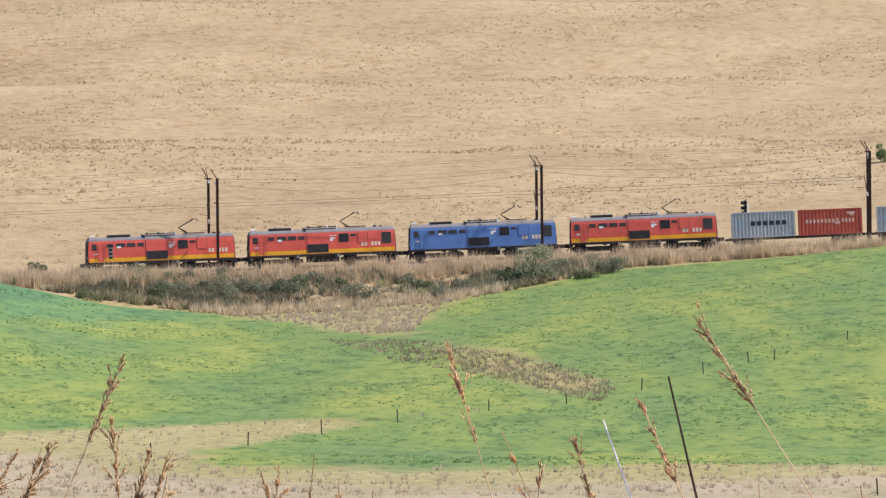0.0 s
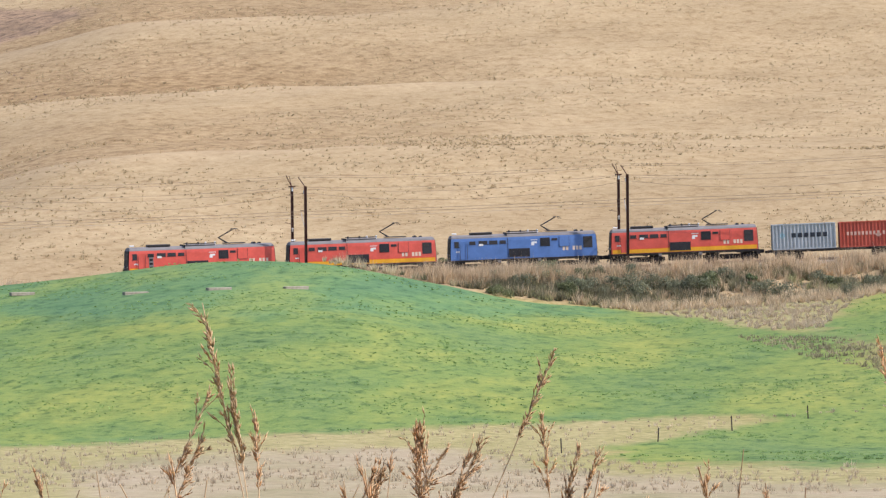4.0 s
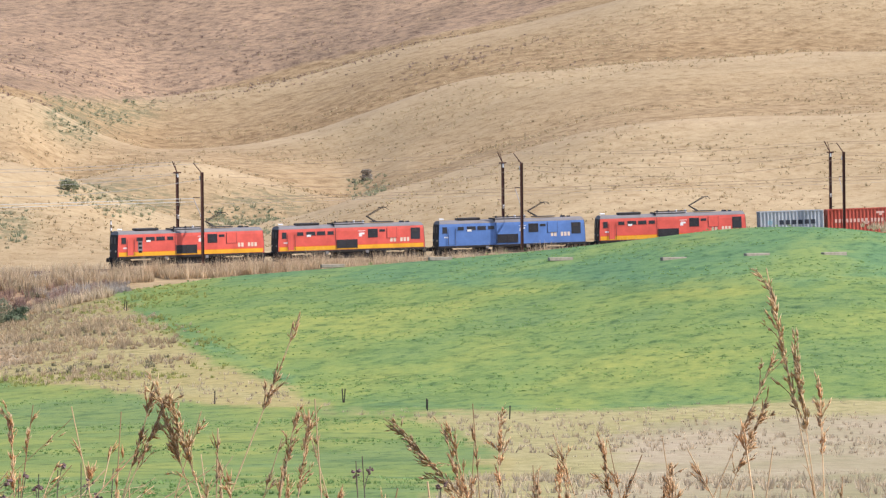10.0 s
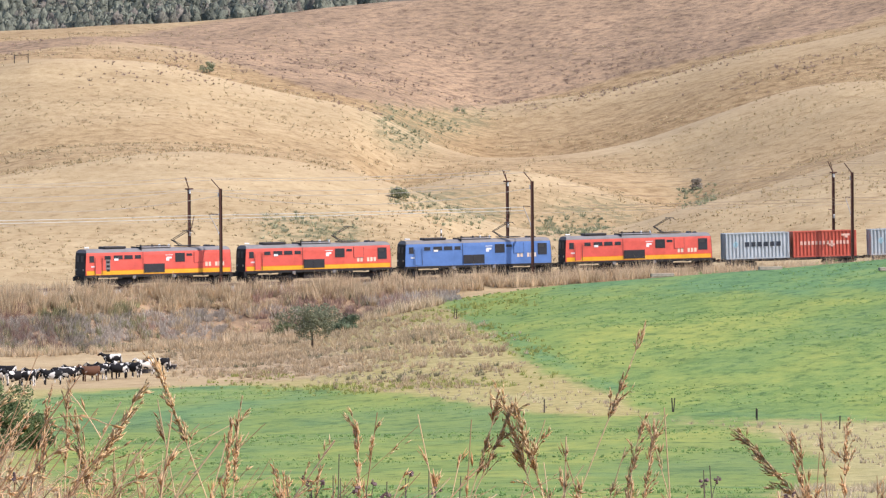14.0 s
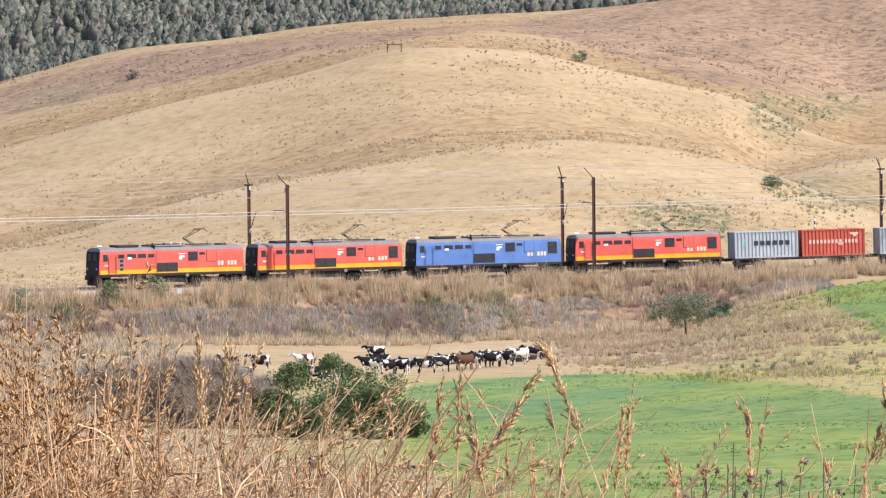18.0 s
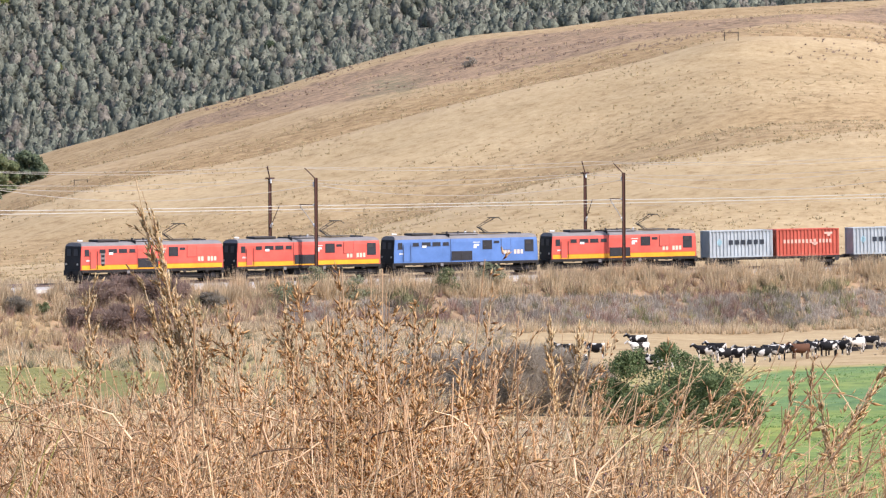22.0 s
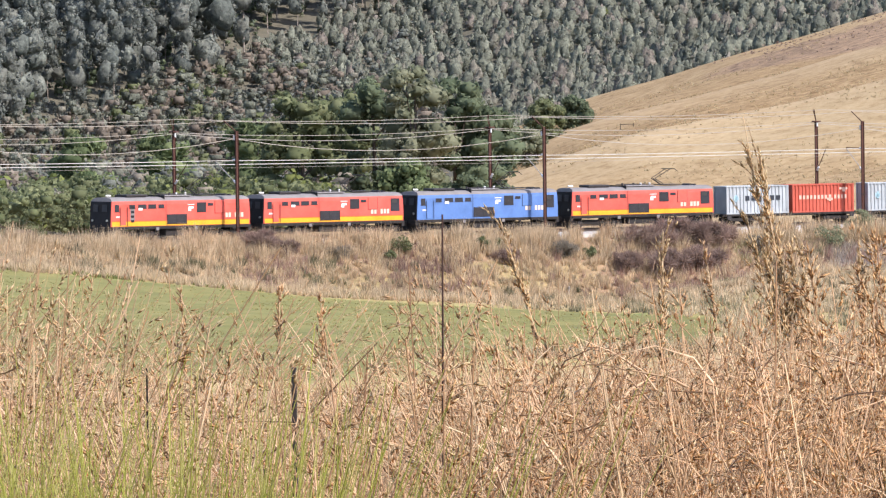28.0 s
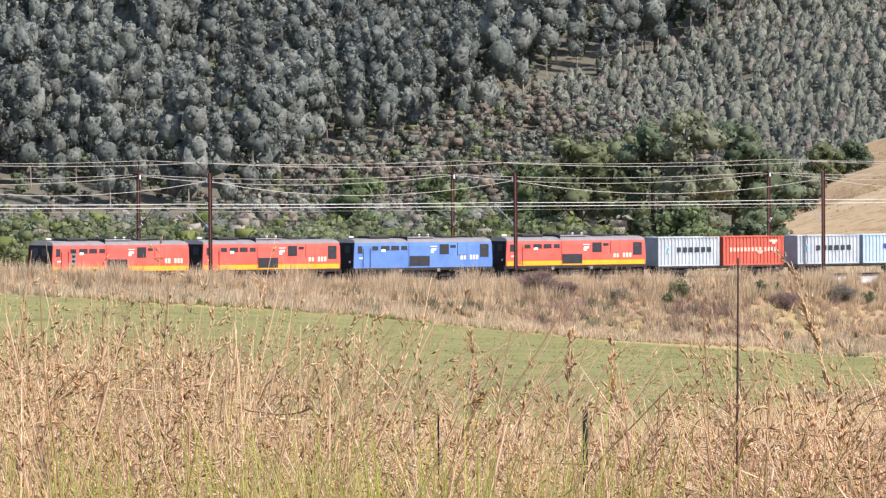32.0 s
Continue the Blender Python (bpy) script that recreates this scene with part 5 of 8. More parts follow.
grass_field("hollow_shrubs", rg, 24000, 9.6, 14.3, lambda a, u: track_r(a) + 30 + 620 * u, (0.2, 0.55), 1.1, 16, 0.06, LEAF_PALE, "darker low shrubs in the hollows of the hill",
            keep=lambda a, r, p: in_any(HOLLOWS, a, slopes_of(p, a, r) + rg.normal(size=len(a)) * 0.04) & clumped(a, r, 4.0, 0.9), swell=0.6)
grass_field("upland_scrub", rg, 34000, 7.4, 23.0, lambda a, u: track_r(a) + 120 + 700 * u, (0.15, 0.42), 1.6, 9, 0.08, HILLBROWN, "brown and purplish low scrub on the upper slope",
            keep=lambda a, r, p: in_any(UPLAND, a, slopes_of(p, a, r) + rg.normal(size=len(a)) * 0.06) & clumped(a, r, 8.0, 0.1), swell=0.7)
# the railway bank: tall straw tussocks in front of the wheels, weeds lower down
grass_field("bank_grass", rg, 3000, -5, 16.5, lambda a, u: track_r(a) - 3.9 - 6.0 * u ** 1.2, (0.7, 1.7), 0.7, 34, 0.035, BANKGRASS, "tall dry grass tussocks on the railway bank", swell=0.5)
grass_field("bank_grass", rg, 700, 2.6, 5.4, lambda a, u: track_r(a) - 4.5 - 5.0 * u, (1.2, 2.0), 0.45, 30, 0.035, BANKGRASS, "tall dry grass tussocks above the green field", swell=0.3)
grass_field("bank_grass", rg, 2600, 16.5, 34, lambda a, u: track_r(a) - 3.9 - 5.5 * u ** 1.2, (0.95, 1.65), 0.65, 32, 0.035, BANKGRASS, "dry grass tussocks on the railway bank below the sleepers", swell=0.5,
            keep=lambda a, r, p: (a < 18.4) | (a > 23.6) | (r < track_r(a) - 6.5) | (rg.uniform(size=len(a)) < 0.25))
grass_field("bank_grass_low", rg, 9000, -5, 34, lambda a, u: track_r(a) - 8.5 - 26 * u, (0.25, 1.05), 0.75, 24, 0.04, BANKGRASS, "dry grass tussocks on the foot of the bank", swell=0.5,
            keep=lambda a, r, p: ~in_any(MEADOWS, a, slopes_of(p, a, r)) & ((a < 5.5) | (a > 11.5) | (r > track_r(a) - 18)))
grass_field("bank_weeds", rg, 4200, -5, 31.5, lambda a, u: track_r(a) - 6.5 - 19 * u, (0.35, 1.0), 0.9, 24, 0.06, BANKDARK, "dark weeds and low scrub on the railway bank",
            keep=lambda a, r, p: ~in_any(MEADOWS, a, slopes_of(p, a, r)) & clumped(a, r, 4.0, 0.45))
grass_field("ash_weeds", rg, 6800, 12.3, 20.9, lambda a, u: track_r(a) - 10 - 12 * u, (0.25, 0.8), 0.9, 24, 0.04, ASHWEED, "grey dead weeds on the lower bank",
            keep=lambda a, r, p: clumped(a, r, 5.0, -0.3))
grass_field("bank_weeds", rg, 3600, -3.5, 4.6, lambda a, u: track_r(a) - 7.0 - 13 * u, (0.4, 1.1), 0.9, 24, 0.06, BANKDARK, "dull green weeds in the hollow of the bank",
            keep=lambda a, r, p: ~in_any(MEADOWS, a, slopes_of(p, a, r)) & clumped(a, r, 3.0, 0.0))
for n, mat, label in ((3000, BANKGRASS, "rough dry grass tussocks below the railway bank"), (2200, ASHWEED, "grey dead weeds below the railway bank"), (1100, BANKDARK, "dull green weeds below the railway bank")):
    grass_field("rough_grass", rg, n, 18.7, 24.2, lambda a, u: 290 + (track_r(a) - 312) * u, (0.2, 0.75), 0.9, 20, 0.04, mat, label, keep=lambda a, r, p: ~in_any(MEADOWS, a, slopes_of(p, a, r)) & ((mat is not ASHWEED) | (a < 20.3)), swell=0.5)
PURPLEGRASS = foliage("purplish_dry_grass", [(0.25, 0.16, 0.125), (0.34, 0.225, 0.175), (0.43, 0.305, 0.245), (0.29, 0.19, 0.15)])
grass_field("purple_grass", rg, 4600, 12.5, 31.0, lambda a, u: track_r(a) - 6.5 - 14 * u, (0.5, 1.1), 0.7, 24, 0.035, PURPLEGRASS, "purplish seeding grass in patches on the railway bank",
            keep=lambda a, r, p: clumped(a, r, 7.0, 1.05) | ((a > 21.9) & (a < 23.0)) | ((a > 26.1) & (a < 26.6)))
grass_field("verge_grass", rg, 9000, -5, 34, lambda a, u: track_r(a) + 8.5 + 8 * u, (0.5, 1.0), 0.5, 5, 0.06, BANKGRASS, "dry grass behind the far track")
# pasture clumps and pale stubble
grass_field("verge_tussocks", rg, 1800, -0.8, 3.4, lambda a, u: track_r(a) - 28 - 60 * u, (0.2, 0.5), 0.9, 18, 0.04, PALESTRAW, "pale rough grass between the bank and the pasture",
            keep=lambda a, r, p: ~in_any(MEADOWS, a, slopes_of(p, a, r)))
grass_field("pasture_tufts", rg, 24000, -4.5, 13, lambda a, u: 290 + 240 * u, (0.04, 0.1), 2.6, 8, 0.07, PASTURE_TUFT, "darker green ungrazed tufts over the pasture",
            keep=lambda a, r, p: in_any(MEADOWS[:2], a, slopes_of(p, a, r)) & clumped(a, r, 7.0, 0.15))
grass_field("pasture_tufts", rg, 15000, 22.4, 33, lambda a, u: 230 + 230 * u, (0.04, 0.11), 2.2, 7, 0.05, OLIVE_TUFT, "olive grass tufts over the far pasture",
            keep=lambda a, r, p: in_any(MEADOWS[3:], a, slopes_of(p, a, r)) & clumped(a, r, 6.0, -0.2))
grass_field("pasture_tufts", rg, 14000, 8.6, 17.2, lambda a, u: 150 + 280 * u, (0.04, 0.1), 2.2, 7, 0.045, PASTURE_TUFT, "green tufts over the cattle pasture",
            keep=lambda a, r, p: in_any(MEADOWS[2:3], a, slopes_of(p, a, r)) & clumped(a, r, 6.0, 0.0))
grass_field("stubble", rg, 11000, -5, 19.5, lambda a, u: 110 + 260 * u ** 0.8, (0.1, 0.32), 1.1, 10, 0.03, PALESTRAW, "pale dry grass strip along the fence",
            keep=lambda a, r, p: ~in_any(MEADOWS, a, slopes_of(p, a, r)))
grass_field("bank_green", rg, 9000, 22.5, 31.5, lambda a, u: track_r(a) - 15 - 16 * u, (0.15, 0.4), 0.9, 5, 0.06, LEAF_YELLOW, "yellow-green grass at the foot of the bank",
            keep=lambda a, r, p: clumped(a, r, 6.0, 0.4))
KNOLL_EDGE = [(12.35, -0.98), (13.5, -0.98), (14.6, -1.15), (15.2, -1.3), (15.0, -1.5), (14, -1.53), (12.6, -1.62), (11.8, -1.48), (12.1, -1.2)]
grass_field("knoll_grass", rg, 8200, 11.7, 15.3, lambda a, u: 290 + (track_r(a) - 302) * u, (0.15, 0.55), 1.0, 22, 0.035, KNOLL, "rough pinkish dry grass tussocks on the knoll",
            keep=lambda a, r, p: in_any([KNOLL_EDGE], a + rg.normal(size=len(a)) * 0.22, slopes_of(p, a, r) + rg.normal(size=len(a)) * 0.05) & clumped(a, r, 6.0, -0.2), swell=0.6)
grass_field("knoll_grass_pale", rg, 4200, 11.5, 15.3, lambda a, u: 290 + (track_r(a) - 302) * u, (0.1, 0.32), 1.2, 20, 0.03, PALESTRAW, "pale dry grass on the knoll",
            keep=lambda a, r, p: in_any([KNOLL_EDGE], a + rg.normal(size=len(a)) * 0.3, slopes_of(p, a, r) + rg.normal(size=len(a)) * 0.06) & (rg.uniform(size=len(a)) < 0.7), swell=0.4)
grass_field("knoll_weeds", rg, 1500, 11.5, 15.3, lambda a, u: 290 + (track_r(a) - 302) * u, (0.15, 0.4), 1.1, 20, 0.05, BANKDARK, "dull green weeds between the knoll's tussocks",
            keep=lambda a, r, p: in_any([KNOLL_EDGE], a, slopes_of(p, a, r)) & clumped(a, r, 8.0, 0.9))
KNOLL_FRINGE = [[(11.6, -0.72), (12.3, -0.78), (13.0, -0.95), (12.7, -1.05), (12.1, -1.15), (11.7, -1.35), (11.3, -1.3), (11.9, -1.0)], [(14.6, -1.52), (13.0, -1.58), (11.8, -1.5), (11.3, -1.52), (11.6, -1.66), (13.2, -1.68), (14.6, -1.62)]]
LUSHGRASS = foliage("lush_yellow_green_grass", [(0.24, 0.26, 0.075), (0.33, 0.345, 0.10), (0.42, 0.41, 0.145), (0.28, 0.30, 0.085)], coords_scale=0.5)
grass_field("knoll_fringe", rg, 9000, 11.2, 14.8, lambda a, u: 280 + (track_r(a) - 290) * u, (0.1, 0.3), 1.2, 12, 0.04, LUSHGRASS, "yellow-green grass round the foot of the knoll",
            keep=lambda a, r, p: in_any(KNOLL_FRINGE, a + rg.normal(size=len(a)) * 0.1, slopes_of(p, a, r) + rg.normal(size=len(a)) * 0.03) & clumped(a, r, 6.0, -0.1), swell=0.5)
grass_field("bank_sedge", rg, 4200, -4.5, 5.2, lambda a, u: track_r(a) - 6.5 - 12 * u, (0.3, 0.75), 0.8, 16, 0.05, SEDGE, "dull green grass among the straw on the first bank",
            keep=lambda a, r, p: ~in_any(MEADOWS, a, slopes_of(p, a, r)) & clumped(a, r, 4.0, 0.3), swell=0.4)
for n, mat, cut, label in ((3600, SEDGE, 0.3, "olive weeds in patches on the long bank"), (2600, BANKDARK, 0.75, "dark low weeds in patches on the long bank")):
    grass_field("bank_patches", rg, n, 15.0, 22.0, lambda a, u: track_r(a) - 8 - 14 * u, (0.35, 0.9), 0.8, 18, 0.05, mat, label, keep=lambda a, r, p: clumped(a, r, 3.5, cut), swell=0.5)
grass_field("bank_grass_low", rg, 3600, 21.0, 33, lambda a, u: track_r(a) - 7.5 - 14 * u, (0.35, 1.0), 0.7, 24, 0.04, BANKGRASS, "dry grass tussocks on the bank beside the pasture", swell=0.5)
grass_field("gully_scrub", rg, 9000, -1.9, 1.4, lambda a, u: 300 + (track_r(a) - 320) * u, (0.15, 0.4), 1.4, 6, 0.05, GULLY, "brown scrub in the gully between pastures",
            keep=lambda a, r, p: in_any(SCRUB[:1], a, slopes_of(p, a, r)))


def place(thing, a, r, turn=0.0, sink=0.0):
    p = spot(a, r)
    thing.matrix_basis = pose(p.x, p.y, p.z - sink, 0, 0, turn)
    return thing


# ---- woods ----
def gum_kind(rng, high, width):
    """A tall gum: a column of big billows dense with leaf sprays, and smaller boughs that break its outline."""
    t = np.array([0.24, 0.42, 0.6, 0.76, 0.9]) + rng.uniform(-0.05, 0.05, 5)
    a = rng.uniform(0, 2 * np.pi, 5)
    cen = np.stack([np.cos(a) * width * 0.13, np.sin(a) * width * 0.13, high * t], -1)
    v, f = leaf_cloud(rng, cen, width * np.array([0.3, 0.36, 0.35, 0.28, 0.18]) * rng.uniform(0.85, 1.15, 5), 84, 0.38, 1.35, core=0.84, skin=0.8, ball=True)
    t, a = rng.uniform(0.2, 0.95, 11), rng.uniform(0, 2 * np.pi, 11)
    rr = width * 0.44 * np.sqrt(np.clip(1 - ((t - 0.42) / 0.6) ** 2, 0.05, 1))
    w, g = leaf_cloud(rng, np.stack([np.cos(a) * rr, np.sin(a) * rr, high * t], -1), width * rng.uniform(0.08, 0.15, 11), 20, 0.3, 1.3, core=0.7, skin=0.6)
    return np.concatenate([v, w]), np.concatenate([f, g + len(v)])


def young_kind(rng, high):
    """A young plantation gum: a ragged upright cone with leaf sprays on it."""
    sides, hs, rs = 6, (0.04, 0.26, 0.54, 0.82, 1.0), (0.95, 1.35, 1.28, 0.92, 0.35)
    a = np.arange(sides) * 2 * np.pi / sides
    rings = [np.stack([np.cos(a + 0.4 * k) * w, np.sin(a + 0.4 * k) * w, np.full(sides, high * h)], -1) * rng.uniform(0.72, 1.22, (sides, 1)) for k, (h, w) in enumerate(zip(hs, rs))]
    cv = np.concatenate(rings)
    cf = np.array([(k * sides + i, k * sides + (i + 1) % sides, (k + 1) * sides + (i + 1) % sides, (k + 1) * sides + i) for k in range(4) for i in range(sides)])
    t = rng.uniform(0.1, 0.98, 13)
    b = rng.uniform(0, 2 * np.pi, 13)
    w = np.interp(t, hs, rs)
    v, f = leaf_cloud(rng, np.stack([np.cos(b) * w, np.sin(b) * w, high * t], -1), np.full(13, 0.36), 2, 0.38, 1.4, skin=0.2)
    return np.concatenate([cv, v]), np.concatenate([cf, f + len(cv)])


def wood(name, rng, kinds, spots, scales, turns, mat, label, smooth=False):
    """Far woods as one object: kinds of crowns repeated with their own size and turn."""
    vs, fs, base = [], [], 0
    which = rng.integers(0, len(kinds), len(spots))
    for k, (v, f) in enumerate(kinds):
        m = which == k
        p, s, t = spots[m], scales[m], turns[m]
        c, sn = np.cos(t), np.sin(t)
        x = v[None, :, 0] * c[:, None] - v[None, :, 1] * sn[:, None]
        y = v[None, :, 0] * sn[:, None] + v[None, :, 1] * c[:, None]
        w = np.stack([x, y, np.broadcast_to(v[None, :, 2], x.shape)], -1) * s[:, None, None] + p[:, None, :]
        nn = len(p)
        vs.append(w.reshape(-1, 3))
        fs.append((f[None] + (np.arange(nn) * len(v))[:, None, None] + base).reshape(-1, 4))
        base += nn * len(v)
    me = mesh_from(name, np.concatenate(vs), np.concatenate(fs), mat)
    me.polygons.foreach_set("use_smooth", [smooth] * len(me.polygons))
    return tagged(new(name, me), label, "wood", kind="stuff")


def scatter(rng, n, a0, a1, d0, d1, gap):
    """Spots spread over a stretch of ground with a least distance between them."""
    a, d = rng.uniform(a0, a1, n), rng.uniform(d0, d1, n)
    r = track_r(a) + d
    x, y = -np.sin(np.radians(a)) * r, np.cos(np.radians(a)) * r
    seen, keep = set(), []
    for i in range(n):
        key = (int(x[i] // gap), int(y[i] // gap))
        if key not in seen:
            seen.add(key)
            keep.append(i)
    return a[keep], r[keep]


def rows_of(rng, a0, a1, d0, d1, along, across, turn, jitter):
    """Spots in planted rows over a stretch of ground."""
    aa, dd = np.linspace(a0, a1, 30), np.array([d0, d1])
    ax, dx = np.meshgrid(aa, dd)
    rr = track_r(ax) + dx
    px, py = -np.sin(np.radians(ax)) * rr, np.cos(np.radians(ax)) * rr
    c, s = np.cos(turn), np.sin(turn)
    u, w = px * c + py * s, -px * s + py * c
    gu, gw = np.meshgrid(np.arange(u.min(), u.max(), along), np.arange(w.min(), w.max(), across))
    gu = gu.ravel() + rng.normal(0, jitter, gu.size)
    gw = gw.ravel() + rng.normal(0, jitter, gw.size)
    x, y = gu * c - gw * s, gu * s + gw * c
    a, r = np.degrees(np.arctan2(-x, y)), np.hypot(x, y)
    m = (a > a0) & (a < a1) & (r > track_r(a) + d0) & (r < track_r(a) + d1)
    return a[m], r[m]


rw = np.random.default_rng(11)
young = [young_kind(rw, rw.uniform(2.9, 4.1)) for k in range(10)]
a, r = rows_of(rw, 13.0, 29.8, 648, 1120, 3.3, 4.2, 0.5, 0.95)
a2, r2 = rows_of(rw, 24.2, 29.2, 200, 648, 3.3, 4.1, 0.5, 0.8)
m = r2 > track_r(a2) + 200 + np.clip(25.9 - a2, 0, 2) * 260 + np.clip(a2 - 28.3, 0, 1) * 380
a, r = np.concatenate([a, a2[m]]), np.concatenate([r, r2[m]])
gum_edge = curve((20, 2.5), (24, 2.0), (24.5, 1.55), (25.1, 1.28), (25.6, 1.12), (26.4, 0.85), (26.7, 0.65), (27.3, 0.45), (28.0, 0.2), (28.6, 0.1), (29.4, -0.35), (33, -0.35))
sl = slopes_of(ground_many(a, r), a, r)
m = (sl < 2.22) & (sl > np.interp(a, [24, 25, 25.6, 26.5, 29], [-0.2, 0.1, 0.4, 0.7, 0.9]) + rw.normal(size=len(a)) * 0.1 - 3 * (a < 24)) & ((a < 24) | (sl < gum_edge(a) + 0.05)) & (rw.uniform(size=len(a)) < 0.95)
a, r = a[m], r[m]
wood("plantation", rw, young, ground_many(a, r), rw.uniform(0.65, 1.3, len(a)), rw.uniform(0, 6.28, len(a)), LEAF_YOUNG, "young grey-green gum plantation in rows on the far slope", smooth=True)
gums = [gum_kind(rw, rw.uniform(22, 30), rw.uniform(6.5, 9.0)) for k in range(12)]
a, r = scatter(rw, 12000, 24.2, 32.6, 560, 1180, 8.2)
sl = slopes_of(ground_many(a, r), a, r)
m = (sl > gum_edge(a)) & (sl < 2.15 - np.clip(a - 25.5, 0, 2) * 0.2)
# the gums stand in groups with dark rides between them
px, py = -np.sin(np.radians(a)) * r, np.cos(np.radians(a)) * r
group = np.sin(px / 7.5 + 1.5 * np.sin(py / 16)) + 0.8 * np.sin(py / 13 - px / 11) + 0.5 * np.sin((px + py) / 5.3)
m &= group > -0.8
a, r, group = a[m], r[m], group[m]
gs, gz, gt = ground_many(a, r), np.clip(0.84 + 0.26 * group + rw.uniform(-0.1, 0.12, len(a)), 0.6, 1.3), rw.uniform(0, 6.28, len(a))
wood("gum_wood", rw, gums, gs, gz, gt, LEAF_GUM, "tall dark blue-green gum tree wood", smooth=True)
bm = bmesh.new()
for p, s in zip(gs, gz):
    rod(bm, (p[0], p[1], p[2] - 0.3), (p[0] + rw.uniform(-0.5, 0.5), p[1] + rw.uniform(-0.5, 0.5), p[2] + 17 * s), 0.17 * s, 0.06 * s, 5)
me = bpy.data.meshes.new("gum_trunks")
bm.to_mesh(me)
bm.free()
me.materials.append(BARK)
tagged(new("gum_trunks", me), "pale slender trunks of the gum wood", "trunks", kind="stuff")
# mixed scrub between the railway and the woods
scrub = []
for k in range(5):
    cen, rad = crown_lumps(rw, 0.4, 2.8, 3.6, 4, "round")
    scrub.append(leaf_cloud(rw, cen, rad * 1.35, 11, 0.26, core=0.8, skin=0.5))
near_scrub = []
for k in range(5):
    cen, rad = crown_lumps(rw, 0.3, 2.6, 3.8, 6, "round")
    near_scrub.append(leaf_cloud(rw, cen, rad * 1.2, 24, 0.13, core=0.62, skin=0.2))
a, r = scatter(rw, 3600, 25.0, 33.0, 540, 1180, 7.0)
sl = slopes_of(ground_many(a, r), a, r)
m = (sl > gum_edge(a) + 0.2) & (sl < 2.0)
# dark bushes added to fill the shaded gaps under the gums
wood("undergrowth_dark", rw, scrub, ground_many(a[m], r[m]), rw.uniform(1.0, 2.2, m.sum()), rw.uniform(0, 6.28, m.sum()), LEAF_DARK, "dark undergrowth beneath the gum wood", smooth=True)
a, r = a[sl < np.interp(a, [25, 27, 28], [0.95, 0.75, 0.4])], r[sl < np.interp(a, [25, 27, 28], [0.95, 0.75, 0.4])]
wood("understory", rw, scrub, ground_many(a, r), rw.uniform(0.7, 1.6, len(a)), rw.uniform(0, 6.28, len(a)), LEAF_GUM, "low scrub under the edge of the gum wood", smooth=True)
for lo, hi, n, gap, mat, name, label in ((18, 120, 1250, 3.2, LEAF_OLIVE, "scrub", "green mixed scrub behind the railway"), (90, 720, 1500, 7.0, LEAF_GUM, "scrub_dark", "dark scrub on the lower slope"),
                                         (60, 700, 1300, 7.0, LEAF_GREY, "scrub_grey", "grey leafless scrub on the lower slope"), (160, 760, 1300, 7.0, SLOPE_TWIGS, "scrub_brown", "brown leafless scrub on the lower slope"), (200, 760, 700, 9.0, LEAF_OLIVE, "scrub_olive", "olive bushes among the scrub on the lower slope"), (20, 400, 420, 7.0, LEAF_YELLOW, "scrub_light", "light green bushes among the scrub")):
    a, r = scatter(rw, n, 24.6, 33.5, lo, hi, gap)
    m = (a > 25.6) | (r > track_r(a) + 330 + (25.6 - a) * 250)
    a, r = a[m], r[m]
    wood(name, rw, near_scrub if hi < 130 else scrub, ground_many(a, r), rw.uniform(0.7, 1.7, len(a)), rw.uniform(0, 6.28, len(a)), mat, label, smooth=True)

for n, gap, mat, name, label in ((1300, 5.6, SLOPE_TWIGS, "slope_scrub_brown", "brown leafless scrub below the plantation"), (2900, 4.8, LEAF_YOUNG, "slope_scrub_dull", "dull green scrub below the plantation"), (650, 7.5, LEAF_OLIVE, "slope_scrub_olive", "olive bushes below the plantation")):
    a, r = scatter(rw, n, 24.6, 29.4, 560, 980, gap)
    sl = slopes_of(ground_many(a, r), a, r)
    m = (sl < np.minimum(np.interp(a, [24, 25, 25.6, 26.5, 29], [-0.1, 0.2, 0.5, 0.8, 1.0]), gum_edge(a) + 0.05)) & ((a > 25.6) | (r > track_r(a) + 330 + (25.6 - a) * 250))
    a, r = a[m], r[m]
    wood(name, rw, scrub, ground_many(a, r), rw.uniform(1.0, 2.3, len(a)), rw.uniform(0, 6.28, len(a)), mat, label, smooth=True)

# ---- single trees and bushes ----
rt = np.random.default_rng(5)
for a, d, h, w, mat in ((23.38, 470, 5.0, 7.0, LEAF_DARK), (23.66, 440, 5.5, 7.5, LEAF_OLIVE), (23.85, 330, 4.5, 7.0, LEAF_SAGE), (24.2, 95, 9.0, 8.5, LEAF_DARK), (24.55, 70, 11.5, 9.5, LEAF_DARK), (24.95, 62, 12.5, 9.0, LEAF_SAGE), (25.3, 75, 12.0, 8.5, LEAF_DARK),
                        (25.65, 90, 10.5, 10.5, LEAF_OLIVE), (26.05, 80, 10.0, 9.0, LEAF_OLIVE), (26.5, 110, 8.5, 8.0, LEAF_MID), (27.4, 170, 8.0, 9.0, LEAF_MID), (28.2, 190, 8.0, 9.0, LEAF_MID), (25.0, 40, 5.0, 7.0, LEAF_MID), (24.45, 38, 4.0, 6.5, LEAF_DARK)):
    t = build_plant("tree", rt, h * 1.28, w * 1.1, 52, 46, 0.26, mat, BARK_DARK, "broad dark green tree behind the railway" if mat is LEAF_DARK else "leafy green tree at the edge of the scrub", "tree", clear=0.12, trunk=0.025, group="trees behind the railway", core=0.72)
    place(t, a, float(track_r(a)) + d, sink=0.2)


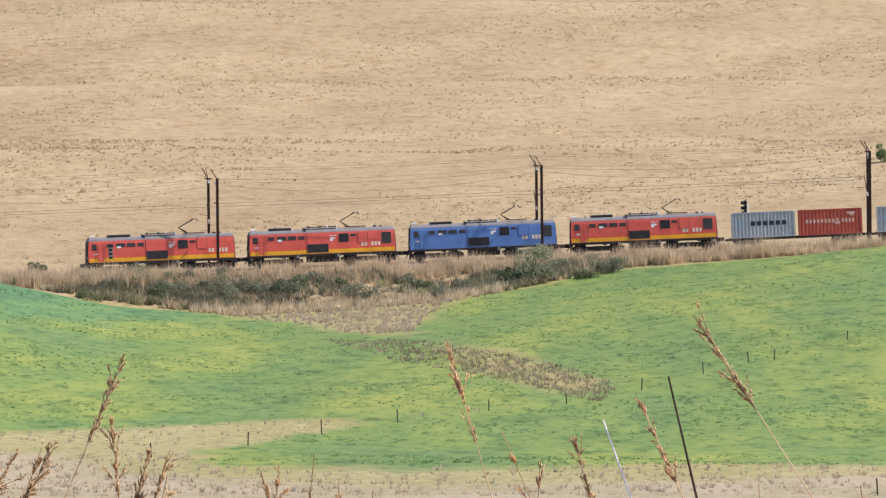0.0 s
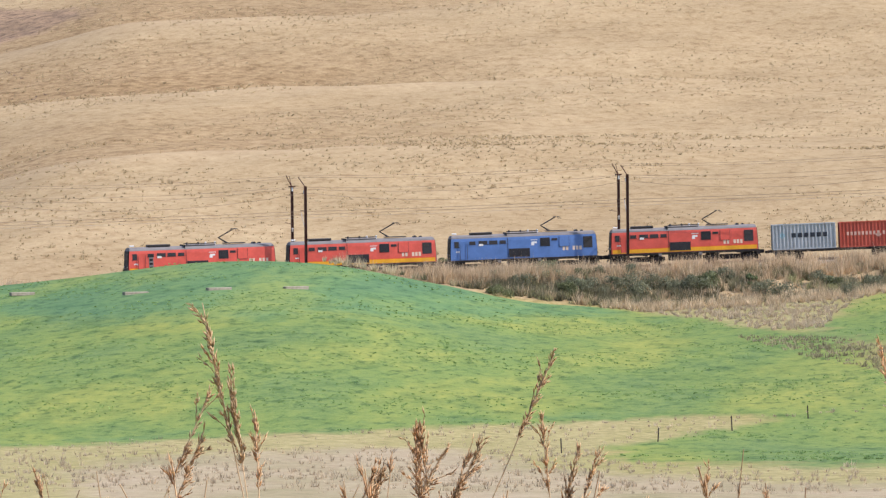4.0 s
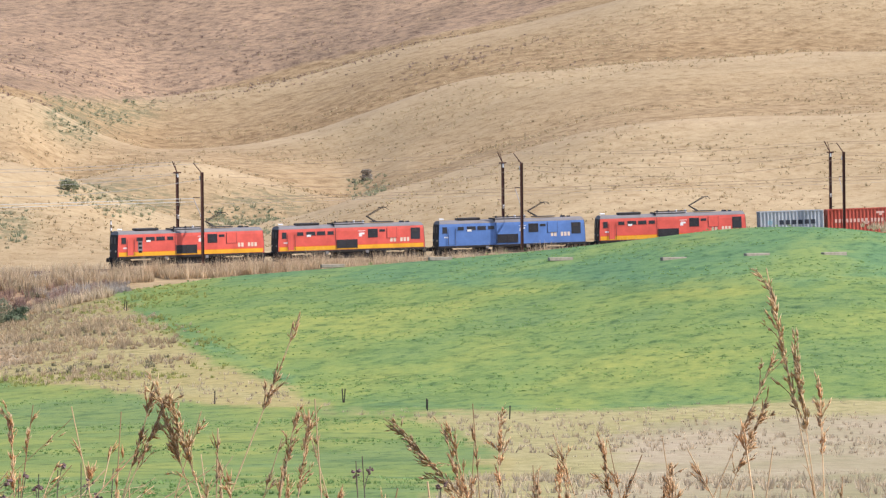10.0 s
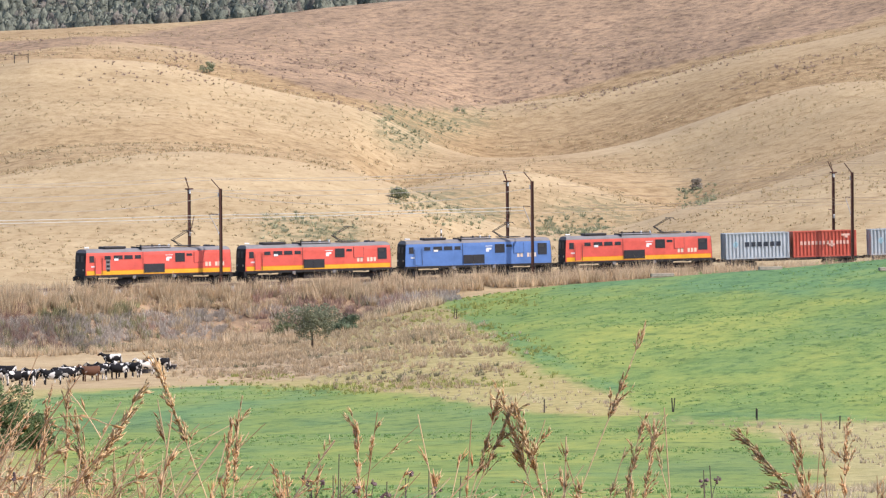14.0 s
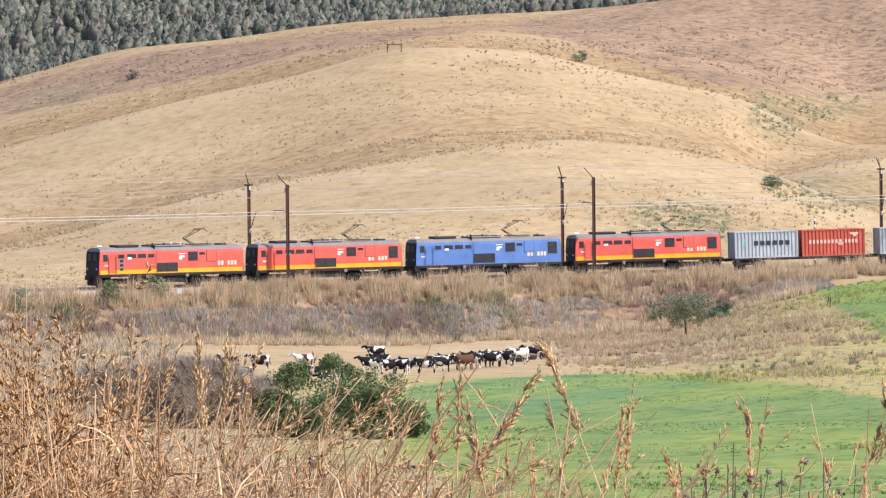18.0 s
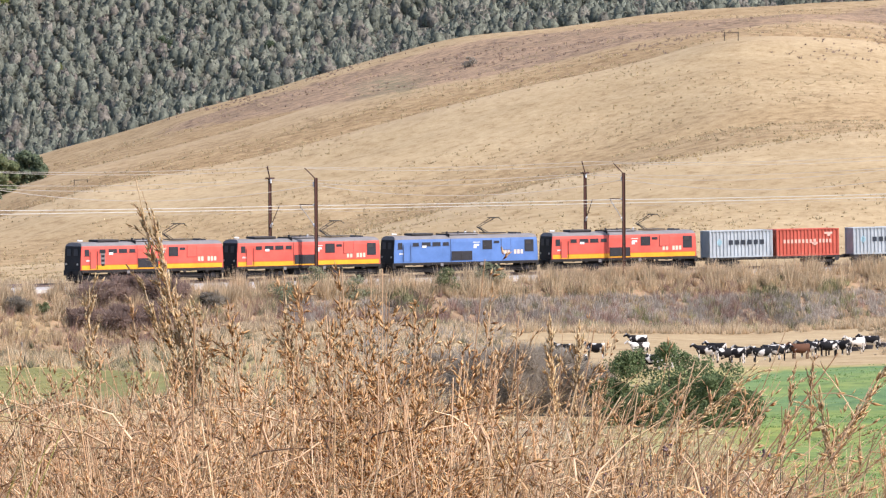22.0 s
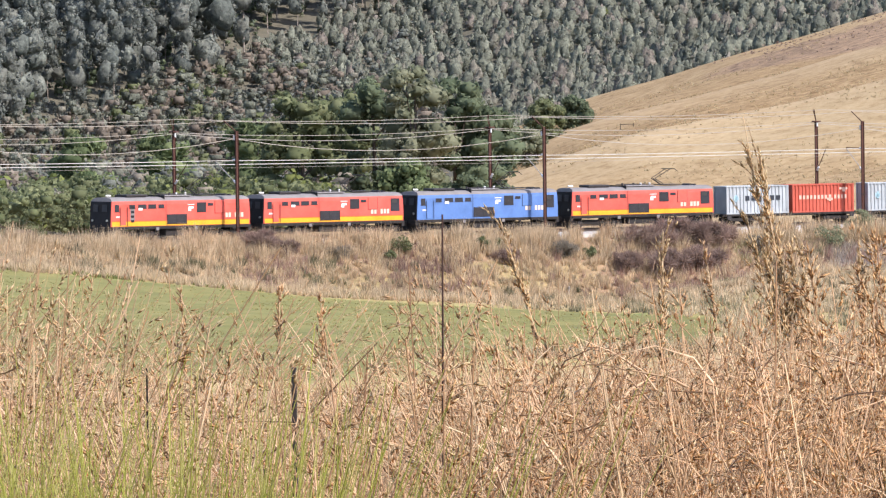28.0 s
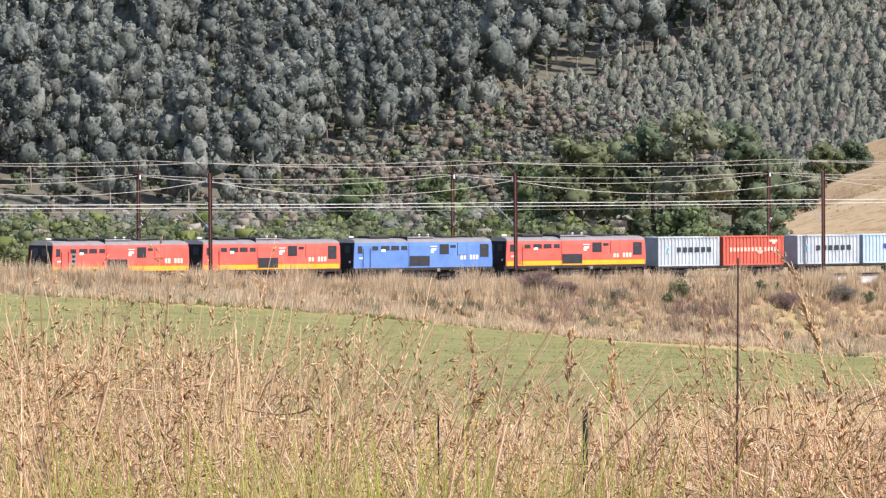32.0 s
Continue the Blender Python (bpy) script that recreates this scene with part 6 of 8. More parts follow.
def bush_at(a, s, h, w, mat, label, lo=250.0, hi=None, leaves=80, size=0.16, lumps=9, name="bush", clear=0.15, shape="round", bark=None, core=0.0, twiggy=False):
    t = build_plant(name, rt, h, w, lumps, leaves, size, mat, bark or BARK_DARK, label, "bush" if name == "bush" else "tree", shape, clear, 0.03, core=core, twiggy=twiggy)
    p = spot_on_slope(a, s, lo, hi)
    t.matrix_basis = pose(p.x, p.y, p.z - 0.1, 0, 0, rt.uniform(0, 360))
    return t


# on the bank and the hill
bush_at(-0.9, -0.33, 3.4, 5.6, LEAF_PALE, "bright grey-green bush on the railway bank", 480, leaves=130, size=0.1, lumps=22, clear=0.05)
bush_at(-0.62, -0.36, 1.6, 3.2, LEAF_MID, "dark low bush on the railway bank", 480, size=0.1, leaves=130)
bush_at(2.15, -0.5, 2.0, 5.2, LEAF_SAGE, "grey-green bramble on the railway bank", 480, size=0.1, leaves=150)
for a, s, w, h in ((0.3, -0.38, 2.2, 1.3), (1.75, -0.45, 2.4, 1.4), (2.5, -0.48, 2.6, 1.4), (3.2, -0.4, 2.0, 1.1), (-0.2, -0.4, 2.0, 1.0), (0.65, -0.5, 2.4, 1.0), (3.6, -0.34, 1.6, 0.9), (-1.5, -0.22, 1.8, 1.0)):
    bush_at(a, s, h, w * 1.5, LEAF_SAGE, "low grey-green bramble among the bank's dry grass", 480, size=0.09, leaves=110)
for k in range(30):
    a = float(rt.uniform(-1.9, 3.6))
    bush_at(a, float(rt.uniform(-0.5, -0.3)) + 0.12 * (a < -0.6), float(rt.uniform(0.7, 1.5)), float(rt.uniform(2.0, 4.0)), (LEAF_SAGE, LEAF_OLIVE, LEAF_PALE, LEAF_SAGE)[k % 4], "straggling grey-green bramble on the railway bank", 480, size=0.075, leaves=120, lumps=12, clear=0.0)
bush_at(1.4, -0.42, 1.5, 3.0, LEAF_OLIVE, "olive low bush on the railway bank", 480, size=0.1, leaves=130)
bush_at(1.0, -0.4, 1.2, 1.6, LEAF_MID, "dark low bush on the railway bank", 480, size=0.1, leaves=130)
bush_at(2.8, -0.5, 1.2, 2.6, LEAF_OLIVE, "olive low bush on the railway bank", 480, size=0.1, leaves=130)
for a, w in ((6.55, 3.6), (5.95, 3.0), (7.0, 2.6), (3.95, 2.2)):
    t = build_plant("bush", rt, 2.4, w, 8, 140, 0.11, LEAF_OLIVE, BARK_DARK, "olive green bush behind the far track", "bush", clear=0.1, trunk=0.03)
    place(t, a, float(track_r(a)) + 14)
for a, s, w, h, mat in ((14.73, 1.42, 2.8, 1.8, LEAF_PALE), (9.97, 0.27, 2.6, 2.0, LEAF_GREY), (19.08, 1.25, 3.2, 1.8, LEAF_GREY), (12.88, 0.22, 3.0, 1.0, LEAF_PALE), (-4.3, 0.85, 3.2, 2.2, LEAF_MID)):
    bush_at(a, s, h, w, mat, {LEAF_MID: "small green bush on the dry hillside", LEAF_GREY: "grey leafless bush on the dry hillside"}.get(mat, "pale green low shrub on the dry hillside"), float(track_r(a)) + 20, leaves=110, size=0.11)
# by the cattle
bush_at(13.72, -1.27, 3.7, 6.2, LEAF_SAGE, "small sparse grey-green tree beside the cattle pasture", 400, leaves=170, size=0.09, lumps=26, name="tree", clear=0.35, shape="flat")
bush_at(13.39, -1.08, 1.3, 3.9, LEAF_DARK, "dark rounded bush beside a small tree", 380, leaves=170, size=0.075, lumps=14, clear=0.0, core=0.6)
bush_at(14.0, -1.12, 0.9, 2.8, LEAF_OLIVE, "olive low bush below a small tree", 380)
for a, w, h, mat in ((17.55, 3.2, 3.4, LEAF_BUSH), (17.2, 3.6, 3.7, LEAF_BUSH), (16.95, 3.2, 3.3, LEAF_BUSH), (16.62, 3.0, 2.9, LEAF_BUSH), (17.35, 2.8, 2.2, LEAF_MID), (16.75, 2.8, 2.3, LEAF_BUSH), (17.75, 2.2, 2.2, LEAF_MID), (16.4, 2.0, 1.7, LEAF_BUSH)):
    t = build_plant("bush", rt, h * 1.08, w, 40, 150, 0.062, mat, BARK_DARK, "large dense green bush at the pasture's edge", "bush", clear=0.05, trunk=0.02)
    place(t, a, 268.0 + rt.uniform(-3, 3), sink=0.1)
for a, r, w, h in ((17.95, 284, 4.0, 2.7), (18.3, 290, 5.0, 3.4), (18.65, 285, 5.0, 3.6), (19.0, 296, 4.6, 3.2), (19.45, 325, 4.6, 2.5)):
    t = build_plant("bush", rt, h * 0.95, w * 1.1, 80, 190, 0.016, THICKET, BARK_DARK, "grey-brown leafless thicket below the bank", "bush", clear=0.05, trunk=0.02, twiggy=True)
    place(t, a, float(r), sink=0.1)
for a, s in ((20.6, -0.92), (20.2, -1.0), (20.9, -1.05), (18.9, -0.9), (19.3, -0.95)):
    bush_at(a, s, 2.0, 3.2, LEAF_PALE if a > 20 or a < 19.1 else LEAF_OLIVE, "pale green thistle-like shrub on the bank", 420, leaves=120, size=0.085, lumps=12, clear=0.0)
for a, s, w, h, mat in ((22.05, -1.05, 4.2, 2.2, LEAF_PURPLE), (22.4, -1.02, 4.6, 2.4, LEAF_PURPLE), (22.75, -1.08, 3.6, 2.0, LEAF_PURPLE), (22.15, -1.25, 4.0, 1.9, LEAF_PURPLE), (22.55, -1.28, 4.2, 1.9, LEAF_PURPLE), (22.9, -1.3, 3.0, 1.5, LEAF_PURPLE),
                        (26.45, -1.08, 3.6, 1.8, LEAF_PURPLE), (26.2, -1.12, 2.4, 1.3, LEAF_PURPLE), (29.05, -0.96, 3.2, 1.5, LEAF_PURPLE), (28.75, -0.98, 2.2, 1.2, LEAF_PURPLE), (24.05, -1.2, 2.4, 1.2, LEAF_PURPLE), (23.5, -1.15, 2.6, 1.4, LEAF_GREY),
                        (25.7, -1.18, 2.2, 1.0, LEAF_GREY), (27.4, -1.02, 2.0, 0.9, LEAF_GREY), (28.1, -1.05, 2.2, 0.9, LEAF_GREY), (21.6, -1.1, 2.6, 1.3, LEAF_GREY), (30.2, -0.95, 2.0, 0.9, LEAF_GREY)):
    bush_at(a, s, h * 0.8, w * 1.35, mat, "purplish leafless bramble on the railway bank" if mat is LEAF_PURPLE else "grey-brown low bramble in the bank's dry grass", 400, leaves=190, size=0.022, lumps=36, clear=0.0, twiggy=True)
for a, s, w in ((25.1, -1.13, 2.0), (24.3, -1.07, 1.5), (23.25, -1.2, 1.2), (25.2, -1.2, 1.3), (24.15, -1.08, 1.1)):
    bush_at(a, s, w * 0.75, w * 1.2, LEAF_OLIVE, "small green bush on the railway bank", 420, size=0.09, leaves=140)

for a, s, w, h, mat in ((25.4, 0.28, 7.0, 5.0, LEAF_BUSH), (27.2, 0.03, 9.0, 4.0, LEAF_OLIVE), (26.8, 0.0, 6.0, 3.5, LEAF_OLIVE), (23.1, 1.12, 4.5, 3.5, LEAF_YELLOW), (22.05, 1.38, 5.0, 4.0, LEAF_DARK), (24.0, 1.72, 7.0, 5.5, LEAF_BUSH), (23.6, 1.75, 5.0, 4.0, LEAF_YELLOW), (20.98, 1.32, 5.0, 4.0, LEAF_DARK), (29.9, -0.55, 6.0, 3.0, LEAF_OLIVE)):
    bush_at(a, s, h, w, mat, "rounded bush standing out at the wood's edge", float(track_r(a)) + 25, leaves=120, size=0.22, lumps=12)


# ---- foreground grass ----
FSTEM = foliage("near_straw_stems", [(0.31, 0.18, 0.095), (0.47, 0.31, 0.165), (0.76, 0.58, 0.36), (0.55, 0.37, 0.205)], 0.5, trans=0.28, coords_scale=3.0)
FSTEM_RED = foliage("near_reddish_stems", [(0.38, 0.215, 0.115), (0.57, 0.36, 0.20), (0.78, 0.56, 0.355), (0.62, 0.405, 0.235)], 0.5, trans=0.28, coords_scale=3.0)
FHEAD = foliage("near_seed_heads", [(0.68, 0.44, 0.24), (0.80, 0.57, 0.34), (0.86, 0.68, 0.45), (0.74, 0.50, 0.28)], 0.75, trans=0.6, coords_scale=3.0)
FHEAD_PALE = foliage("near_pale_seed_heads", [(0.68, 0.50, 0.285), (0.80, 0.62, 0.37), (0.88, 0.73, 0.48), (0.74, 0.55, 0.32)], 0.75, trans=0.6, coords_scale=3.0)
FGREEN = foliage("near_yellow_green_blades", [(0.30, 0.32, 0.055), (0.45, 0.45, 0.10), (0.58, 0.53, 0.20), (0.36, 0.37, 0.075)], 0.6, coords_scale=3.0)
# darker copy of the stems; shade deep in the stand is its colour
FSTEM_SHADED = foliage("shaded_brown_stems", [(0.17, 0.095, 0.05), (0.26, 0.155, 0.085), (0.38, 0.25, 0.145), (0.21, 0.12, 0.065)], 0.5, trans=0.2, coords_scale=3.0)
FRUST = foliage("rust_brown_grass", [(0.52, 0.29, 0.125), (0.69, 0.42, 0.195), (0.84, 0.59, 0.32), (0.60, 0.345, 0.15)], 0.6, coords_scale=3.0)
DARKSTEM = plain("dark_dead_stem", (0.05, 0.025, 0.018), 0.8)

dense_top = curve((-6, -2.8), (10, -2.8), (13, -2.75), (16, -2.65), (17.9, -2.45), (18.3, -2.3), (18.9, -2.0), (20.5, -1.88), (22.3, -1.92), (23.2, -2.1), (24, -2.05), (25.1, -2.1), (26, -2.3), (27.5, -2.25), (28.4, -1.98), (28.9, -1.68), (29.4, -1.52), (29.9, -1.42), (30.5, -1.45), (34, -1.48))


def tubes(paths, radii, sides=3):
    """Tubes along many paths at once: paths (n, k, 3), radii (n, k)."""
    n, k, _ = paths.shape
    d = np.gradient(paths, axis=1)
    d /= np.linalg.norm(d, axis=2)[..., None] + 1e-9
    ref = np.array([0.31, 0.87, 0.2])
    u = np.cross(d, ref)
    u /= np.linalg.norm(u, axis=2)[..., None] + 1e-9
    w = np.cross(d, u)
    rings = [paths + (u * cos(2 * pi * c / sides) + w * sin(2 * pi * c / sides)) * radii[..., None] for c in range(sides)]
    v = np.stack(rings, 2).reshape(-1, 3)
    i, j, c = np.meshgrid(np.arange(n), np.arange(k - 1), np.arange(sides), indexing="ij")
    c2 = (c + 1) % sides
    b = i * k * sides + j * sides
    f = np.stack([b + c, b + c2, b + sides + c2, b + sides + c], -1).reshape(-1, 4)
    return v, f


def stems(rng, base, tip, droop, k=7):
    """Curved stem paths from base to tip (n, 3)."""
    n = len(base)
    t = np.linspace(0, 1, k)[None, :, None]
    side = rng.normal(size=(n, 1, 3)) * droop[:, None, None]
    side[..., 2] *= 0.3
    return base[:, None] * (1 - t) + tip[:, None] * t + side * (t * (1 - t)) * 1.6 + side * np.array([1, 1, -0.4]) * t ** 3 * 0.9


def racemes(rng, paths, per, length, open_):
    """Slim side branches of a seed head, rising off the upper stem and nodding at their ends."""
    n, k, _ = paths.shape
    t = rng.uniform(0.66, 0.97, (n, per)) * (k - 1)
    i = np.minimum(t.astype(int), k - 2)
    f = (t - i)[..., None]
    ii = np.arange(n)[:, None]
    p = paths[ii, i] * (1 - f) + paths[ii, i + 1] * f
    d = paths[ii, i + 1] - paths[ii, i]
    d /= np.linalg.norm(d, axis=2)[..., None] + 1e-9
    out = d + rng.normal(size=d.shape) * open_
    out /= np.linalg.norm(out, axis=2)[..., None]
    ln = length * rng.uniform(0.5, 1.3, (n, per, 1))
    tt = np.linspace(0, 1, 5)[None, None, :, None]
    q = p[:, :, None] + (out * ln)[:, :, None] * tt - np.array([0, 0, 1.0]) * ln[:, :, None] * tt ** 2 * rng.uniform(0, 0.35, (n, per, 1, 1))
    return q.reshape(-1, 5, 3)


def heads(rng, paths, per, length, spread, fat, lo=0.68):
    """Seed heads on the upper part of stems: slim spikelets in pairs on short branches."""
    n, k, _ = paths.shape
    t = rng.uniform(lo, 1.0, (n, per)) * (k - 1)
    i = np.minimum(t.astype(int), k - 2)
    f = (t - i)[..., None]
    ii = np.arange(n)[:, None]
    p = paths[ii, i] * (1 - f) + paths[ii, i + 1] * f
    d = paths[ii, i + 1] - paths[ii, i]
    d /= np.linalg.norm(d, axis=2)[..., None] + 1e-9
    out = d + rng.normal(size=d.shape) * spread
    out /= np.linalg.norm(out, axis=2)[..., None]
    ln = length * rng.uniform(0.5, 1.3, (n, per, 1))
    st = p + out * ln * 0.15
    en = st + out * ln
    w = np.cross(out, rng.normal(size=d.shape))
    w /= np.linalg.norm(w, axis=2)[..., None] + 1e-9
    q = np.cross(out, w)
    mid = st * 0.55 + en * 0.45
    v = np.stack([st, mid + w * fat, mid - w * fat + q * fat * 0.6, en], 2).reshape(-1, 3)
    b = np.arange(n * per)[:, None, None] * 4
    tri = np.array([(0, 1, 2), (0, 3, 1), (0, 2, 3), (1, 3, 2)])
    return v, (b + tri[None]).reshape(-1, 3)


def blades(rng, base, high, lean, wide, k=4):
    """Long bent leaves as narrow keeled ribbons."""
    n = len(base)
    a = rng.uniform(0, 2 * np.pi, n)
    t = np.linspace(0, 1, k)[None, :, None]
    out = np.stack([np.cos(a), np.sin(a), np.zeros(n)], -1)[:, None]
    p = base[:, None] + out * (lean[:, None, None] * t ** 1.6) + np.array([0, 0, 1.0]) * (high[:, None, None] * (t - 0.45 * t ** 3 * rng.uniform(0, 1.5, (n, 1, 1))))
    r = wide[:, None] * np.linspace(1, 0.12, k)[None]
    return tubes(p, r, 3)


def near_ground(a, r):
    return ground_many(a, r)


def stuff(name, vf, mat, label):
    return tagged(new(name, mesh_from(name, vf[0], vf[1], mat)), label, "grass", kind="stuff")


rf = np.random.default_rng(21)


def stand(n, a0, a1, r0, r1, above, jit, lean):
    """Bases and tips of a stand of stems whose tips reach the dense top plus some slope."""
    a = rf.uniform(a0, a1, n)
    r = rf.uniform(r0, r1, n)
    b = near_ground(a, r)
    s = dense_top(a) + above + rf.normal(size=n) * jit
    z = EYE_Z + r * np.tan(np.radians(s + level(a)))
    tip = b.copy()
    l = rf.normal(size=n) * lean * 0.33
    tip[:, 0] += np.cos(np.radians(a)) * l
    tip[:, 1] += np.sin(np.radians(a)) * l
    tip[:, 2] = np.maximum(z, b[:, 2] + 0.5)
    return b, tip


# the thick stand: stems, leaves, heads
for n, r0, r1, above, jit, lean, red, a0, a1 in ((900, 9.0, 13.0, -0.25, 0.3, 1.2, False, 16.0, 33.8), (1700, 12.0, 19.0, -0.1, 0.2, 1.6, True, 16.0, 33.8), (1300, 17.0, 27.0, 0.0, 0.12, 2.0, False, 15.0, 33.8), (120, 9.0, 16.0, 0.45, 0.3, 0.5, True, 17.8, 33.8), (80, 9.5, 13.0, 0.45, 0.28, 0.7, True, 18.6, 22.6), (110, 9.5, 13.0, 0.4, 0.25, 0.9, True, 22.4, 25.6), (110, 9.5, 13.0, 0.32, 0.2, 0.8, False, 28.6, 32.2)):
    b, t = stand(n, a0, a1, r0, r1, above, jit, lean)
    az = np.degrees(np.arctan2(-b[:, 0], b[:, 1]))
    rb = np.hypot(b[:, 0], b[:, 1])
    m = (rf.uniform(size=n) < np.where(rb < 12.5, 0.3, 0.6) * (0.4 if above > 0.3 else 1.0)) | (az < 25.4) | (az > 28.6) | (rb > 22)
    b, t = b[m], t[m]
    n = len(b)
    p = stems(rf, b, t, rf.uniform(0.03, 0.4, n))
    k = p.shape[1]
    rad = np.linspace(0.0021, 0.0009, k)[None] * (0.6 + 1.5 * rf.uniform(0, 1, (n, 1)) ** 3) * (0.65 if above > 0.3 else 1.0)
    stuff("grass_stems", tubes(p, rad), FSTEM_RED if red else FSTEM, "tall dry straw-coloured grass stems close by")
    m = rf.uniform(size=n) < (1.0 if above > 0.3 else 0.7)
    stuff("grass_heads", heads(rf, racemes(rf, p[m], 9 if above > 0.3 else 4, 0.07 if above > 0.3 else 0.06, 0.25), 6, 0.019 if red else 0.017, 0.35, 0.0021 if above > 0.3 else 0.0015, 0.1), FHEAD if red else FHEAD_PALE, "feathery dry seed heads of tall grass")
    nb = n * 3
    i = rf.integers(0, n, nb)
    f = rf.uniform(0.0, 0.85, nb)[:, None]
    src = b[i] * (1 - f) + t[i] * f
    slim = np.where(np.degrees(np.arctan2(-src[:, 0], src[:, 1])) > 24.8, 0.7, 1.0)
    stuff("grass_leaves", blades(rf, src, rf.uniform(-0.02, 0.19, nb) * slim, rf.uniform(0.03, 0.2, nb) * slim, rf.uniform(0.0012, 0.0038 if red else 0.003, nb) * slim), FSTEM_RED if red else FSTEM, "bent dry leaves of tall grass")
# broken leaves and side shoots that tangle through the stand
for n, mat, wide in ((3600, FSTEM_RED, 0.0036), (1800, FHEAD, 0.0032), (3000, FSTEM_SHADED, 0.003)):
    a, r = rf.uniform(16.0, 33.8, n), rf.uniform(9.5, 16, n)
    m = (rf.uniform(size=n) < 0.7) | (a < 25.0) | (a > 28.8)
    a, r = a[m], r[m]
    n = len(a)
    b = near_ground(a, r)
    top = EYE_Z + r * np.tan(np.radians(dense_top(a) - 0.15 + level(a)))
    b[:, 2] = np.maximum(b[:, 2], top - rf.uniform(0.0, 1.0, n) ** 1.3 * 0.75)
    slim = np.where(a > 24.8, 0.7, 1.0)
    stuff("grass_tangle", blades(rf, b, rf.uniform(-0.1, 0.17, n) * slim, rf.uniform(0.03, 0.22, n) * slim, rf.uniform(0.0009, wide, n) * slim), mat, "tangle of broken dry grass leaves close by")
# undergrowth that closes the view of the soil
n = 8000
a, r = rf.uniform(14.5, 33.8, n), rf.uniform(9, 30, n)
m = (a < 25.0) | (a > 28.8) | (rf.uniform(size=n) < 0.7)
a, r = a[m], r[m]
n = len(a)
b = near_ground(a, r)
top = EYE_Z + r * np.tan(np.radians(dense_top(a) - 0.25 + level(a)))
h = np.clip((top - b[:, 2]) * rf.uniform(0.3, 1.0, n), 0.25, 1.4)
stuff("undergrowth", blades(rf, b, h, rf.uniform(0.1, 0.6, n), rf.uniform(0.0012, 0.003, n)), FSTEM_SHADED, "tangled dry undergrowth of the grass bank")
n = 6400
k = rf.choice(8, n, p=[0.24, 0.3, 0.1, 0.09, 0.07, 0.08, 0.06, 0.06])
a = np.array([29.4, 27.2, 28.3, 26.3, 30.3, 30.9, 31.5, 25.8])[k] + rf.normal(0, 1, n) * np.array([0.17, 0.26, 0.2, 0.2, 0.15, 0.2, 0.2, 0.15])[k]
r = rf.uniform(8.3, 9.0, n)
b = near_ground(a, r)
stuff("green_grass", blades(rf, b, np.clip(EYE_Z + r * np.tan(np.radians(rf.uniform(-3.2, -2.4, n) - 0.12 * np.abs(rf.normal(size=n)) + level(a))) - b[:, 2], 0.15, 1.6) * 1.08, rf.uniform(0.1, 0.55, n), rf.uniform(0.002, 0.006, n)), FGREEN, "yellow-green grass at the foot of the dry stand")
# branching heads with long paired spikelets, hanging through the stand at all heights
for n, a0, a1, mat, long in ((130, 18.3, 25.6, FRUST, 0.024), (220, 18.3, 26.0, FHEAD, 0.022), (110, 25.6, 33.8, FRUST, 0.02), (200, 25.6, 33.8, FHEAD_PALE, 0.02)):
    b, t = stand(n, a0, a1, 8.9, 12.5, -0.35, 0.42, 1.5)
    az = np.degrees(np.arctan2(-b[:, 0], b[:, 1]))
    m = (rf.uniform(size=n) < 0.45) | (az < 25.5) | (az > 28.4)
    b, t = b[m], t[m]
    n = len(b)
    p = stems(rf, b, t, rf.uniform(0.05, 0.35, n))
    stuff("grass_stems", tubes(p, np.linspace(0.0026, 0.001, 7)[None] * rf.uniform(0.7, 1.4, (n, 1))), FSTEM_RED, "leaning dry grass stems close by")
    q = racemes(rf, p, 9, 0.085, 0.4)
    stuff("grass_twigs", tubes(q, np.full((len(q), 5), 0.0009)), FSTEM_RED, "side branches of the leaning grass heads")
    stuff("grass_heads", heads(rf, q, 6, long, 0.45, 0.0022, 0.15), mat, "branching heads of dry grass with long spikelets")
# loose stems that stand out of the slope below the eye
n = 170
b, t = stand(n, -5.5, 17.5, 9.0, 15.0, 0.35, 0.34, 0.7)
p = stems(rf, b, t, rf.uniform(0.02, 0.16, n))
stuff("grass_stems", tubes(p, np.linspace(0.0024, 0.0011, 7)[None] * rf.uniform(0.8, 1.4, (n, 1))), FSTEM, "scattered dry grass stems close by")
q = racemes(rf, p, 7, 0.04, 0.14)
stuff("grass_twigs", tubes(q, np.full((len(q), 5), 0.0007)), FSTEM_RED, "fine side branches of scattered grass heads")
stuff("grass_heads", heads(rf, q, 13, 0.022, 0.20, 0.0015, 0.05), FHEAD, "reddish brown seed heads of scattered grass")
nb = n * 3
i = rf.integers(0, n, nb)
f = rf.uniform(0.3, 0.8, nb)[:, None]
stuff("grass_leaves", blades(rf, b[i] * (1 - f) + t[i] * f, rf.uniform(0.05, 0.2, nb), rf.uniform(0.03, 0.2, nb), rf.uniform(0.0014, 0.003, nb)), FSTEM, "dry leaves of scattered grass")
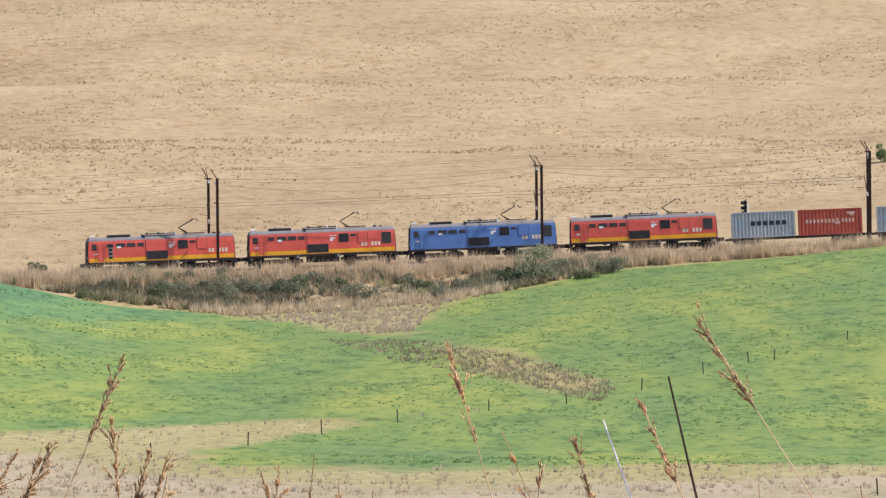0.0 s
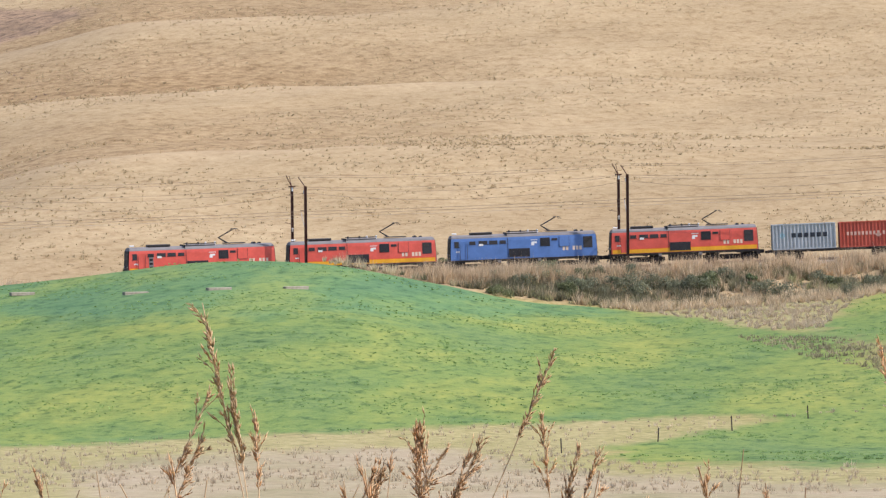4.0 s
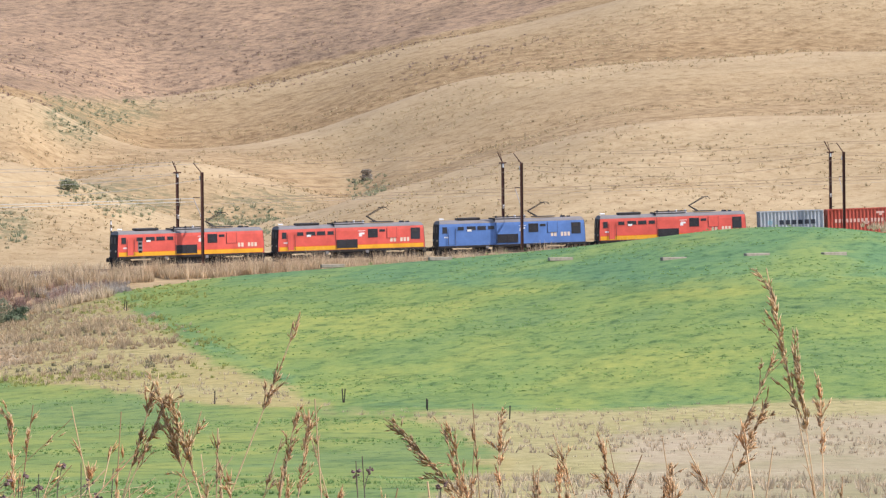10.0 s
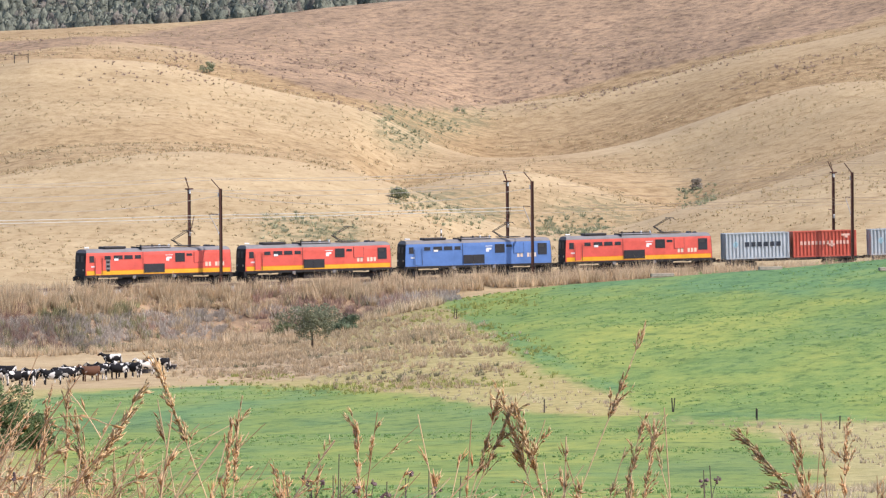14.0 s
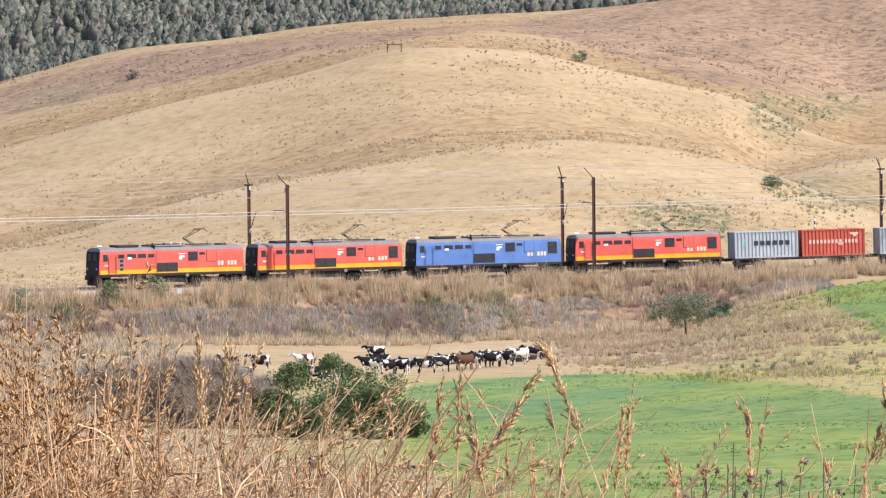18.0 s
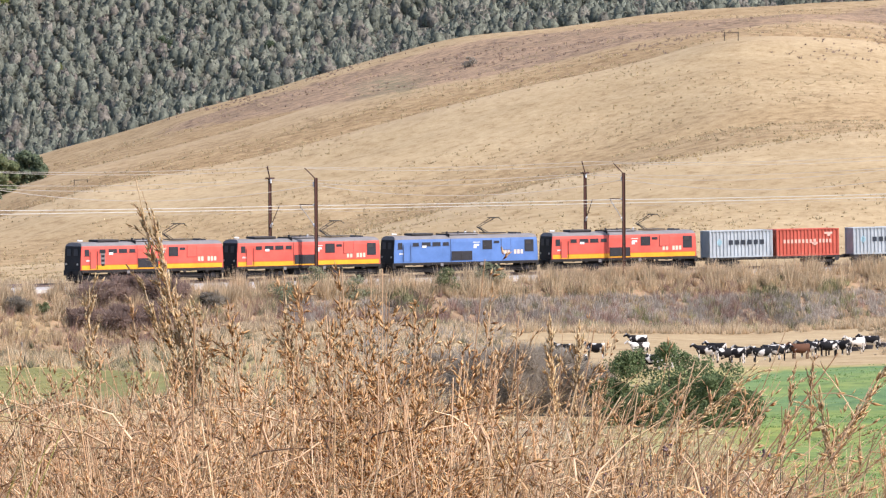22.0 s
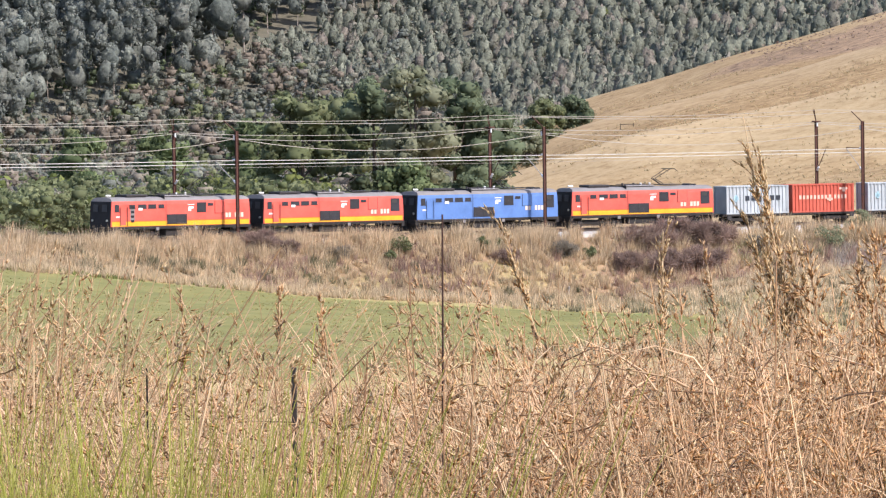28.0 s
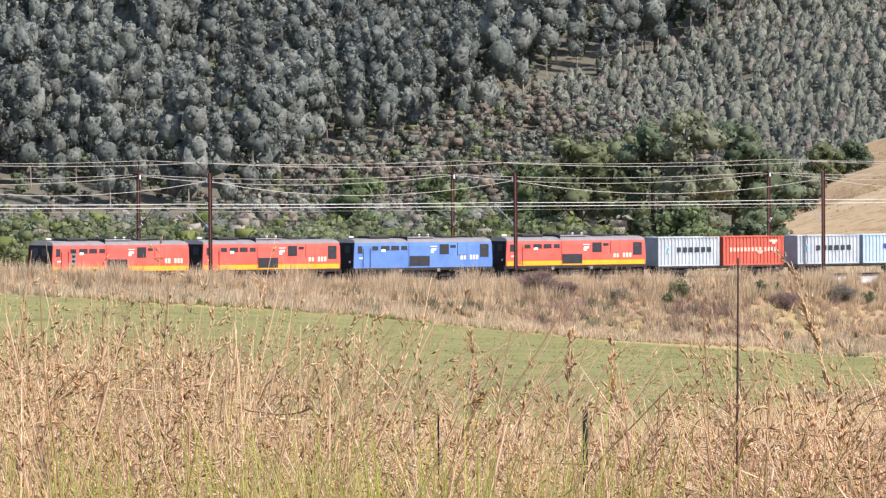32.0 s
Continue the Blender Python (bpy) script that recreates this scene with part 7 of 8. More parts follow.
# single stalks that stand out
def stalk(name, top, low, r, width, mat, headmat, label, head_len=0.05, droop=0.012, k=11):
    """One tall stalk between two bearings and slopes (its tip, and a lower point of the stem): stem, seed head and a few leaves."""
    t = tagged(new(name), label, "grass stalk")

    def at(a, sl):
        return np.array([-sin(radians(a)) * r, cos(radians(a)) * r, EYE_Z + (r - SWING) * tan(radians(sl + float(level(a))))])

    tip, mid = at(*top), at(*low)
    ground = near_ground(np.array([low[0]]), np.array([r]))[0, 2]
    g = mid + (mid - tip) * (mid[2] - ground) / max(0.05, tip[2] - mid[2])
    p = stems(rf, g[None], tip[None], np.array([droop]), k) - g
    v, f = tubes(p, np.linspace(width, width * 0.35, k)[None], 6)
    ob = new("stem", mesh_from("stem", v, f, mat))
    ob.parent = t
    if headmat:
        # the head fills the upper part of the stem that rises out of the grass
        n = max(2, int(round(k * min(0.6, (1.1 if head_len > 0.04 else 0.8) * (tip[2] - mid[2]) / (tip[2] - g[2])))))
        crown = p[:, -n - 1:]
        full = np.stack([np.array([np.interp(x, np.linspace(0, 1, n + 1), crown[0, :, c]) for c in range(3)]) for x in np.linspace(-0.9, 1, 9).clip(0)])[None]
        q = np.concatenate([racemes(rf, full, 24 if head_len > 0.04 else 14, head_len, 0.1), racemes(rf, full, 5, head_len * 1.8, 0.3)])
        v, f = tubes(q, np.full((len(q), 5), 0.0008), 3)
        ob = tagged(new("panicle", mesh_from("panicle", v, f, mat)), kind="stuff")
        ob.parent = t
        v, f = heads(rf, q, 9, 0.019 if head_len > 0.04 else 0.017, 0.22, 0.0021 if head_len > 0.04 else 0.0017, 0.02)
        ob = tagged(new("seed_head", mesh_from("seed_head", v, f, headmat)), kind="stuff")
        ob.parent = t
        v, f = blades(rf, p[0, 4:8], np.array([0.25, 0.2, 0.3, 0.1]), np.array([0.12, 0.2, 0.1, 0.15]), np.array([0.0022, 0.002, 0.0018, 0.002]))
        ob = tagged(new("leaves", mesh_from("leaves", v, f, FSTEM)), kind="stuff")
        ob.parent = t
    t.matrix_basis = Matrix.Translation(g)
    return t


# tip bearing and slope, stem bearing and slope, pale or reddish head
STALKS_EAST = ((-2.33, -0.71, -3.11, -2, 1), (-1.77, -1.51, -2.17, -2.44, 0), (-1.28, -1.89, -1.41, -2.44, 0), (-0.02, -1.04, -0.41, -2.44, 0), (1.58, -2.22, 1.56, -2.44, 0),
          (2.5, -2, 2.63, -2.44, 0), (2.71, -1.95, 2.82, -2.44, 0), (3.03, -1.73, 2.97, -2.44, 0), (2.95, -1.09, 3.52, -2.44, 0), (3.63, -1.89, 3.87, -2.44, 0),
          (3.75, -2.01, 3.91, -2.46, 0), (4.26, -1.78, 4.18, -2.44, 0), (4.26, -1.82, 4.21, -2.82, 0), (4.28, -1.77, 4.22, -2.46, 0), (4.01, -2.01, 4.22, -2.46, 0),
          (4.57, -2.21, 4.65, -2.82, 0), (4.63, -2.17, 4.68, -2.44, 0), (4.64, -2.18, 4.75, -2.46, 0), (5.69, -1.63, 5.67, -2.46, 0))
STALKS_FIELD = ((5.98, -1.35, 5.85, -2.4, 1), (6.25, -0.55, 5.88, -2.46, 1), (6.17, -1.41, 6.61, -2.46, 0), (6.28, -1.8, 6.67, -2.82, 0), (7.09, -2.54, 7.17, -2.82, 0),
          (7.7, -2.21, 7.64, -2.82, 0), (8.17, -2.46, 8.17, -2.82, 0), (8.75, -1.99, 8.75, -2.82, 0), (9.1, -2.17, 8.97, -2.78, 0), (9.14, -2.15, 8.98, -2.82, 0),
          (9.82, -2.07, 9.17, -2.82, 1), (10.5, -1.99, 10.61, -2.76, 0), (10.57, -1.98, 10.73, -2.78, 0), (10.6, -1.08, 11.26, -2.82, 0), (11.71, -1.91, 11.45, -2.82, 1),
          (11.88, -1.73, 11.57, -2.78, 1), (11.74, -1.82, 12.18, -2.82, 0), (11.96, -1.76, 12.25, -2.78, 0))
STALKS_HERD = ((13.26, -2.03, 13.24, -2.75, 0), (14.06, -2.45, 13.95, -2.78, 0), (14.39, -1.86, 14.44, -2.69, 0), (14.37, -2.01, 14.45, -2.78, 0), (15.06, -1.46, 14.61, -2.78, 1),
          (15.83, -1.97, 15.65, -2.86, 1), (15.26, -1.7, 15.91, -2.86, 1), (15.91, -1.59, 15.94, -2.3, 0), (16.07, -1.7, 16.23, -2.8, 0), (16.49, -1.81, 17.17, -2.41, 1),
          (17.88, -1.79, 18.02, -2.89, 0), (18.14, -1.31, 18.19, -2.86, 1), (18.36, -1.24, 18.28, -2.78, 1), (18.65, -1.62, 18.86, -2.45, 0), (18.8, -1.52, 18.96, -2.35, 0))
STALKS_WEST = ((19.59, -1.35, 19.67, -2.72, 0), (19.49, -1.02, 19.7, -2.13, 0), (20.64, -1.02, 20.43, -1.9, 0), (20.88, -0.91, 20.74, -2.89, 1), (20.88, -1.24, 20.8, -2.35, 0),
          (21.86, 0.22, 21.4, -2.64, 1), (21.8, -0.1, 21.38, -2.6, 1), (21.7, -0.45, 21.36, -2.6, 1), (21.88, -0.75, 21.4, -2.6, 1), (21.6, -0.85, 21.3, -2.6, 1), (21.48, -1.05, 21.25, -2.6, 1), (21.68, -1.2, 21.3, -2.6, 1), (21.3, -1.1, 21.2, -2.6, 1), (22.29, -1.08, 22.11, -2.24, 0), (22.58, -0.91, 22.61, -2.79, 1), (24.18, -0.75, 23.58, -2.79, 1), (26.15, -1.4, 26.2, -2.6, 0),
          (27.15, -1.45, 27.1, -2.6, 0), (25.82, -1.46, 25.8, -2.6, 0))
plume = []
for a, top, b, low, pale in STALKS_EAST + STALKS_FIELD + STALKS_HERD + STALKS_WEST:
    ob = stalk("grass_stalk", (a, top), (b, low), 12.6, 0.003, FSTEM, FHEAD_PALE if pale else FHEAD, "tall pale grass stalk with a feathery head" if pale else "tall dry grass stalk with a reddish seed head", head_len=0.05 if pale else 0.032)
    if 21.1 < b < 21.45:
        plume.append(ob)
stalk("dead_stem", (24.66, -0.72), (24.68, -2.6), 9.8, 0.0042, DARKSTEM, None, "thin dark dead stem rising from the grass")
stalk("dead_stem", (-2.06, -1.26), (-2.32, -2.44), 12.6, 0.0062, DARKSTEM, None, "thin dark dead stem leaning over the pasture")
stalk("bleached_stem", (-1.43, -1.67), (-1.69, -2.44), 12.6, 0.0056, PORCELAIN, None, "bleached white broken grass stem")
# the reddish clump
n = 60
a, r = rf.normal(20.05, 0.17, n), rf.uniform(10.2, 11.2, n)
b = near_ground(a, r)
t = b.copy()
t[:, 0] += rf.normal(size=n) * 0.08
t[:, 2] = EYE_Z + (r - SWING) * np.tan(np.radians(-0.6 - 1.9 * rf.uniform(0, 1, n) ** 0.75 + level(a)))
p = stems(rf, b, t, rf.uniform(0.01, 0.08, n))
stuff("red_clump_stems", tubes(p, np.linspace(0.0022, 0.001, 7)[None] * np.ones((n, 1))), FSTEM_RED, "thick clump of reddish grass stems")
stuff("red_clump_heads", heads(rf, racemes(rf, p, 18, 0.075, 0.3), 8, 0.021, 0.42, 0.0024, 0.1), FRUST, "rust-brown seed heads of the thick clump")
# weeds with clusters of dark seed heads
SEEDHEAD = plain("purple_brown_seed_heads", (0.13, 0.085, 0.08), 0.9, vary=0.4)
for a0 in (13.65, 13.5, 13.1, 12.75, 9.6, 17.6, 17.35, 16.5):
    t = tagged(new("seed_weed"), "dead branching weed with clustered dark seed heads", "weed")
    n = 5
    g = near_ground(np.full(1, a0), np.full(1, 11.0))
    top = EYE_Z + 11.0 * np.tan(np.radians(rf.uniform(-2.7, -2.15, n) + float(level(a0)))) - g[0, 2]
    b = rf.normal(size=(n, 3)) * np.array([0.02, 0.02, 0])
    tp = b + np.stack([rf.normal(size=n) * 0.05, rf.normal(size=n) * 0.05, top], -1)
    p = stems(rf, b, tp, np.full(n, 0.05))
    for q in p:
        v, f = tubes(q[None], np.linspace(0.0022, 0.001, 7)[None])
        ob = new("stem", mesh_from("stem", v, f, BARK_DARK))
        ob.parent = t
    side = racemes(rf, p, 5, 0.07, 0.5)
    for q in side:
        v, f = tubes(q[None], np.full((1, 5), 0.0008))
        ob = new("twig", mesh_from("twig", v, f, BARK_DARK))
        ob.parent = t
        bm = bmesh.new()
        for k in range(5):
            bmesh.ops.create_icosphere(bm, subdivisions=1, radius=0.0034 * rf.uniform(0.5, 1.2), matrix=Matrix.Translation(Vector(q[-1]) + Vector(rf.normal(size=3) * 0.0045)))
        for vv in bm.verts:
            vv.co += Vector(rf.normal(size=3) * 0.0012)
        part("seed_head", bm, SEEDHEAD, t)
    t.matrix_basis = Matrix.Translation(g[0])

# ---- fences, troughs, gates, signal ----
WOODPOST = plain("weathered_fence_post", (0.035, 0.028, 0.024), 0.9, vary=0.4)
CONCRETE = plain("pale_concrete", (0.31, 0.27, 0.21), 0.9, vary=0.3)


def build_post(h, w, lean=0.03):
    p = new("fence_post")
    bm = boxes((-w, w, -w, w, -0.3, h), bev=w * 0.35)
    for v in bm.verts:
        if v.co.z > 0:
            v.co.x += lean * h
    part("post", bm, WOODPOST, p)
    part("wire_staple", boxes((-w * 1.3, w * 1.3, -w * 1.3, w * 1.3, h * 0.85, h * 0.85 + 0.02), bev=0.002), DARKSTEEL, p)
    return p


first = None
for a, s in ((2.86, -2.02), (1.92, -1.91), (1.20, -1.79), (0.46, -1.69), (-0.43, -1.59), (-1.19, -1.53), (-1.92, -1.37), (-2.52, -1.22), (-2.96, -1.12), (-3.21, -1.09), (-3.92, -0.90), (-4.20, -2.41), (8.60, -2.04), (9.41, -1.96), (10.21, -1.87), (11.47, -1.88), (12.34, -0.96), (3.76, -0.34), (2.98, -0.49), (10.22, -1.87), (12.32, -0.97), (9.40, -1.97), (23.43, -1.66), (28.46, -1.18), (29.16, -1.17)):
    g = spot_on_slope(a, s, 240)
    m = pose(g.x, g.y, g.z, rt.uniform(-4, 4), rt.uniform(-4, 4), rt.uniform(0, 90))
    if first is None:
        first = tagged(build_post(0.78, 0.03), "weathered dark fence post in the grass", "fence post", "fence posts across the pasture")
        first.matrix_basis = m
    else:
        copy_thing(first, m)
near_post = None
for a, r, top in ((26.07, 11.6, -2.06), (27.43, 11.6, -2.06)):
    g = spot(a, r)
    z = EYE_Z + r * tan(radians(top + float(level(a))))
    p = tagged(build_post(z - g.z, 0.0048 if a < 27 else 0.0016, 0.0), "dark iron fence post among tall dry grass", "fence post", "near fence posts")
    p.matrix_basis = pose(g.x, g.y, g.z, 0, 0, 20)


pale = tagged(build_post(1.2, 0.09), "pale weathered wooden post at the field's edge", "fence post")
g = spot_on_slope(23.46, -1.57, 330)
pale.matrix_basis = pose(g.x, g.y, g.z, 2, 1, 20)
for ob in pale.children:
    if ob.name.startswith("post"):
        ob.data.materials[0] = BARK


def build_trough():
    t = new("feed_trough")
    part("base", boxes((-1.05, 1.05, -0.3, 0.3, -0.05, 0.1), bev=0.03), CONCRETE, t)
    part("side_wall", boxes((-1.05, 1.05, -0.3, -0.22, 0.1, 0.24), bev=0.02), CONCRETE, t)
    part("side_wall", boxes((-1.05, 1.05, 0.22, 0.3, 0.1, 0.24), bev=0.02), CONCRETE, t)
    part("end_wall", boxes((-1.05, -0.97, -0.22, 0.22, 0.1, 0.24), bev=0.02), CONCRETE, t)
    part("end_wall", boxes((0.97, 1.05, -0.22, 0.22, 0.1, 0.24), bev=0.02), CONCRETE, t)
    return t


first = tagged(build_trough(), "pale concrete feed trough on the green pasture", "trough", "feed troughs")
for k, (a, s) in enumerate(((10.31, -0.55), (9.26, -0.48), (8.09, -0.48), (6.99, -0.48), (6.18, -0.44), (5.43, -0.43))):
    g = spot_on_slope(a, s, 330)
    m = pose(g.x, g.y, g.z + 0.02, 0, 0, a + 12 + k * 3)
    if k == 0:
        first.matrix_basis = m
    else:
        copy_thing(first, m)
tub = tagged(new("feed_tub"), "dark rubber feed tub beside the herd", "feed tub", "feed tubs by the herd")
bm = bmesh.new()
for k in range(14):
    t0, t1 = k * pi / 7, (k + 1) * pi / 7
    vs = [bm.verts.new((cos(t) * w, sin(t) * w * 0.8, z)) for t in (t0, t1) for w, z in ((0.44, 0.0), (0.55, 0.34), (0.49, 0.34), (0.4, 0.06))]
    for q in range(3):
        bm.faces.new((vs[q], vs[q + 4], vs[q + 5], vs[q + 1]))
bmesh.ops.remove_doubles(bm, verts=bm.verts, dist=0.001)
part("wall", bm, LOUVRE, tub)
part("floor", rods(((0, 0, 0.0), (0, 0, 0.05), 0.34), sides=14), LOUVRE, tub)
part("rim", rods(*[((cos(k * pi / 7) * 0.53, sin(k * pi / 7) * 0.42, 0.34), (cos((k + 1) * pi / 7) * 0.53, sin((k + 1) * pi / 7) * 0.42, 0.34), 0.035) for k in range(14)], sides=5), BARK, tub)
for k, (a, sl) in enumerate(((15.36, -1.5), (15.23, -1.48), (15.1, -1.46))):
    g = spot_on_slope(a, sl, 380)
    if k == 0:
        tub.matrix_basis = pose(g.x, g.y, g.z, 0, 0, 20)
    else:
        copy_thing(tub, pose(g.x, g.y, g.z, 0, 0, 70 * k))
gate = tagged(new("gate_frame"), "dark pole frame standing on the hillside", "gate", "pole frames on the hill")
for x in (-1.0, 1.0):
    part("post", rods(((x, 0, -0.3), (x, 0, 1.0), 0.06)), WOODPOST, gate)
part("crossbar", rods(((-1.1, 0, 0.85), (1.1, 0, 0.92), 0.05)), WOODPOST, gate)
g = spot_on_slope(16.53, 1.53, 700)
gate.matrix_basis = pose(g.x, g.y, g.z, 0, 0, 16)
g = spot_on_slope(22.87, 0.09, 620)
copy_thing(gate, pose(g.x, g.y, g.z, 0, 0, 23))
# signal beside the near track, and a banded pole
sig = tagged(new("railway_signal"), "black-hooded railway signal on a white post", "signal")
part("post", rods(((0, 0, -0.6), (0, 0, 4.4), 0.07)), PORCELAIN, sig)
head = part("lamp_board", boxes((-0.3, 0.3, -0.06, 0.06, 3.1, 4.6), bev=0.05), BLACK, sig)
for z in (3.35, 3.85, 4.35):
    part("hood", rods(((-0.05, -0.06, z), (-0.05, -0.4, z), 0.17), sides=10), BLACK, head)
part("ladder", boxes((0.25, 0.28, 0.1, 0.13, -0.3, 4.3), (0.5, 0.53, 0.1, 0.13, -0.3, 4.3), *[(0.28, 0.5, 0.1, 0.12, z / 10, z / 10 + 0.03) for z in range(0, 42, 4)]), PORCELAIN, sig)
p, q = on_line(float(np.interp(-2.98, LINE_A, LINE_S)), 9.6, 0.0)
sig.matrix_basis = pose(p.x, p.y, p.z - 0.1, 0, 0, -70)
pole = tagged(new("banded_pole"), "dark pole with white bands behind the track", "pole")
part("shaft", rods(((0, 0, -0.4), (0, 0, 4.9), 0.07)), WOODPOST, pole)
for z in (0.8, 1.7, 3.0, 3.9, 4.5):
    part("band", rods(((0, 0, z), (0, 0, z + 0.3), 0.078)), PORCELAIN, pole)
p, q = on_line(float(np.interp(12.19, LINE_A, LINE_S)), 9.5, -0.5)
pole.matrix_basis = pose(p.x, p.y, p.z, 0, 0, 0)


# ---- cattle ----
def hide(name, cut, dark, light):
    m, n, l, b = material(name, 0.8, 0.0, 0.2)
    oi = n.new("ShaderNodeObjectInfo")
    tc = n.new("ShaderNodeTexCoord")
    ad = n.new("ShaderNodeVectorMath")
    ad.operation = "MULTIPLY_ADD"
    l.new(oi.outputs["Random"], ad.inputs[0])
    ad.inputs[1].default_value = (37.0, 23.0, 11.0)
    l.new(tc.outputs["Object"], ad.inputs[2])
    t = n.new("ShaderNodeTexNoise")
    t.inputs["Scale"].default_value, t.inputs["Detail"].default_value = 2.3, 1.0
    l.new(ad.outputs[0], t.inputs["Vector"])
    r = ramp(n, l, t.outputs[0], [(cut - 0.015, dark), (cut + 0.015, light)])
    l.new(r.outputs[0], b.inputs["Base Color"])
    return m


HIDE_A = hide("black_and_white_hide", 0.57, (0.012, 0.011, 0.012), (0.62, 0.58, 0.53))
HIDE_B = hide("mostly_white_hide", 0.45, (0.03, 0.025, 0.022), (0.66, 0.60, 0.53))
HIDE_C = hide("brown_hide", 0.68, (0.10, 0.045, 0.025), (0.5, 0.45, 0.4))


def build_cow(mat, grazing):
    """A dairy cow 2.3 m long, head to -x."""
    c = new("cow")
    bm = bmesh.new()
    rings = [(-0.85, 0.16, 0.24, 1.12), (-0.7, 0.25, 0.38, 1.03), (-0.4, 0.31, 0.42, 0.98), (0.1, 0.36, 0.46, 0.93), (0.5, 0.33, 0.42, 0.99), (0.78, 0.26, 0.32, 1.1), (0.86, 0.14, 0.18, 1.16)]
    prev = None
    for x, w, h, z in rings:
        ring = [bm.verts.new((x, cos(t) * w, z + sin(t) * h)) for t in [k * pi / 5 for k in range(10)]]
        if prev:
            for k in range(10):
                bm.faces.new((prev[k], prev[(k + 1) % 10], ring[(k + 1) % 10], ring[k]))
        else:
            bm.faces.new(ring)
        prev = ring
    bm.faces.new(prev[::-1])
    bmesh.ops.recalc_face_normals(bm, faces=bm.faces)
    for f in bm.faces:
        f.smooth = True
    part("body", bm, mat, c)
    hz = 0.5 if grazing else 1.32
    bm = bmesh.new()
    rod(bm, (-0.78, 0, 1.2), (-1.12, 0, hz + 0.12), 0.2, 0.13, 8)
    part("neck", bm, mat, c)
    bm = bmesh.new()
    rod(bm, (-1.05, 0, hz + 0.16), (-1.42, 0, hz - 0.08), 0.13, 0.085, 8)
    head = part("head", bm, mat, c)
    part("ear", rods(((-1.08, 0.1, hz + 0.2), (-1.06, 0.26, hz + 0.2), 0.045)), mat, head)
    part("ear", rods(((-1.08, -0.1, hz + 0.2), (-1.06, -0.26, hz + 0.2), 0.045)), mat, head)
    for x, y in ((-0.6, 0.17), (-0.6, -0.17), (0.66, 0.17), (0.66, -0.17)):
        bm = bmesh.new()
        rod(bm, (x, y, 0.0), (x, y, 0.45), 0.05, 0.055, 6)
        rod(bm, (x, y, 0.45), (x, y, 0.95), 0.055, 0.12, 6)
        part("leg", bm, mat, c)
    bm = bmesh.new()
    rod(bm, (0.86, 0, 1.25), (0.94, 0, 0.55), 0.03, 0.05, 5)
    part("tail", bm, mat, c)
    bm = bmesh.new()
    bmesh.ops.create_icosphere(bm, subdivisions=2, radius=0.19, matrix=Matrix.Translation((0.5, 0, 0.68)))
    part("udder", bm, WHITE, c)
    for ob in c.children_recursive:
        ob.data.transform(Matrix.Diagonal((0.78, 0.88, 0.77, 1)))
    return c


kinds = {}
for key, mat, label in (("a", HIDE_A, "black and white dairy cow standing on dry pasture"), ("b", HIDE_B, "mostly white dairy cow standing on dry pasture"), ("c", HIDE_C, "brown cow standing among the black and white herd")):
    for grazing in (False, True):
        kinds[key + str(int(grazing))] = (mat, grazing, label if not grazing else label.replace("standing", "grazing"))
made, herd = {}, []
rc = np.random.default_rng(3)
COWS = ((18.17, -1.52), (17.87, -1.51), (18.05, -1.65), (17.44, -1.50), (17.33, -1.63), (17.10, -1.60), (16.80, -1.53), (16.69, -1.50), (16.62, -1.56), (16.50, -1.56), (16.40, -1.54), (16.25, -1.55), (16.16, -1.52), (16.10, -1.53), (16.02, -1.51), (15.88, -1.51), (15.80, -1.49), (15.70, -1.48), (15.61, -1.48), (15.54, -1.47), (15.48, -1.47), (15.34, -1.44), (15.20, -1.42))
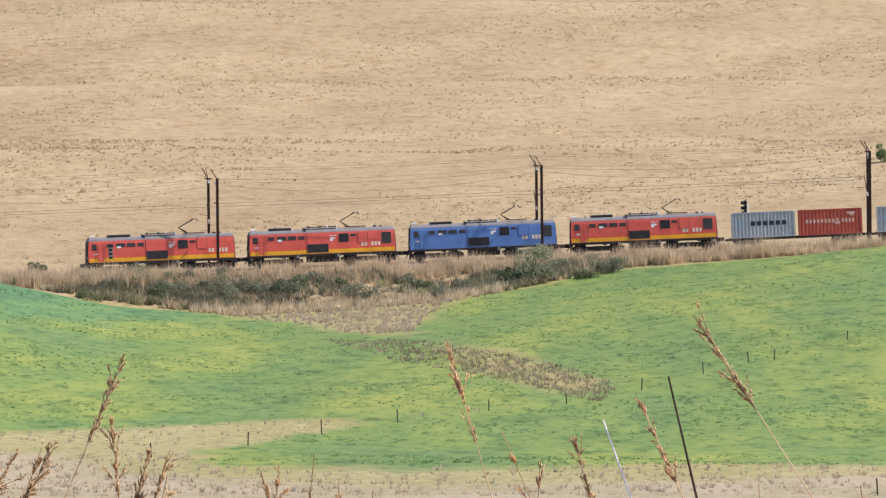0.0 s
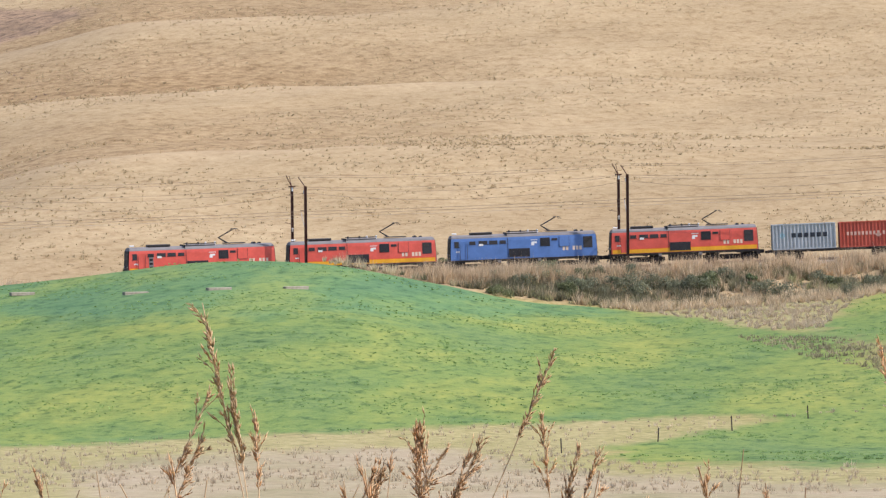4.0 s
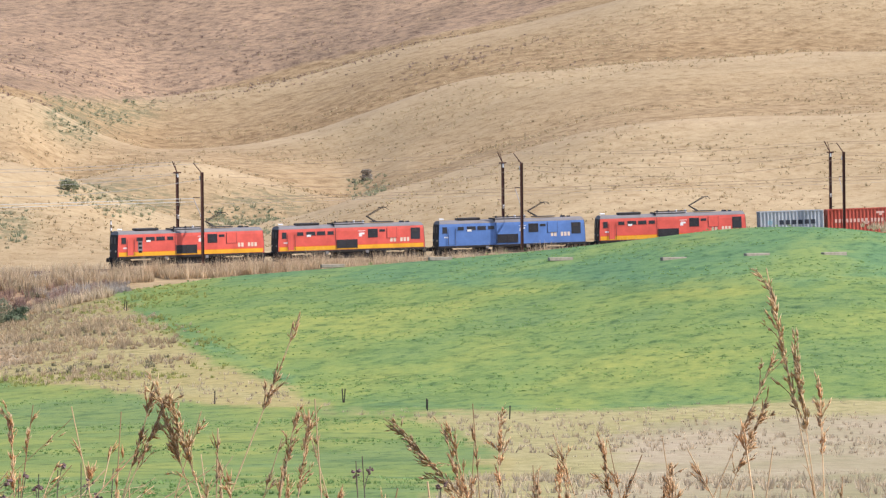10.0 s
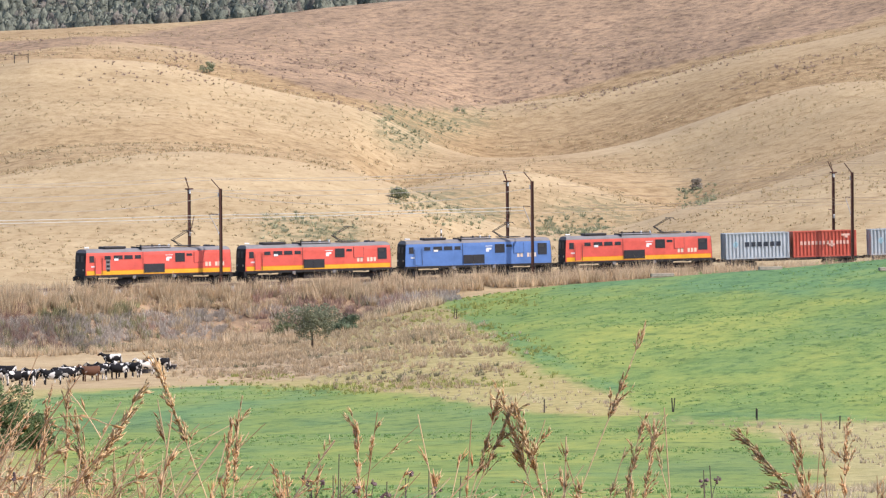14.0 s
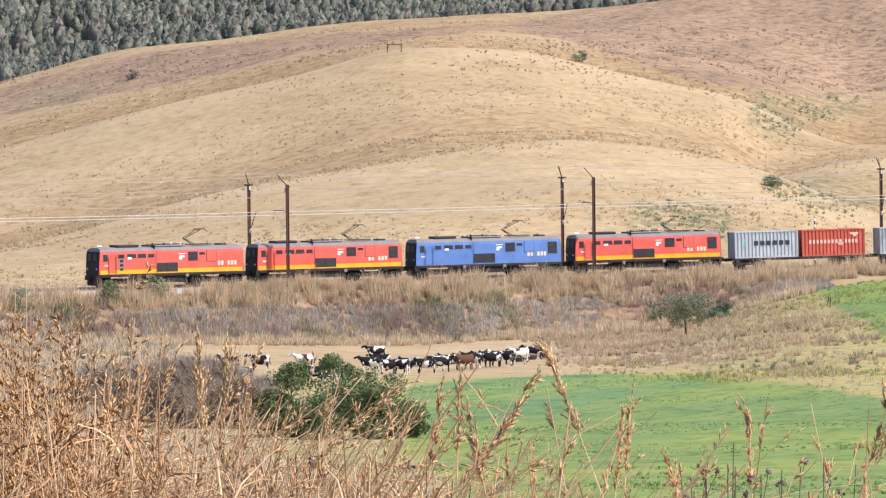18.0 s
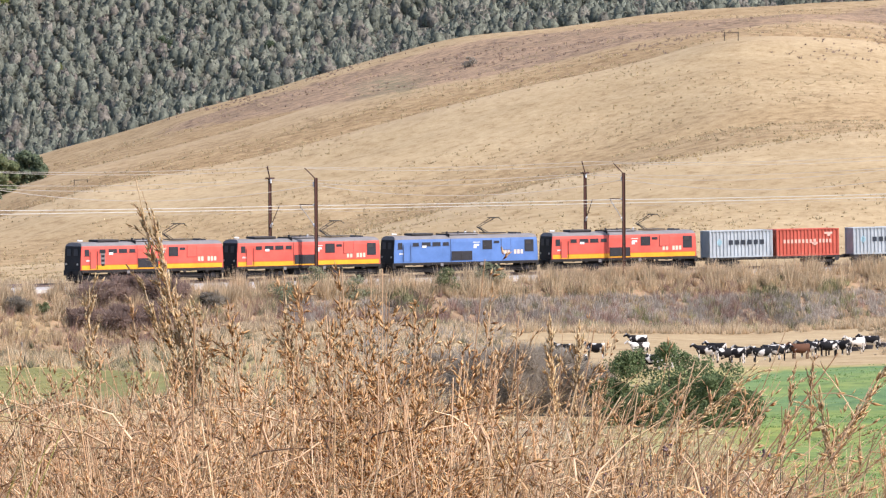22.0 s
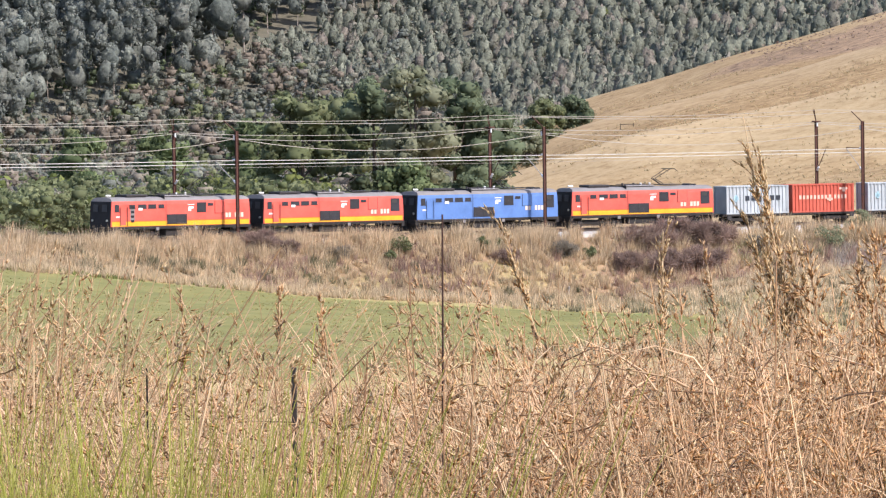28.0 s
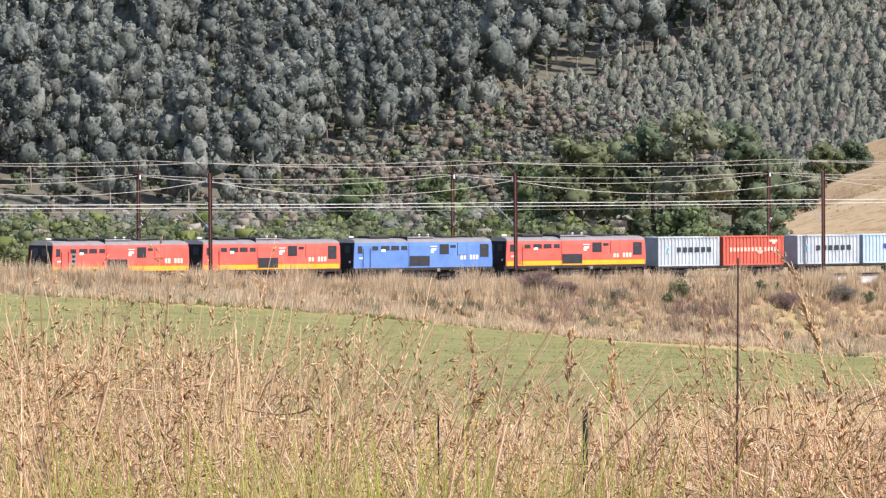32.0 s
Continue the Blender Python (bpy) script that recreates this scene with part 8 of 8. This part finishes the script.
for k, (a, s) in enumerate(COWS):
    s -= 0.07
    key = ("c" if k == 15 else "b" if k in (3, 21) else "a") + str(int(k in (2, 4, 9, 12, 20, 23)))
    g = spot_on_slope(a, s, 380)
    turn = a + (90 if k == 5 else 180 if k in (4, 13) else 0) + rc.uniform(-25, 25)
    m = pose(g.x, g.y, g.z, 0, 0, turn)
    if key in made:
        c = copy_thing(made[key], m)
    else:
        mat, grazing, label = kinds[key]
        c = made[key] = tagged(build_cow(mat, grazing), label, "cow", "herd of cattle")
        c.matrix_basis = m
    herd.append(c)
walker = tagged(build_cow(HIDE_A, False), "black and white dairy cow strolling away from the herd", "cow", "herd of cattle")
walker.matrix_basis = pose(0, 0, 0)


# ---- what moves ----
STROLL = ((0, 15.0, -1.33), (11.5, 15.0, -1.33), (13, 15.41, -1.33), (14, 15.67, -1.34), (16.5, 16.31, -1.37), (18, 16.74, -1.40), (19, 17.0, -1.43), (20, 17.18, -1.44), (21, 17.35, -1.46), (23, 17.56, -1.48), (25, 17.68, -1.49), (32, 17.68, -1.49))


def stroll(t):
    """Place of the cow that leaves the herd for the bush."""
    ts = [q[0] for q in STROLL]
    a, s = float(np.interp(t, ts, [q[1] for q in STROLL])), float(np.interp(t, ts, [q[2] for q in STROLL]))
    r = float(np.interp(t, (0, 14, 25, 32), (452, 450, 437, 437)))
    g = spot(a, r)
    return pose(g.x, g.y, g.z, 0, 0, a + 4)


def motions():
    # a gust bends the tall plume for two seconds
    for ob in plume:
        rest = ob.matrix_basis.copy()
        walk(ob, [(t, rest @ Matrix.Rotation(radians(-lean), 4, Vector((-0.37, 0.93, 0)))) for t, lean in ((0, 0), (20.5, 0), (21, 0.1), (21.5, 1.1), (22, 2.3), (22.5, 1.2), (23, 0.7), (23.5, 0.05), (24, 0), (32, 0))])
    for ob, back, half, dx, dz in train:
        walk(ob, [(t, vehicle_pose(run(t) + back, half) @ Matrix.Translation((dx, 0, dz))) for t in range(33)])
    walk(walker, [(t, stroll(t)) for t in range(33)])
    legs = [ob for ob in walker.children if ob.name.startswith("leg")]
    for k, leg in enumerate(legs):
        x = -0.5 if k < 2 else 0.55
        rows = [(0.0, pose(0, 0, 0))]
        for i in range(46, 100):
            t = i / 4
            rows.append((t, pose(x, 0, 0.8) @ pose(0, 0, 0, 0, 20 * sin(pi * (t * 2 + (k % 2) + 0.5 * (k > 1))), 0) @ pose(-x, 0, -0.8)))
        rows += [(25.0, pose(0, 0, 0)), (32.0, pose(0, 0, 0))]
        walk(leg, rows)


motions()
